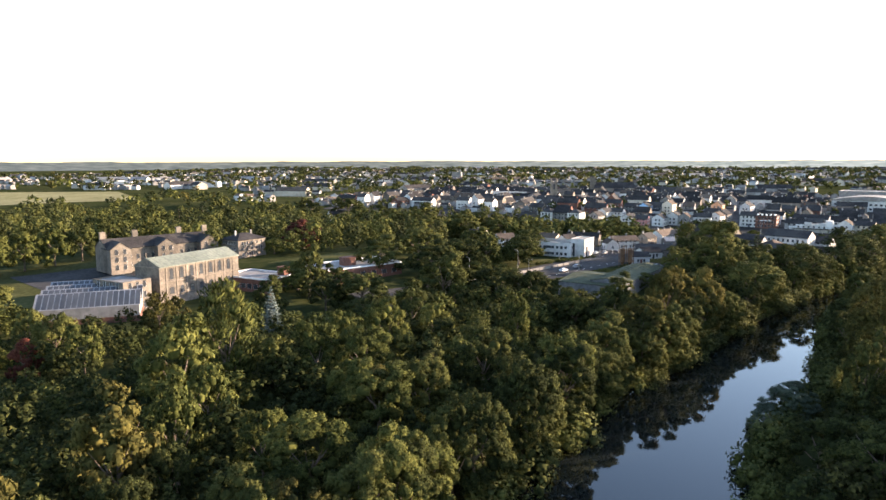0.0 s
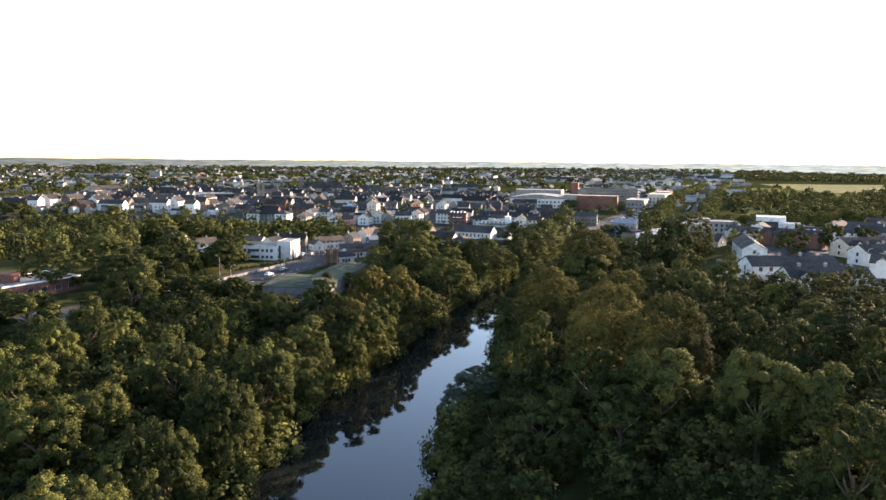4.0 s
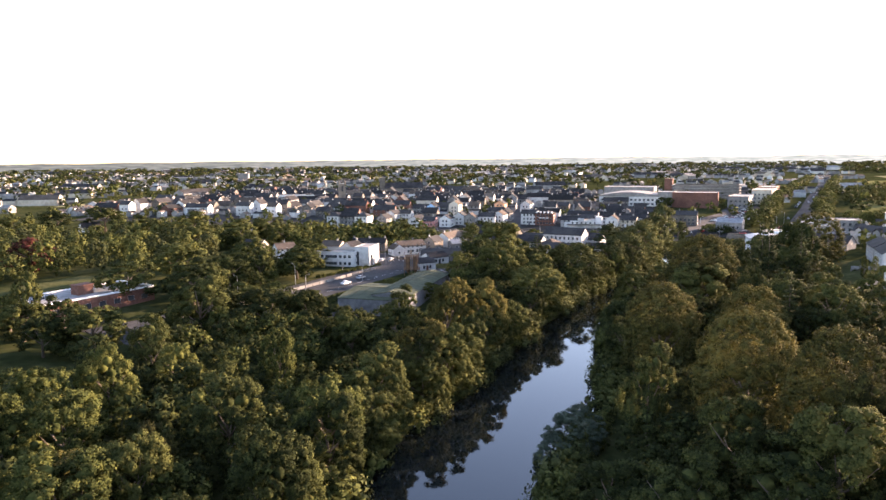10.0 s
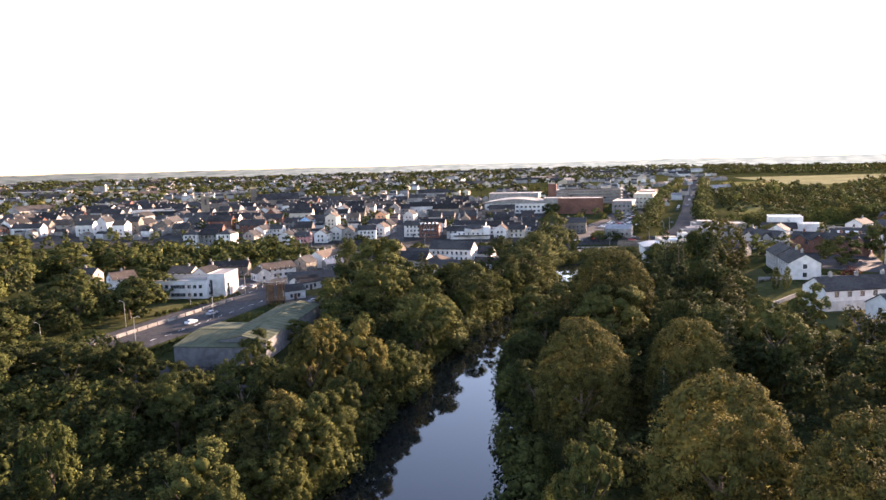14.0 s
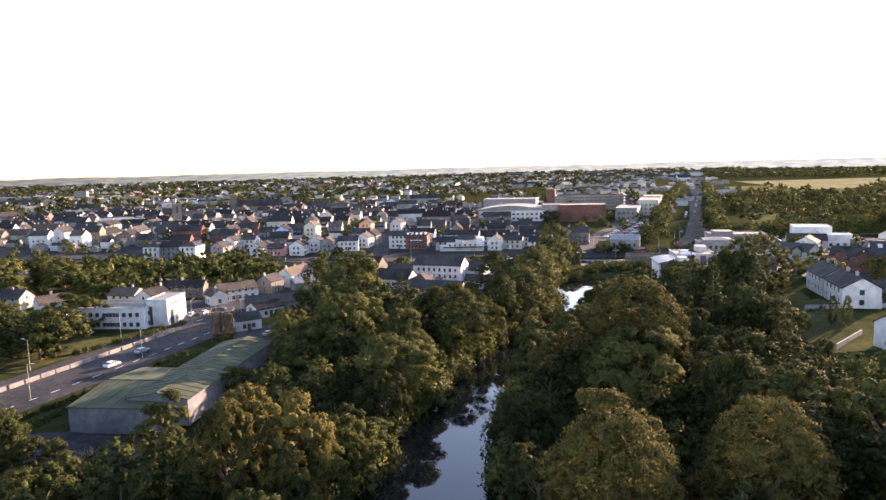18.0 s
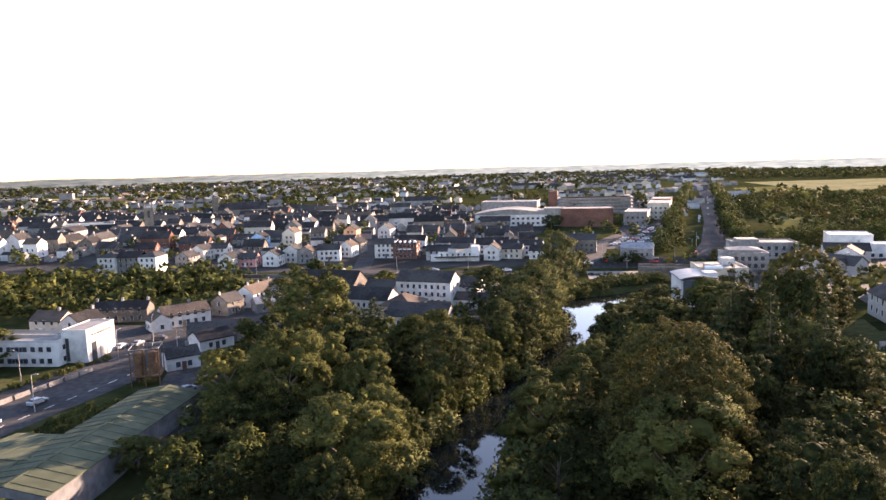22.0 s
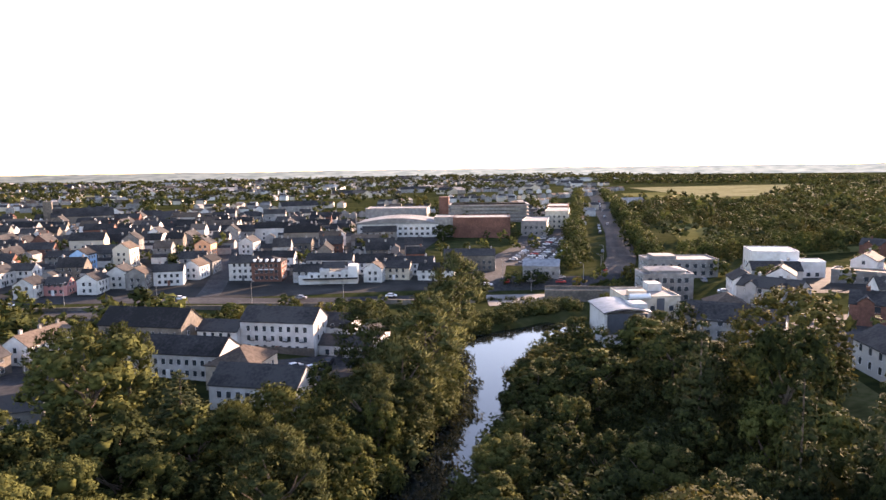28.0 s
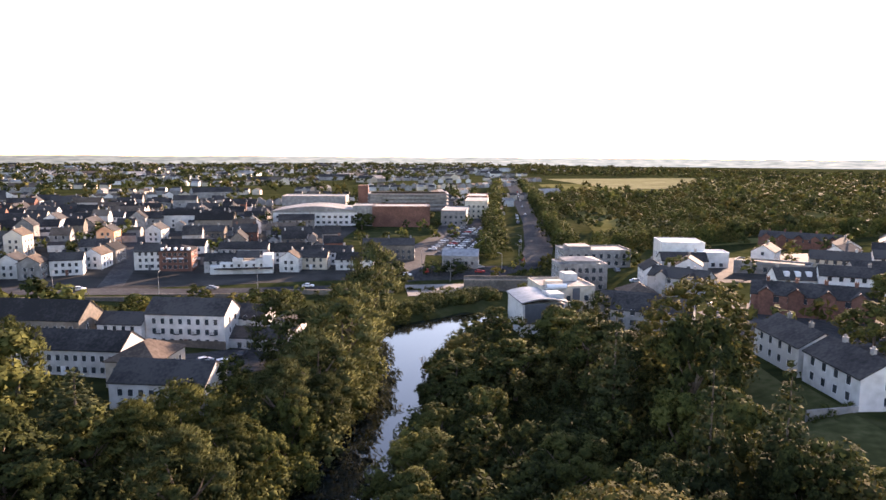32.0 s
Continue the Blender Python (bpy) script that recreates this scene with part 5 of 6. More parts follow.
house(96, 364, G34, 10, 9, 6.6, 2.8, RENDER, SLATE, 3, 3, 1, (), label="white terrace end house with a dark slate roof", group="riverside terraces", ww=0.9, wh=1.2)
house(69, 385, G34, 12, 8, 5.2, 2.4, RENDER, SLATE, 2, 4, 1, (), label="low white terrace house with a dark slate roof", group="riverside terraces", ww=0.9, wh=1.2)
house(51, 401, G34, 26, 11, 6.2, 4.2, STONE, SLATE, 2, 11, 2, (), label="long stone mill building with a dark slate roof", group="riverside terraces", ww=0.9, wh=1.1)
house(57.5, 366, G34, 27, 10, 6.0, 3.2, RENDER, SLATE, 2, 12, 1, (), label="long white terrace with a dark slate roof", group="riverside terraces", ww=0.9, wh=1.2)
house(70, 347, G34 + 90, 13, 11, 6.0, 3.2, CREAM, TILE, 2, 4, 0, (), True, "cream house with a hipped orange-brown tiled roof", "riverside terraces", sides=(0, 1, 2, 3))
house(72, 328, G34, 19, 10, 6.0, 3.2, RENDER, SLATE, 2, 8, 1, (), label="white terrace with a dark slate roof", group="riverside terraces", ww=0.9, wh=1.2)
house(96, 353, G34, 14, 7, 3.4, 2.0, RENDER, SLATE, 1, 5, 1, (), label="low white outbuilding with a slate roof", group="riverside terraces")
house(104, 360, G34 + 90, 12, 8, 3.6, 2.2, RENDER, SLATE, 1, 4, 1, (), label="low white outbuilding with a slate roof", group="riverside terraces")
wall_pts = [(-40, 478), (10, 468), (45, 456), (78, 440), (110, 424), (138, 408), (154, 398)]
rwall = root("river_wall", pose(0, 0, 0), "grey stone parapet wall along the riverside road", "wall")
for (ax, ay), (bx, by) in zip(wall_pts[:-1], wall_pts[1:]):
    L = math.hypot(bx - ax, by - ay)
    ob = part("wall_panel", boxes((-L / 2, L / 2, -0.25, 0.25, -2.5, 1.1), (-L / 2, L / 2, -0.33, 0.33, 1.1, 1.3)), STONE, rwall)
    ob.matrix_basis = pose((ax + bx) / 2, (ay + by) / 2, 0, 0, 0, math.degrees(math.atan2(by - ay, bx - ax)))
bridge = root("stone_bridge", pose(196, 384, 0, 0, 0, -30), "dark stone bridge with arches over the river", "bridge")
bm = bmesh.new()
prof = [(-18, -3.0)]
for c in (-11, 0, 11):
    prof += [(c + 4 * math.cos(math.pi - math.pi * k / 8), -2.6 + 3.2 * math.sin(math.pi * k / 8)) for k in range(9)]
prof += [(18, -3.0), (18, 3.2), (-18, 3.2)]
f = bm.faces.new([bm.verts.new((x, -4.5, z)) for x, z in prof])
e = bmesh.ops.extrude_face_region(bm, geom=[f])
for v in e["geom"]:
    if isinstance(v, bmesh.types.BMVert):
        v.co.y = 4.5
bmesh.ops.recalc_face_normals(bm, faces=bm.faces)
part("arch_wall", bm, STONE, bridge)
part("parapet", boxes((-18, 18, -4.6, -4.2, 3.2, 4.2)), STONE, bridge)
part("parapet", boxes((-18, 18, 4.2, 4.6, 3.2, 4.2)), STONE, bridge)

# ---------------------------------------------------------------- apartments and houses on the rising bank
apt = root("apartment_building", pose(167.7, 331.5, 0, 0, 0, -20), "white apartment block with a curved metal roof and grey panelled gable", "apartment building", "apartment blocks")
part("wall", boxes((-6, 6, -7, 9, -3, 9.0)), RENDER, apt)
part("gable_panel", boxes((-5.4, 5.4, -7.25, -7.0, 3.6, 9.2)), PANEL, apt, "dark grey panelled gable")
bm = bmesh.new()
ring = [(-6.6 + 13.2 * k / 10, 9.1 + 1.4 * math.sin(math.pi * (0.08 + 0.84 * k / 10))) for k in range(11)]
rows_ = [[bm.verts.new((x, y, z + o)) for x, z in ring] for y, o in ((-7.9, 0), (9.2, 0), (9.2, 0.3), (-7.9, 0.3))]
for a, b in ((0, 1), (1, 2), (2, 3), (3, 0)):
    for k in range(10):
        bm.faces.new((rows_[a][k], rows_[a][k + 1], rows_[b][k + 1], rows_[b][k]))
for k in (0, 10):
    bm.faces.new([r[k] for r in rows_])
bmesh.ops.recalc_face_normals(bm, faces=bm.faces)
part("roof", bm, METAL, apt, "curved grey metal roof")
part("roof_terrace_wall", boxes((1.8, 6.2, -5, 1, 9.6, 11.3), (2.2, 5.8, -4.6, 0.6, 11.3, 11.4)), RENDER, apt)
windows(apt, 1, 12, 14, 3, 5, 0.9, 1.4, 2.8, 0.8)
windows(apt, 0, 6, 14.06, 1, 1, 0.6, 0.9, 3.0, 1.6)
a2 = block(182, 339, -20, 16, 15, 10.6, CREAM, "pale cream apartment block with balconies and roof terraces", 3, 5, 5, "apartment building", ww=1.2, wh=1.5, fl=2.9, first=0.9, z=0.5, group="apartment blocks")
# Two dark strips on the flat front paint the shade of recesses.
part("recess_panel", boxes((-7.4, -4.6, -7.62, -7.5, 0.8, 10.4)), PANEL, a2, "flat dark grey strip standing for a shaded recess")
part("recess_panel", boxes((1.2, 3.4, -7.62, -7.5, 0.8, 10.4)), PANEL, a2, "flat dark grey strip standing for a shaded recess")
part("roof_tank", boxes((-6, -1, -5, -2, 10.7, 12.2)), CREAM, a2)
part("stair_tower", boxes((2, 6, 2, 7, 10.7, 13.0)), RENDER, a2)
bm = bmesh.new()
cone_between(bm, (-7, -8.2, 11.2), (-1, -8.2, 11.2), 0.8, 0.8, 12)
part("roof_pipe", bm, WHITE, a2)
for r in range(2):
    for c in (-4, 1.5):
        part("balcony", boxes((8.0, 9.4, c - 1.3, c + 1.3, 3.2 + r * 2.9, 3.35 + r * 2.9), (9.3, 9.4, c - 1.3, c + 1.3, 3.35 + r * 2.9, 4.3 + r * 2.9)), METAL, a2)
a3 = block(212, 366, -25, 17, 12, 9.4, GREYR, "brown-grey apartment block with a lantern roof", 3, 6, 4, "apartment building", ww=1.3, wh=1.5, fl=2.9, group="apartment blocks")
part("lantern", boxes((-6, 6, -4.5, 4.5, 9.8, 10.6)), METAL, a3)
part("lantern_roof", roof_hip(12, 9, 10.6, 1.2), FLATROOF, a3)
a4 = block(240, 391, -25, 27, 15, 9.6, GREYR, "large brown-grey apartment block with a pale flat roof", 3, 8, 5, "apartment building", ww=1.3, wh=1.5, fl=2.9, group="apartment blocks", z=2)
part("penthouse", boxes((-11, -2, -5, 4, 9.7, 11.2)), FLATROOF, a4)
block(264, 368, G34, 16, 15, 10.0, RENDER, "white-roofed hall behind the apartments", 2, 5, 4, category="hall", top=WHITE)
block(266, 356, G34, 14, 8, 6.0, RENDER, "lower white-roofed wing of the hall", 1, 4, 2, category="hall", top=WHITE)
house(201, 326, G34 + 90, 13, 11, 4.8, 3.6, CREAM, TILE, 2, 3, 0, (), True, "cream house with a sandy hipped tile roof", sides=(0, 1, 2, 3))
house(179, 299, -55, 19, 9, 4.6, 3.0, GREYR, SLATE, 2, 6, 1, (), label="dark-roofed terrace behind the trees")
house(190, 318, -50, 16, 9, 4.6, 3.0, GREYR, SLATE, 2, 5, 1, (), label="dark-roofed terrace behind the sandy-roofed house")
bungalow = house(246, 305, -35, 16, 8.5, 3.0, 3.0, RENDER, SLATE, 1, 4, 1, (0.9, -0.9), label="dark-roofed bungalow with four white dormers", group="houses on the rising bank")
for i in range(4):
    part("dormer", boxes((-5.6 + i * 3.2, -4.2 + i * 3.2, -3.4, -1.6, 3.6, 5.2)), WHITE, bungalow, "small white dormer")
block(266, 328, -62, 24, 8, 3.8, GREYR, "long low grey flat-roofed garage block", 1, 6, 2, top=SLATE)
for x, y, r, w, wl, rf in ((229, 347, 56, 11, RENDER, SLATE), (237, 339, 40, 10, RENDER, SLATE), (246, 350, -34, 16, RENDER, SLATE), (253, 294, -50, 17, RENDER, SLATE), (297, 353, 25, 13, RENDER, SLATE), (270, 296, -40, 15, GREYR, SLATE), (284, 316, -55, 18, CREAM, SLATE), (310, 330, 10, 14, RENDER, SLATE), (302, 306, -50, 16, RENDER, SLATE), (326, 318, -60, 18, GREYR, SLATE),
                           (338, 345, 40, 14, RENDER, SLATE), (346, 322, -30, 16, CREAM, SLATE), (322, 292, -30, 18, RENDER, SLATE), (362, 340, 30, 14, RENDER, SLATE), (390, 350, -20, 16, GREYR, TILE), (300, 280, -20, 18, RENDER, SLATE), (276, 270, -20, 18, CREAM, SLATE), (344, 262, 10, 18, RENDER, SLATE), (310, 240, 20, 20, GREYR, SLATE), (380, 300, 50, 16, RENDER, TILE)):
    house(x, y, r, w, 8.5, 4.9, 2.5, wl, rf, 2, max(3, int(w / 3)), 1, (0.6,), group="houses on the rising bank")


def terrace(x, y, rot, w, units, wall, lower, roof, label, gables=True):
    """A row of joined houses, each with a small front gable."""
    ob = house(x, y, rot, w, 9, 5.2, 2.6, wall, roof, 2, units * 2, 1, tuple((-1 + 2 * (i + 0.5) / units) for i in range(units)), label=label, name="terrace", group="estate terraces", ww=1.1)
    part("lower_wall", boxes((-w / 2, w / 2, -4.62, -4.5, -0.5, 2.5)), lower, ob)
    if gables:
        for i in range(units):
            cx = -w / 2 + (i + 0.5) * w / units
            bm = walls_gable(1.6, 3.4, 5.6, 1.3)
            bmesh.ops.rotate(bm, verts=bm.verts, matrix=Matrix.Rotation(math.pi / 2, 3, "Z"))
            bmesh.ops.translate(bm, verts=bm.verts, vec=(cx, -4.1, 0))
            part("front_gable", bm, wall, ob)
            bm = roof_gable(3.4, 3.6, 5.6, 1.4, 0.2, 0.15)
            bmesh.ops.rotate(bm, verts=bm.verts, matrix=Matrix.Rotation(math.pi / 2, 3, "Z"))
            bmesh.ops.translate(bm, verts=bm.verts, vec=(cx, -3.5, 0.05))
            part("gable_roof", bm, roof, ob)
    return ob


terrace(174.0, 257.5, 63, 16, 2, RENDER, RENDER, SLATE, "white estate house pair with a dark roof and yards behind", False)
terrace(166.3, 242.1, 63, 15.6, 2, RENDER, RENDER, SLATE, "white estate house pair with a dark roof and yards behind", False)
terrace(146, 177, -8, 25, 3, RENDER, BRICK, SLATE, "white and brick estate terrace with small front gables")
terrace(151, 199.5, -6, 30, 4, RENDER, RENDER, SLATE, "white estate terrace with a dark slate roof", False)
terrace(234, 250, 8, 50, 5, CREAM, BRICK, SLATE, "brick and cream estate terrace with small gables")
terrace(214, 226, 4, 30, 4, RENDER, RENDER, SLATE, "white estate terrace with dark slate roof", False)
terrace(194, 192, -46, 28, 4, RENDER, RENDER, SLATE, "white estate terrace stepping down the road")
terrace(180, 148, -30, 24, 3, GREYR, RENDER, SLATE, "grey estate terrace behind the trees", False)
terrace(214, 281, -54, 27, 4, BRICK, BRICK, SLATE, "brick estate terrace with small pale gables")
terrace(219, 326, -72, 18, 2, GREYR, GREYR, SLATE, "grey estate terrace with two front gables")
terrace(366, 384, -66, 36, 5, BRICK, BRICK, SLATE, "long dark brick terrace with small gables")
terrace(262, 212, 6, 30, 4, RENDER, BRICK, SLATE, "white and brick estate terrace by the road")
gw = root("garden_wall", pose(0, 0, 0), "grey rendered garden wall along the green", "wall")
for (ax, ay), (bx, by) in (((150, 240), (163, 236)), ((163, 236), (176, 232)), ((128, 206), (142, 214))):
    L = math.hypot(bx - ax, by - ay)
    ob = part("wall_panel", boxes((-L / 2, L / 2, -0.12, 0.12, -1.5, 1.1)), GREYR, gw)
    ob.matrix_basis = pose((ax + bx) / 2, (ay + by) / 2, gz((ax + bx) / 2, (ay + by) / 2), 0, 0, math.degrees(math.atan2(by - ay, bx - ax)))

# ---------------------------------------------------------------- town front along the riverside road
def pair(x, y, rot):
    ob = root("apartment_building", pose(x, y, gz(x, y), 0, 0, rot), "white three-storey twin block with a grey centre and slate roofs", "apartment building")
    for cx in (-10.5, 10.5):
        part("wall", boxes((cx - 4.5, cx + 4.5, -6, 6, -1, 8.4)), RENDER, ob)
        bm = roof_hip(9, 12, 8.4, 2.4)
        bmesh.ops.translate(bm, verts=bm.verts, vec=(cx, 0, 0))
        part("roof", bm, SLATE, ob)
        for r in range(3):
            for u in (-2.6, 0, 2.6):
                w = new("window", window_mesh(1.0, 1.3))
                w.parent = ob
                w.matrix_basis = pose(cx + u, -6.0, 0.9 + r * 2.7)
    part("centre_wall", boxes((-6, 6, -4, 5, -1, 8.2)), GREYR, ob)
    bm = roof_gable(12, 9, 8.2, 2.6)
    part("centre_roof", bm, SLATE, ob)
    for r in range(3):
        for u in (-4, -1.3, 1.3, 4):
            w = new("window", window_mesh(1.0, 1.3))
            w.parent = ob
            w.matrix_basis = pose(u, -4.0, 0.9 + r * 2.7)
    return ob


pair(-40, 499, -18)
FRONT = ((6, 498, 70, 10, 5.4, RENDER, SLATE), (16, 500, -20, 9, 4.2, PINK, SLATE), (28, 498, 68, 10, 5.6, RENDER, SLATE), (45, 500, 72, 9, 6.4, GREYR, TILE), (38, 506, 72, 10, 6.6, RENDER, SLATE), (57, 504, -10, 12, 6.0, RENDER, SLATE), (68, 514, 62, 10, 5.8, RENDER, TILE), (74, 524, 62, 10, 5.8, GREYR, SLATE),
         (20, 548, 68, 9, 8.0, BLUE, SLATE), (11, 551, -18, 12, 7.0, GREYR, SLATE), (38, 552, 70, 11, 9.4, CREAM, TILE), (-10, 526, 60, 10, 6.0, RENDER, SLATE), (-2, 532, -20, 12, 5.4, RENDER, SLATE), (-16, 512, 62, 10, 5.0, GREYR, SLATE), (88, 503, -20, 12, 7.6, RENDER, SLATE), (114, 486, -22, 14, 5.0, GREYR, SLATE),
         (140, 476, 60, 9, 6.0, RENDER, TILE), (150, 478, -30, 14, 5.2, CREAM, SLATE), (166, 468, -30, 16, 4.6, RENDER, SLATE), (160, 486, -30, 22, 5.6, RENDER, SLATE), (128, 508, -28, 22, 5.6, GREYR, SLATE), (104, 522, -24, 20, 6.0, RENDER, SLATE), (98, 572, 64, 12, 6.4, RENDER, SLATE), (120, 560, -26, 20, 6.0, STONE, SLATE), (75, 562, 70, 11, 8.0, ORANGE, SLATE))
for x, y, r, w, e, wl, rf in FRONT:
    house(x, y, r, w, 8, e, 2.6, wl, rf, 2 if e < 7 else 3, max(2, int(w / 3)), 2, (0.7, -0.7) if w > 10 else (0.6,), group="town front houses")
pub = block(98, 498, -22, 13, 11, 8.0, BRICK, "red brick corner building with a slate roof and shop sign", 3, 5, 3, fl=2.6, wh=1.3, parapet=0.3)
bm = roof_hip(13, 11, 8.2, 2.2)
part("slate_roof", bm, SLATE, pub)
for i in range(5):
    part("dormer", boxes((-5.6 + i * 2.6, -4.6 + i * 2.6, -5.4, -3.6, 8.4, 9.6)), WHITE, pub)
for i in range(3):
    part("sign_bar", boxes((-3.6 + i * 2.5, -1.6 + i * 2.5, -5.6, -5.55, 5.0, 5.5)), WHITE, pub, "white sign lettering bar")
step = root("building", pose(121, 480, gz(121, 480), 0, 0, -18), "white building with a stepped wavy parapet", "building")
for i, (a, b, h) in enumerate(((-13, -9, 3.4), (-9, -4, 4.6), (-4, 0, 6.4), (0, 5, 5.2), (5, 8, 6.0), (8, 12, 7.6))):
    part("wall", boxes((a, b, -4, 4, -1, h)), RENDER, step)
part("lean_roof", boxes((-11, 12, -6.5, -4.02, 2.3, 2.6)), SLATE, step)
part("gable_roof", roof_gable(9, 8, 6.6, 2.0), SLATE, step).matrix_basis = pose(2, 2, 0)
windows(step, 0, 20, 8.04, 1, 6, 0.9, 1.0, first=3.0)
sh = house(190, 486, -26, 24, 11, 7.2, 2.6, STONE, SLATE, 2, 8, 2, (-0.9, 0, 0.9), label="long grey stone house with a slate roof and chimneys", hip=False)
lib = house(213, 458, -34, 16, 12, 4.6, 2.4, GREYR, METAL, 1, 5, 2, (), label="low grey hall with a metal roof by the roundabout")

# landmark church, tower and large shops
ct = root("bell_tower", pose(-60, 655, gz(-60, 655), 0, 0, 12), "slender stone bell tower with corner pinnacles", "church tower")
part("shaft", boxes((-3, 3, -3, 3, -1, 21)), STONE, ct)
# Dark slab on the solid shaft paints the shade of a belfry opening.
part("belfry_opening", boxes((-0.8, 0.8, -3.1, -3.0, 14, 19)), DARK, ct)
for x in (-2.6, 2.6):
    for y in (-2.6, 2.6):
        bm = bmesh.new()
        cone_between(bm, (x, y, 21), (x, y, 25), 0.55, 0.08, 6)
        part("pinnacle", bm, STONE, ct)
ch = house(-4, 800, 4, 44, 16, 10, 6, STONE, SLATE, 1, 9, 1, (), label="large dark stone church with a slate roof", name="church", wh=4.0)
part("tower", boxes((-27, -21, -4, 4, -1, 22)), STONE, ch)
block(-108, 690, 10, 34, 16, 9, RENDER, "large white flat-roofed hall", 2, 10, 4)
cv = root("hall", pose(200, 618, gz(200, 618), 0, 0, -26), "white leisure hall with a shallow curved roof", "hall")
part("wall", boxes((-26, 26, -16, 16, -1, 9)), RENDER, cv)
bm = bmesh.new()
ring = [(-27 + 54 * k / 12, 9 + 3.2 * math.sin(math.pi * k / 12)) for k in range(13)]
rr = [[bm.verts.new((x, y, z)) for x, z in ring] for y in (-17, 17)]
for k in range(12):
    bm.faces.new((rr[0][k], rr[0][k + 1], rr[1][k + 1], rr[1][k]))
bm.faces.new(rr[0])
bm.faces.new(rr[1])
bmesh.ops.recalc_face_normals(bm, faces=bm.faces)
part("roof", bm, FLATROOF, cv, "pale curved roof")
windows(cv, 0, 52, 32, 2, 14, 1.8, 1.4, 3.4, 1.4)
part("eaves_band", boxes((-26, 26, -16.3, -16.02, 8.2, 9)), METAL, cv)
block(246, 590, -26, 36, 26, 12, BRICK, "red brick shopping centre with a flat roof", 0, 0, 0, category="shopping centre")
block(226, 602, -26, 14, 24, 12, GREYR, "grey panelled shop with a flat roof", 0, 0, 0, category="shopping centre")
block(284, 586, 56, 40, 16, 9, FLATROOF, "pale street front of the shopping centre", 2, 12, 4, category="shopping centre", fl=3.6)
block(322, 620, 56, 44, 16, 12, CREAM, "cream and brown shop and apartment row", 3, 14, 4, category="shopping centre", fl=3.4)
block(352, 668, 56, 40, 16, 12, BRICK, "brick apartment row beside the avenue", 3, 12, 4, category="apartment building", fl=3.4)
deck = root("car_park_deck", pose(300, 690, gz(300, 690), 0, 0, -26), "layered multi-storey car park with pale decks", "car park")
for i in range(5):
    part("deck", boxes((-32, 32, -16, 16, 2.8 * i + 1.6, 2.8 * i + 2.8)), FLATROOF, deck)
part("core", boxes((-30, 30, -14, 14, -1, 14)), GREYR, deck)
part("stair_tower", boxes((-40, -32.2, -6, 6, -1, 20)), BRICK, deck, "red brick stair tower")
block(236, 730, -26, 50, 30, 11, FLATROOF, "pale large flat-roofed store", 1, 10, 5, category="store")
block(-420, 1400, 4, 90, 40, 10, FLATROOF, "pale factory far beyond the town", 0, 0, 0, category="factory")
block(-330, 1420, 4, 20, 20, 16, FLATROOF, "tall pale factory block far away", 0, 0, 0, category="factory")
block(-760, 900, 20, 60, 30, 9, RENDER, "long white industrial shed in the distance", 0, 0, 0, category="factory")
block(-640, 960, 20, 50, 26, 8, RENDER, "long white industrial shed in the distance", 0, 0, 0, category="factory")

# ---------------------------------------------------------------- the rest of the town
TAKEN = [(o.matrix_basis.translation.x, o.matrix_basis.translation.y) for o in scene.objects if o.parent is None and o.type == "EMPTY" and o.get("category") not in ("tree", "bush", "conifer")]
rng = random.Random(11)
WALLS = (RENDER, RENDER, GREYR, GREYR, GREYR, STONE, STONE, STONE, CREAM, BRICK)


def near_road(x, y):
    a = abs((x - 232) * 0.83 - (y - 430) * 0.555) < 34 and y > 400
    b = abs(x - 84 - (y - 500) * 0.2) < 8 and 470 < y < 760
    return a or b


for j in range(17):
    for i in range(26):
        u, v = -330 + i * 22 + rng.uniform(-3, 3), j * 17.5 + rng.uniform(-2, 2)
        x, y = 60 + u * 0.95 + v * 0.31, 520 - u * 0.28 + v * 0.95
        w = rng.choice((9, 12, 18, 21, 21))
        if y < 505 - 0.28 * x + 12 or x > 330 or (x > 180 and y > 470) or near_road(x, y) or min((x - a) ** 2 + (y - b) ** 2 for a, b in TAKEN) < 13.5 ** 2 or rng.random() < 0.20:
            continue
        wl = rng.choice(WALLS)
        e = rng.choice((4.8, 5.4, 6.2, 7.8))
        far = y > 620
        house(x, y, -17 + rng.choice((0, 0, 0, 0, 90)) + rng.uniform(-4, 4), w, rng.uniform(7.5, 9), e, rng.uniform(2.8, 3.8), wl, rng.choice((SLATE,) * 7 + (TILE,)), 2, 2 if far else max(2, int(w / 4)), 0 if far else 1, (0.8, -0.8) if w > 10 and not far else (0.7,), sides=(0,), door=False)


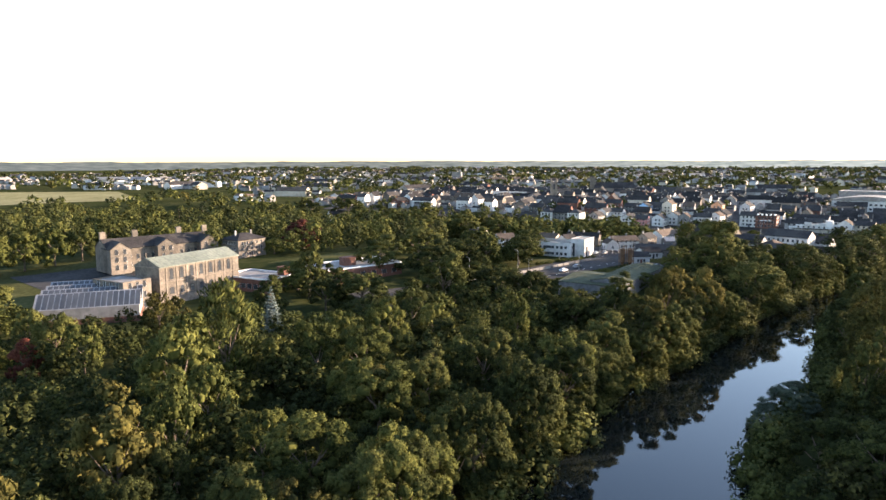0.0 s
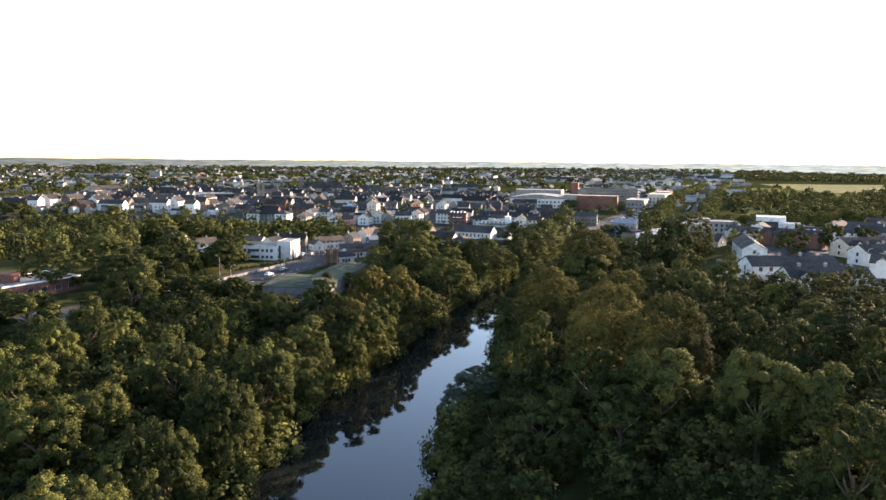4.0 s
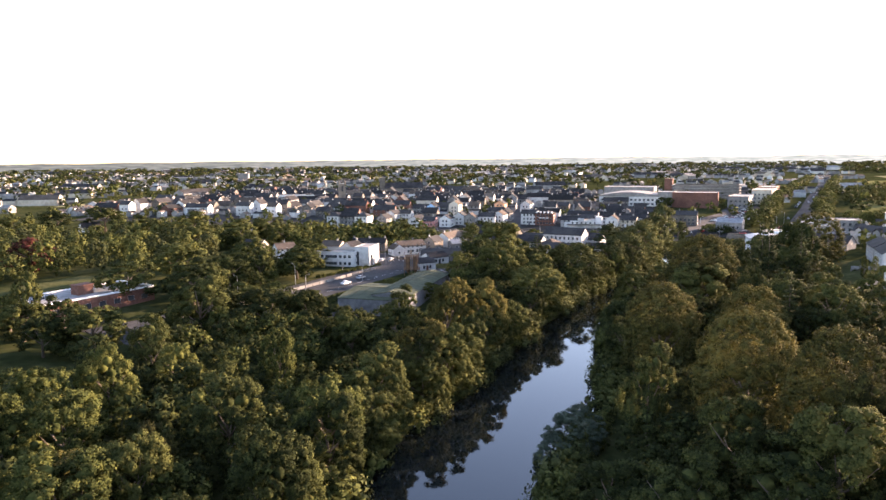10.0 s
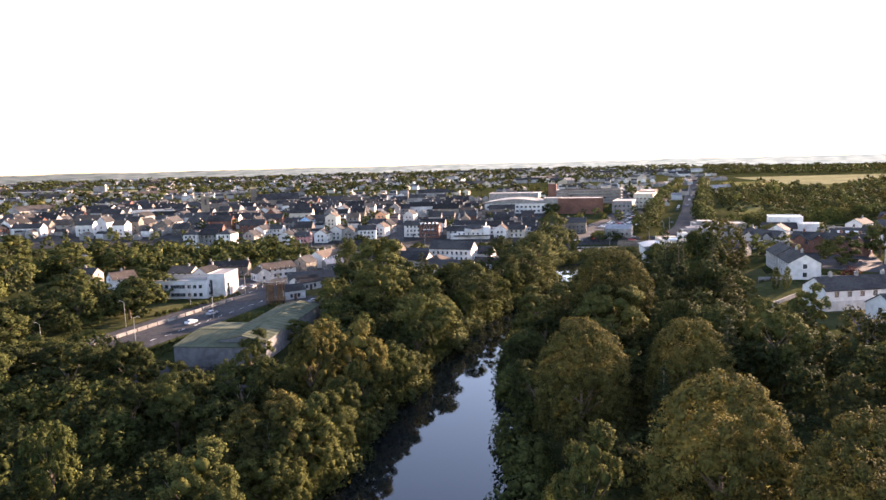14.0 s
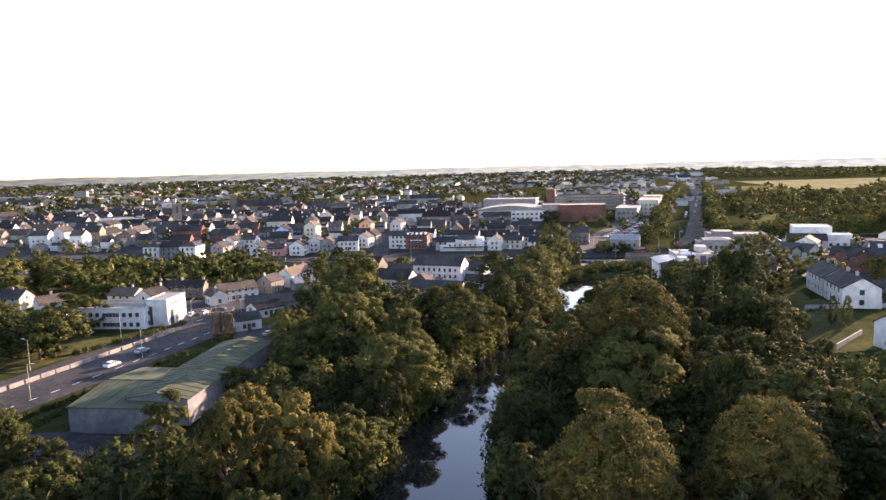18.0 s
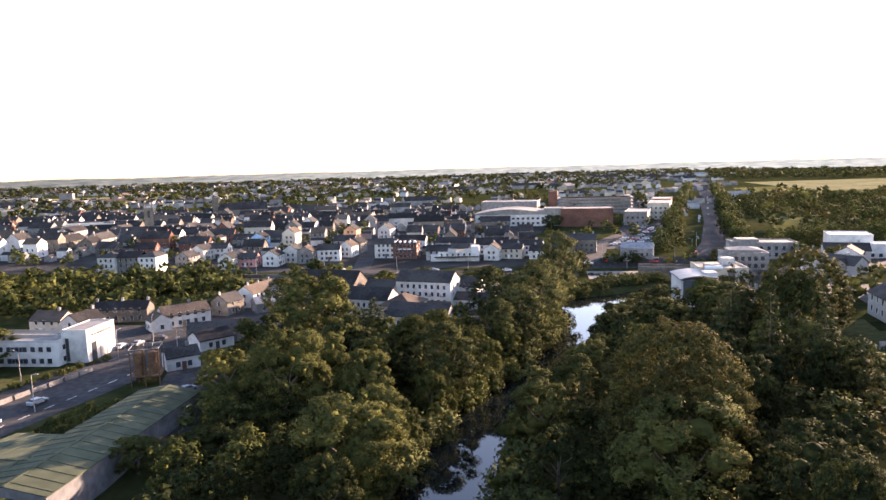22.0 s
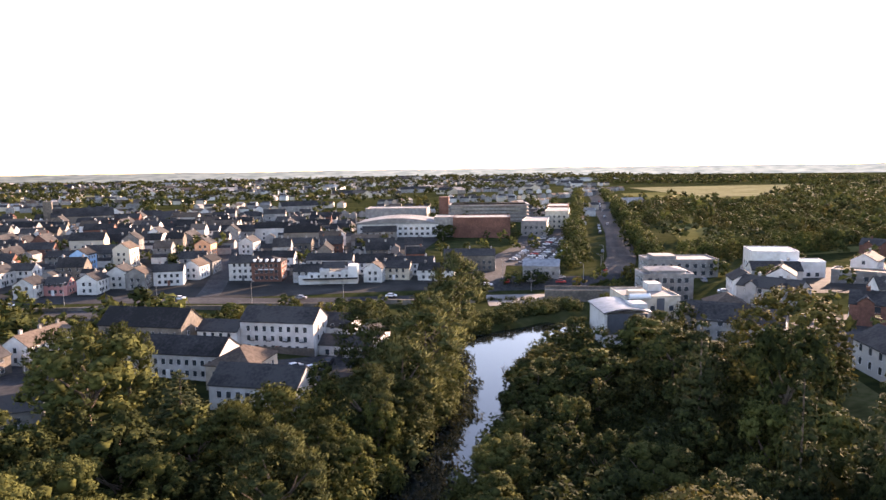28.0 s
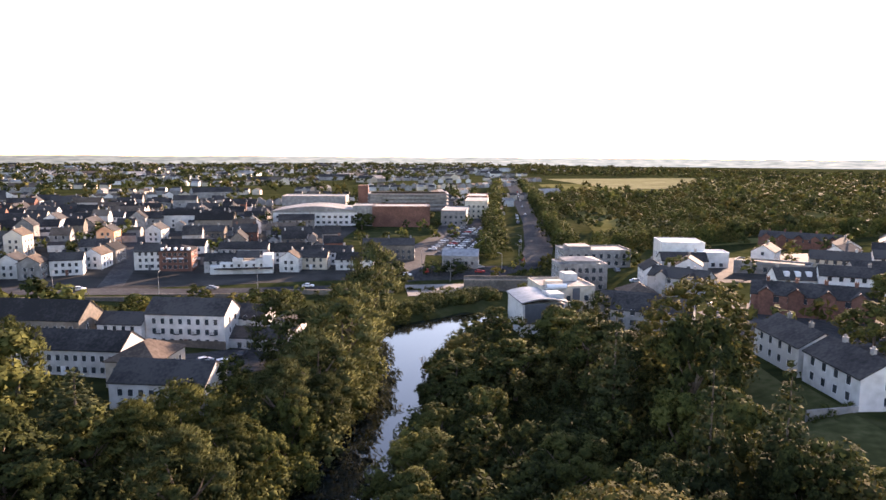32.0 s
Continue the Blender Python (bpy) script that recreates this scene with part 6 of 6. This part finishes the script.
# ---------------------------------------------------------------- suburbs far off, joined
def suburb(name, rows, label):
    mats = [RENDER, CREAM, GREYR, SLATE, TILE]
    vs, fs, mi = [], [], []
    zs = ground_z(np.array([r[0] for r in rows]), np.array([r[1] for r in rows]))
    for (x, y, a, w, d, e, wi, ri), z in zip(rows, zs):
        n = len(vs)
        c, s = math.cos(a), math.sin(a)
        h = e + d * 0.3
        for px, py, pz in ((-w, -d, -1), (w, -d, -1), (w, d, -1), (-w, d, -1), (-w, -d, e), (w, -d, e), (w, d, e), (-w, d, e), (-w, 0, h), (w, 0, h)):
            vs.append((x + (px * c - py * s) / 2, y + (px * s + py * c) / 2, z + pz))
        fs += [(n, n + 1, n + 5, n + 4), (n + 2, n + 3, n + 7, n + 6), (n + 1, n + 2, n + 6, n + 9, n + 5), (n + 3, n, n + 4, n + 8, n + 7), (n + 4, n + 5, n + 9, n + 8), (n + 6, n + 7, n + 8, n + 9)]
        mi += [wi] * 4 + [ri] * 2
    ob = mesh_object(name, vs, fs, mats, indices=mi)
    return tagged(ob, label, "houses", kind="stuff")


sub = []
rng = random.Random(21)
for k in range(720):
    cx, cy = rng.uniform(-1500, 1250), rng.uniform(560, 3000)
    if cx > 215 + (cy - 430) * 0.66 and cy < 1600 or (-900 < cx < -460 and 500 < cy < 820) or (cx < -300 and cy < 640):
        continue
    a = rng.uniform(-0.6, 0.6)
    for i in range(rng.randint(3, 9)):
        x, y = cx + math.cos(a) * i * 15, cy + math.sin(a) * i * 15 + rng.uniform(-2, 2)
        if y < 820 and -290 < x < 330:
            continue
        big = rng.random() < 0.05
        sub.append((x, y, a + rng.choice((0, 0, 1.57)), rng.uniform(24, 60) if big else rng.uniform(8, 13), 16 if big else 8, 6 if big else 4.8, rng.choice((0, 1, 2, 2)), rng.choice((3, 3, 3, 4, 2))))
homes = [(o.matrix_basis.translation.x, o.matrix_basis.translation.y) for o in scene.objects if o.parent is None and o.type == "EMPTY" and o.get("category") in ("house", "building")]
small = []
for k in range(2600):
    x, y = rng.uniform(-300, 330), rng.uniform(490, 820)
    if y < 517 - 0.28 * x or near_road(x, y) or (x > 175 and y > 470 and y < 780) or min((x - a) ** 2 + (y - b) ** 2 for a, b in homes) < 8.5 ** 2 or any((x - r[0]) ** 2 + (y - r[1]) ** 2 < 49 for r in small):
        continue
    small.append((x, y, math.radians(-17 + rng.choice((0, 90)) + rng.uniform(-6, 6)), rng.uniform(5, 10), rng.uniform(4, 6), rng.uniform(2.6, 4.4), rng.choice((0, 2, 2, 2)), rng.choice((3, 3, 3, 3, 4))))
    if len(small) > 480:
        break
suburb("backyard_outbuildings", small, "many small grey outbuildings and extensions in the town yards")
suburb("suburban_houses", sub, "many small white and grey houses of the far suburbs")

# ---------------------------------------------------------------- woods
near_only = [(a, b, r) for a, b, r in TREES]
SOLID = [(o.matrix_basis.translation.x, o.matrix_basis.translation.y) for o in scene.objects if o.parent is None and o.type == "EMPTY" and o.get("category") not in ("tree", "bush", "conifer", "wall", "barrier")]


def clear(x, y, gap=9.0):
    return all((x - a) ** 2 + (y - b) ** 2 > gap * gap for a, b in SOLID)


def left_wood(x, y):
    d, half = river_side(x, y)
    if d > -half - 5 or y > 330:
        return False
    if -100 < x < 24 and y > 180 + 0.0 * x and abs((x + 34) * 0.85 - (y - 288) * 0.52) < 12:
        return False
    if -38 < x < 22 and 204 < y < 330 and not (x > 14 and y < 258):
        return False
    if x < -70 and y > 156 - 0.25 * (x + 70) * -1:
        return False
    if x < -162 and y > 60:
        return False
    return not (60 < x and y > 318)


def right_wood(x, y):
    d, half = river_side(x, y)
    return bool(half + 8 < d < (120 if y < 165 else 88 - 0.10 * y)) and y < 318 and not (x > 124 + 0.3 * (y - 200) and 198 < y < 262)


rows = []
rng = random.Random(31)
for xx in np.arange(-165, 240, 8.3):
    for yy in np.arange(14, 330, 8.3):
        x, y = xx + rng.uniform(-3.9, 3.9), yy + rng.uniform(-3.9, 3.9)
        lw, rw = left_wood(x, y), right_wood(x, y)
        if not (lw or rw) or not clear(x, y, 12):
            continue
        d2 = min(math.hypot(x - a, y - b) / (r + 0.1) for a, b, r in near_only)
        if d2 < 0.62:
            continue
        rows.append((x, y, rng.uniform(8.0, 12.0) * (0.75 if x < -95 else 1.0), rng.choice(("oak", "oak", "oak", "lime") if lw else ("oak", "oak", "olive")), rng.uniform(1.0, 1.3)))
growth("woodland_understorey", rows, FILL, "dense dark green woodland understorey between the trees", 18.0)
rows = []
for (ax, ay, aw), (bx, by, bw) in zip(RIVER[2:-2], RIVER[3:-1]):
    L = math.hypot(bx - ax, by - ay)
    dx, dy = (bx - ax) / L, (by - ay) / L
    for side in (-1, 1):
        n = int(L / 2.9)
        for i in range(n):
            u = (i + rng.random()) / n
            o = side * (aw / 2 + (bw - aw) / 2 * u + rng.uniform(-0.6, 3.4))
            x, y = ax + dx * L * u + dy * o, ay + dy * L * u - dx * o
            rows.append((x, y, rng.uniform(3.0, 6.0) * (0.5 if y > 325 else 1), rng.choice(("oak", "oak", "willow", "lime")), rng.uniform(0.8, 1.2)))
for i in range(70):
    u = i / 70
    rows.append((136 + 44 * u + rng.uniform(-3, 3), 366 + 10 * u + rng.uniform(-4, 8), rng.uniform(1.6, 4.0), rng.choice(("oak", "oak", "willow")), rng.uniform(0.9, 1.3)))
growth("bank_bushes", rows, BUSH, "bushes and low branches overhanging both river banks", 4.5)

def meadow(x, y):
    """The open dry meadow, with a clear strip in front of it."""
    u, v = x - 660, y - 790
    a, b = u * 0.82 + v * 0.57, -u * 0.57 + v * 0.82
    return -60 < a < 640 and -30 < b < 420


rows = []
for k in range(17000):
    x, y = rng.uniform(-1500, 1700), 300 + 2500 * rng.random() ** 1.25
    dens = noise.noise(Vector((x / 170, y / 170, 3.1))) + 0.35 * noise.noise(Vector((x / 50, y / 50, 7.7)))
    right = x > 262 + (y - 430) * 0.668
    town = -300 < x < 330 and 440 < y < 800
    if town or (right and x < 420 and y < 430) or (-140 < x < 240 and y < 460) or (-900 < x < -470 and 520 < y < 800) or (x < -120 and y < 420 and x > -420):
        continue
    if abs((x - 232) * 0.83 - (y - 430) * 0.555) < 14 or meadow(x, y):
        continue
    if dens > (-0.25 if right else 0.0) or rng.random() < 0.12:
        rows.append((x, y, rng.uniform(8, 15) * (1 + y / 6000), rng.choice(("oak", "oak", "oak", "lime", "olive", "pine")), rng.uniform(0.9, 1.4)))
    if len(rows) > 4300:
        break
beyond = []
for k in range(5200):
    y = 400 + 1300 * rng.random() ** 1.4
    x = 258 + (y - 430) * 0.668 + 16 + 900 * rng.random() ** 1.3
    if (x < 400 and y < 432) or meadow(x, y) or noise.noise(Vector((x / 120, y / 120, 9.0))) < -0.30:
        continue
    (beyond if y < 720 and x < 640 else rows).append((x, y, rng.uniform(6, 12), rng.choice(("oak", "lime", "lime", "olive")), rng.uniform(1.1, 1.6)))
for i in range(150):
    t = i / 150
    for s in (-1, 1):
        x, y = 246 + 420 * t + s * rng.uniform(13, 24) * 0.83, 450 + 632 * t - s * rng.uniform(13, 24) * 0.555
        (beyond if y < 720 else rows).append((x, y, rng.uniform(9, 14), rng.choice(("oak", "lime")), 1.1))
for k in range(420):
    x, y = rng.uniform(-300, 320), rng.uniform(510, 820)
    if clear(x, y, 8) and not near_road(x, y):
        rows.append((x, y, rng.uniform(4.5, 11), rng.choice(("oak", "oak", "lime")), 1.1))
for k in range(110):
    u = rng.random()
    x, y = -60 + 205 * u + rng.uniform(-4, 4), 470 - 66 * u - rng.uniform(3, 20)
    if clear(x, y, 11):
        rows.append((x, y, rng.uniform(3.0, 6.0), rng.choice(("oak", "oak", "lime", "olive")), 1.3))
for k in range(460):
    x, y = rng.uniform(-190, 60), rng.uniform(388, 490)
    if clear(x, y, 8) and y < 470 - 0.33 * (x - 20) - 8 and not abs(x - 26) < 10:
        rows.append((x, y, rng.uniform(5, 11), rng.choice(("oak", "oak", "lime")), 1.2))
mid = []
for k in range(760):
    x, y = rng.uniform(-440, -96), rng.uniform(250, 450)
    if clear(x, y, 15) and y > 250 - 0.1 * x and not (-268 < x < -150 and y < 268) and not (-150 < x < -100 and y < 300) and all((x - r[0]) ** 2 + (y - r[1]) ** 2 > 50 for r in mid):
        mid.append((x, y, rng.uniform(10, 16), rng.choice(("oak", "oak", "oak", "lime", "pine")), rng.uniform(0.9, 1.2)))
for k in range(260):
    x, y = rng.uniform(-330, -160), rng.uniform(96, 262)
    if clear(x, y, 14) and (x < -232 + (y - 100) * 0.25 or y < 128) and not (-300 < x < -168 and 100 < y < 186) and not (-262 < x < -150 and 158 < y < 262) and all((x - r[0]) ** 2 + (y - r[1]) ** 2 > 50 for r in mid):
        mid.append((x, y, rng.uniform(9, 14), rng.choice(("oak", "oak", "olive")), rng.uniform(0.9, 1.2)))
growth("avenue_woods", beyond, MIDW, "dense green woods and hedges beside the long avenue", 18.0)
growth("school_woods", mid, MIDW, "belts of dark broadleaved trees round the school grounds", 18.0)
for k in range(120):
    x, y = rng.uniform(180, 420), rng.uniform(120, 420)
    if clear(x, y, 13) and not (170 < x < 215 and 150 < y < 240):
        rows.append((x, y, rng.uniform(5, 9), rng.choice(("oak", "olive", "lime")), 1.15))
growth("far_woods", [r for r in rows if r[1] < 900], TINY, "hedgerows and woods beyond the river and town", 14.0)
growth("distant_woods", [r for r in rows if r[1] >= 900], SPECK, "hedgerows and woods stretching to the horizon", 14.0)


# ---------------------------------------------------------------- cars, lamps and small things
def car_meshes():
    """A saloon: body, cabin glass and four wheels, built once."""
    bm = bmesh.new()
    prof = [(-2.1, 0.35), (2.1, 0.35), (2.15, 0.75), (1.95, 0.88), (1.0, 0.95), (0.45, 1.42), (-1.05, 1.45), (-1.7, 1.0), (-2.1, 0.92)]
    f = bm.faces.new([bm.verts.new((x, -0.86, z)) for x, z in prof])
    e = bmesh.ops.extrude_face_region(bm, geom=[f])
    for v in e["geom"]:
        if isinstance(v, bmesh.types.BMVert):
            v.co.y = 0.86
    for v in bm.verts:
        if v.co.z > 1.2:
            v.co.y *= 0.78
    bmesh.ops.recalc_face_normals(bm, faces=bm.faces)
    body = bpy.data.meshes.new("car_body")
    bm.to_mesh(body)
    bm.free()
    bm = bmesh.new()
    f = bm.faces.new([bm.verts.new((x, -0.87, z)) for x, z in ((1.02, 0.97), (0.49, 1.40), (-1.08, 1.42), (-1.70, 1.03))])
    e = bmesh.ops.extrude_face_region(bm, geom=[f])
    for v in e["geom"]:
        if isinstance(v, bmesh.types.BMVert):
            v.co.y = 0.87
    for v in bm.verts:
        if v.co.z > 1.2:
            v.co.y *= 0.79
    bmesh.ops.recalc_face_normals(bm, faces=bm.faces)
    glass = bpy.data.meshes.new("car_glass")
    bm.to_mesh(glass)
    bm.free()
    glass.materials.append(GLASS)
    bm = bmesh.new()
    cone_between(bm, (0, -0.1, 0), (0, 0.1, 0), 0.33, 0.33, 12)
    bm.faces.new([v for v in bm.verts][:12][::-1])
    wheel = bpy.data.meshes.new("car_wheel")
    bm.to_mesh(wheel)
    bm.free()
    wheel.materials.append(DARK)
    return body, glass, wheel


CAR_BODY, CAR_GLASS, CAR_WHEEL = car_meshes()
PAINTS = {}
for mat, word in ((WHITE, "white"), (SILVER, "silver"), (DARK, "black"), (RED, "red"), (METAL, "grey")):
    me = CAR_BODY.copy()
    me.materials.clear()
    me.materials.append(mat)
    PAINTS[word] = me


def car(x, y, rot, word):
    ob = root("car", pose(x, y, gz(x, y) + 0.16, 0, 0, rot), f"{word} car standing on the tarmac", "car", "cars")
    for nm, me, p in [("body", PAINTS[word], (0, 0, 0)), ("cabin_glass", CAR_GLASS, (0, 0, 0.0))] + [("wheel", CAR_WHEEL, (a, b, 0.33)) for a in (-1.3, 1.3) for b in (-0.8, 0.8)]:
        o = new(nm, me)
        o.parent = ob
        o.matrix_basis = pose(*p)
    return ob


rng = random.Random(77)
WORDS_C = ["white", "silver", "black", "grey", "white", "silver", "grey", "white", "silver", "black", "red"]
for x, y, r in ((-24, 285, 58), (-19, 297, 58), (-46, 257, 58), (12, 296, 40), (15, 306, 40), (79, 347, 20), (82, 351, 20), (85, 346, 20), (80, 342, 20), (90, 349, 60), (102, 447, -30), (186, 428, 60), (196, 436, 10), (205, 424, -20), (188, 442, 60), (213, 440, -10), (176, 436, -50),
                (2, 480, -24), (132, 428, -28), (60, 468, -25), (100, 520, 75), (-16, 341, 70), (-12, 343, 70), (-8, 345, 70), (-3, 350, 160), (-22, 352, 10), (168, 226, 20), (172, 222, 20), (178, 220, 20), (182, 214, 110), (160, 178, 10), (166, 180, 10), (152, 176, 95), (186, 206, 60), (202, 300, 60), (236, 372, 56), (232, 377, 56), (226, 352, -30)):
    car(x, y, r, rng.choice(WORDS_C))
for j in range(4):
    for i in range(15):
        if rng.random() < 0.8:
            car(216 + i * 4.6 + j * 5.0, 494 + i * 5.2 - j * 4.2 + (1.5 if j > 1 else 0), 56 + 90, rng.choice(WORDS_C))
for k in range(16):
    t = rng.random()
    s = rng.choice((-3.2, 3.2))
    car(240 + 300 * t + s * 0.83, 441 + 444 * t - s * 0.555, 56, rng.choice(WORDS_C))


def street_lamp(x, y, rot, h=8.0):
    ob = root("street_lamp", pose(x, y, gz(x, y), 0, 0, rot), "galvanised steel street lamp beside the road", "street lamp", "street lamps")
    bm = bmesh.new()
    cone_between(bm, (0, 0, -0.3), (0, 0, h), 0.11, 0.06, 8)
    part("pole", bm, STEEL, ob)
    bm = bmesh.new()
    cone_between(bm, (0, 0, h), (1.4, 0, h + 0.35), 0.05, 0.04, 6)
    part("arm", bm, STEEL, ob)
    part("lamp_head", boxes((1.2, 1.9, -0.13, 0.13, h + 0.28, h + 0.42)), METAL, ob)
    return ob


for x, y, r in ((-60, 262, 150), (-44, 288, 150), (-28, 314, 150), (-14, 336, 150), (-36, 262, -30), (-18, 292, -30), (6, 324, -30), (-10, 330, 60), (-4, 346, 90), (-214, 132, 0), (20, 476, 60), (52, 464, 60), (84, 446, 60), (114, 430, 60), (150, 414, 60), (184, 410, 90), (214, 420, 150), (240, 450, 150), (262, 480, 150), (192, 456, 0), (164, 172, 0), (190, 210, 0)):
    street_lamp(x, y, r)

marks = root("road_marking", pose(0, 0, 0), "white dashed lane lines painted on the carriageway", "road marking")
for off in (-7.5, 7.5):
    for (ax, ay), (bx, by) in (((-59, 238), (-30, 285)), ((-30, 285), (-7, 324)), ((-7, 324), (10, 350))):
        L = math.hypot(bx - ax, by - ay)
        dx, dy = (bx - ax) / L, (by - ay) / L
        for i in range(int(L / 6)):
            o = part("dash", boxes((-1.4, 1.4, -0.09, 0.09, 0, 0.012)), LINE, marks)
            o.matrix_basis = pose(ax + dx * (i * 6 + 3) + dy * off, ay + dy * (i * 6 + 3) - dx * off, 0.105, 0, 0, math.degrees(math.atan2(dy, dx)))
bays = root("road_marking", pose(-12, 344, 0.14, 0, 0, 10), "white parking bay lines in the office car park", "road marking")
for i in range(9):
    part("bay_line", boxes((-9 + i * 2.4, -8.9 + i * 2.4, -2.4, 2.4, 0, 0.012)), LINE, bays)


def dead_tree(x, y, h):
    ob = root("dead_tree", pose(x, y, gz(x, y)), "bare pale dead tree with thin branches", "tree")
    rnd = random.Random(3)
    bm = bmesh.new()

    def grow(p, d, length, r, depth):
        q = p + d * length
        cone_between(bm, p, q, r, r * 0.6, 5)
        if depth:
            for _ in range(3):
                nd = (d + Vector((rnd.uniform(-.7, .7), rnd.uniform(-.7, .7), rnd.uniform(-.1, .5)))).normalized()
                grow(p.lerp(q, rnd.uniform(0.6, 1.0)), nd, length * rnd.uniform(0.55, 0.8), r * 0.55, depth - 1)

    grow(Vector((0, 0, -0.3)), Vector((0.05, 0, 1)), h * 0.36, h * 0.018, 4)
    part("branch_crown", bm, PLANK, ob)
    return ob


dead_tree(-12, 205, 9)
dead_tree(124, 316, 8)
hedge_rows = []
rnd = random.Random(8)
for (ax, ay), (bx, by) in (((160, 400), (176, 392)), ((182, 382), (190, 396)), ((196, 440), (214, 452)), ((-38, 300), (-12, 332)), ((208, 402), (224, 416)), ((-40, 470), (60, 436)), ((150, 240), (178, 236)), ((-60, 302), (-44, 322)), ((-34, 246), (-20, 268)), ((-20, 268), (-6, 292)), ((-22, 262), (-4, 290)), ((-30, 240), (-22, 262)), ((-10, 276), (-1, 294))):
    L = math.hypot(bx - ax, by - ay)
    for i in range(int(L / 1.6)):
        u = (i + rnd.random()) / (L / 1.6)
        hedge_rows.append((ax + (bx - ax) * u + rnd.uniform(-.6, .6), ay + (by - ay) * u + rnd.uniform(-.6, .6), rnd.uniform(1.0, 1.9), rnd.choice(("oak", "lime", "oak")), 0.9))
growth("hedges", hedge_rows, BUSH, "low clipped hedges and shrubs beside roads and plaza", 4.5)


# ---------------------------------------------------------------- lie of the land
# The town and the road beside the wood stand on a low terrace above the river: the plan, drawn at the water's level, is carried up onto it and drawn in to match.
HUB = np.array((0.2, 6.5, 48.75))


def shrink(x, y):
    d, half = river_side(x, y)
    left, right = smooth((y - 195) / 85), smooth((y - 400) / 60)
    w = smooth((x - 40) / 90)
    near_water = np.where(y < 385, smooth((np.abs(d) - 18) / 34), 1.0)
    return 1 - 0.08 * (left * (1 - w) + right * w) * near_water


def carried(points):
    p = np.asarray(points, float)
    k = shrink(p[:, 0], p[:, 1])
    return HUB + (p - HUB) * k[:, None], k


for ob in [o for o in scene.objects if o.parent is None]:
    if ob.type == "MESH" and ob.name.split(".")[0] not in ("water", "backdrop"):
        co = np.empty(len(ob.data.vertices) * 3)
        ob.data.vertices.foreach_get("co", co)
        ob.data.vertices.foreach_set("co", carried(co.reshape(-1, 3))[0].ravel())
        ob.data.update()
    elif ob.type == "EMPTY":
        for o in [ob] if ob.location.length > 0.01 else ob.children:
            (place,), (k,) = carried([o.location])
            o.location = place
            o.scale = o.scale * k
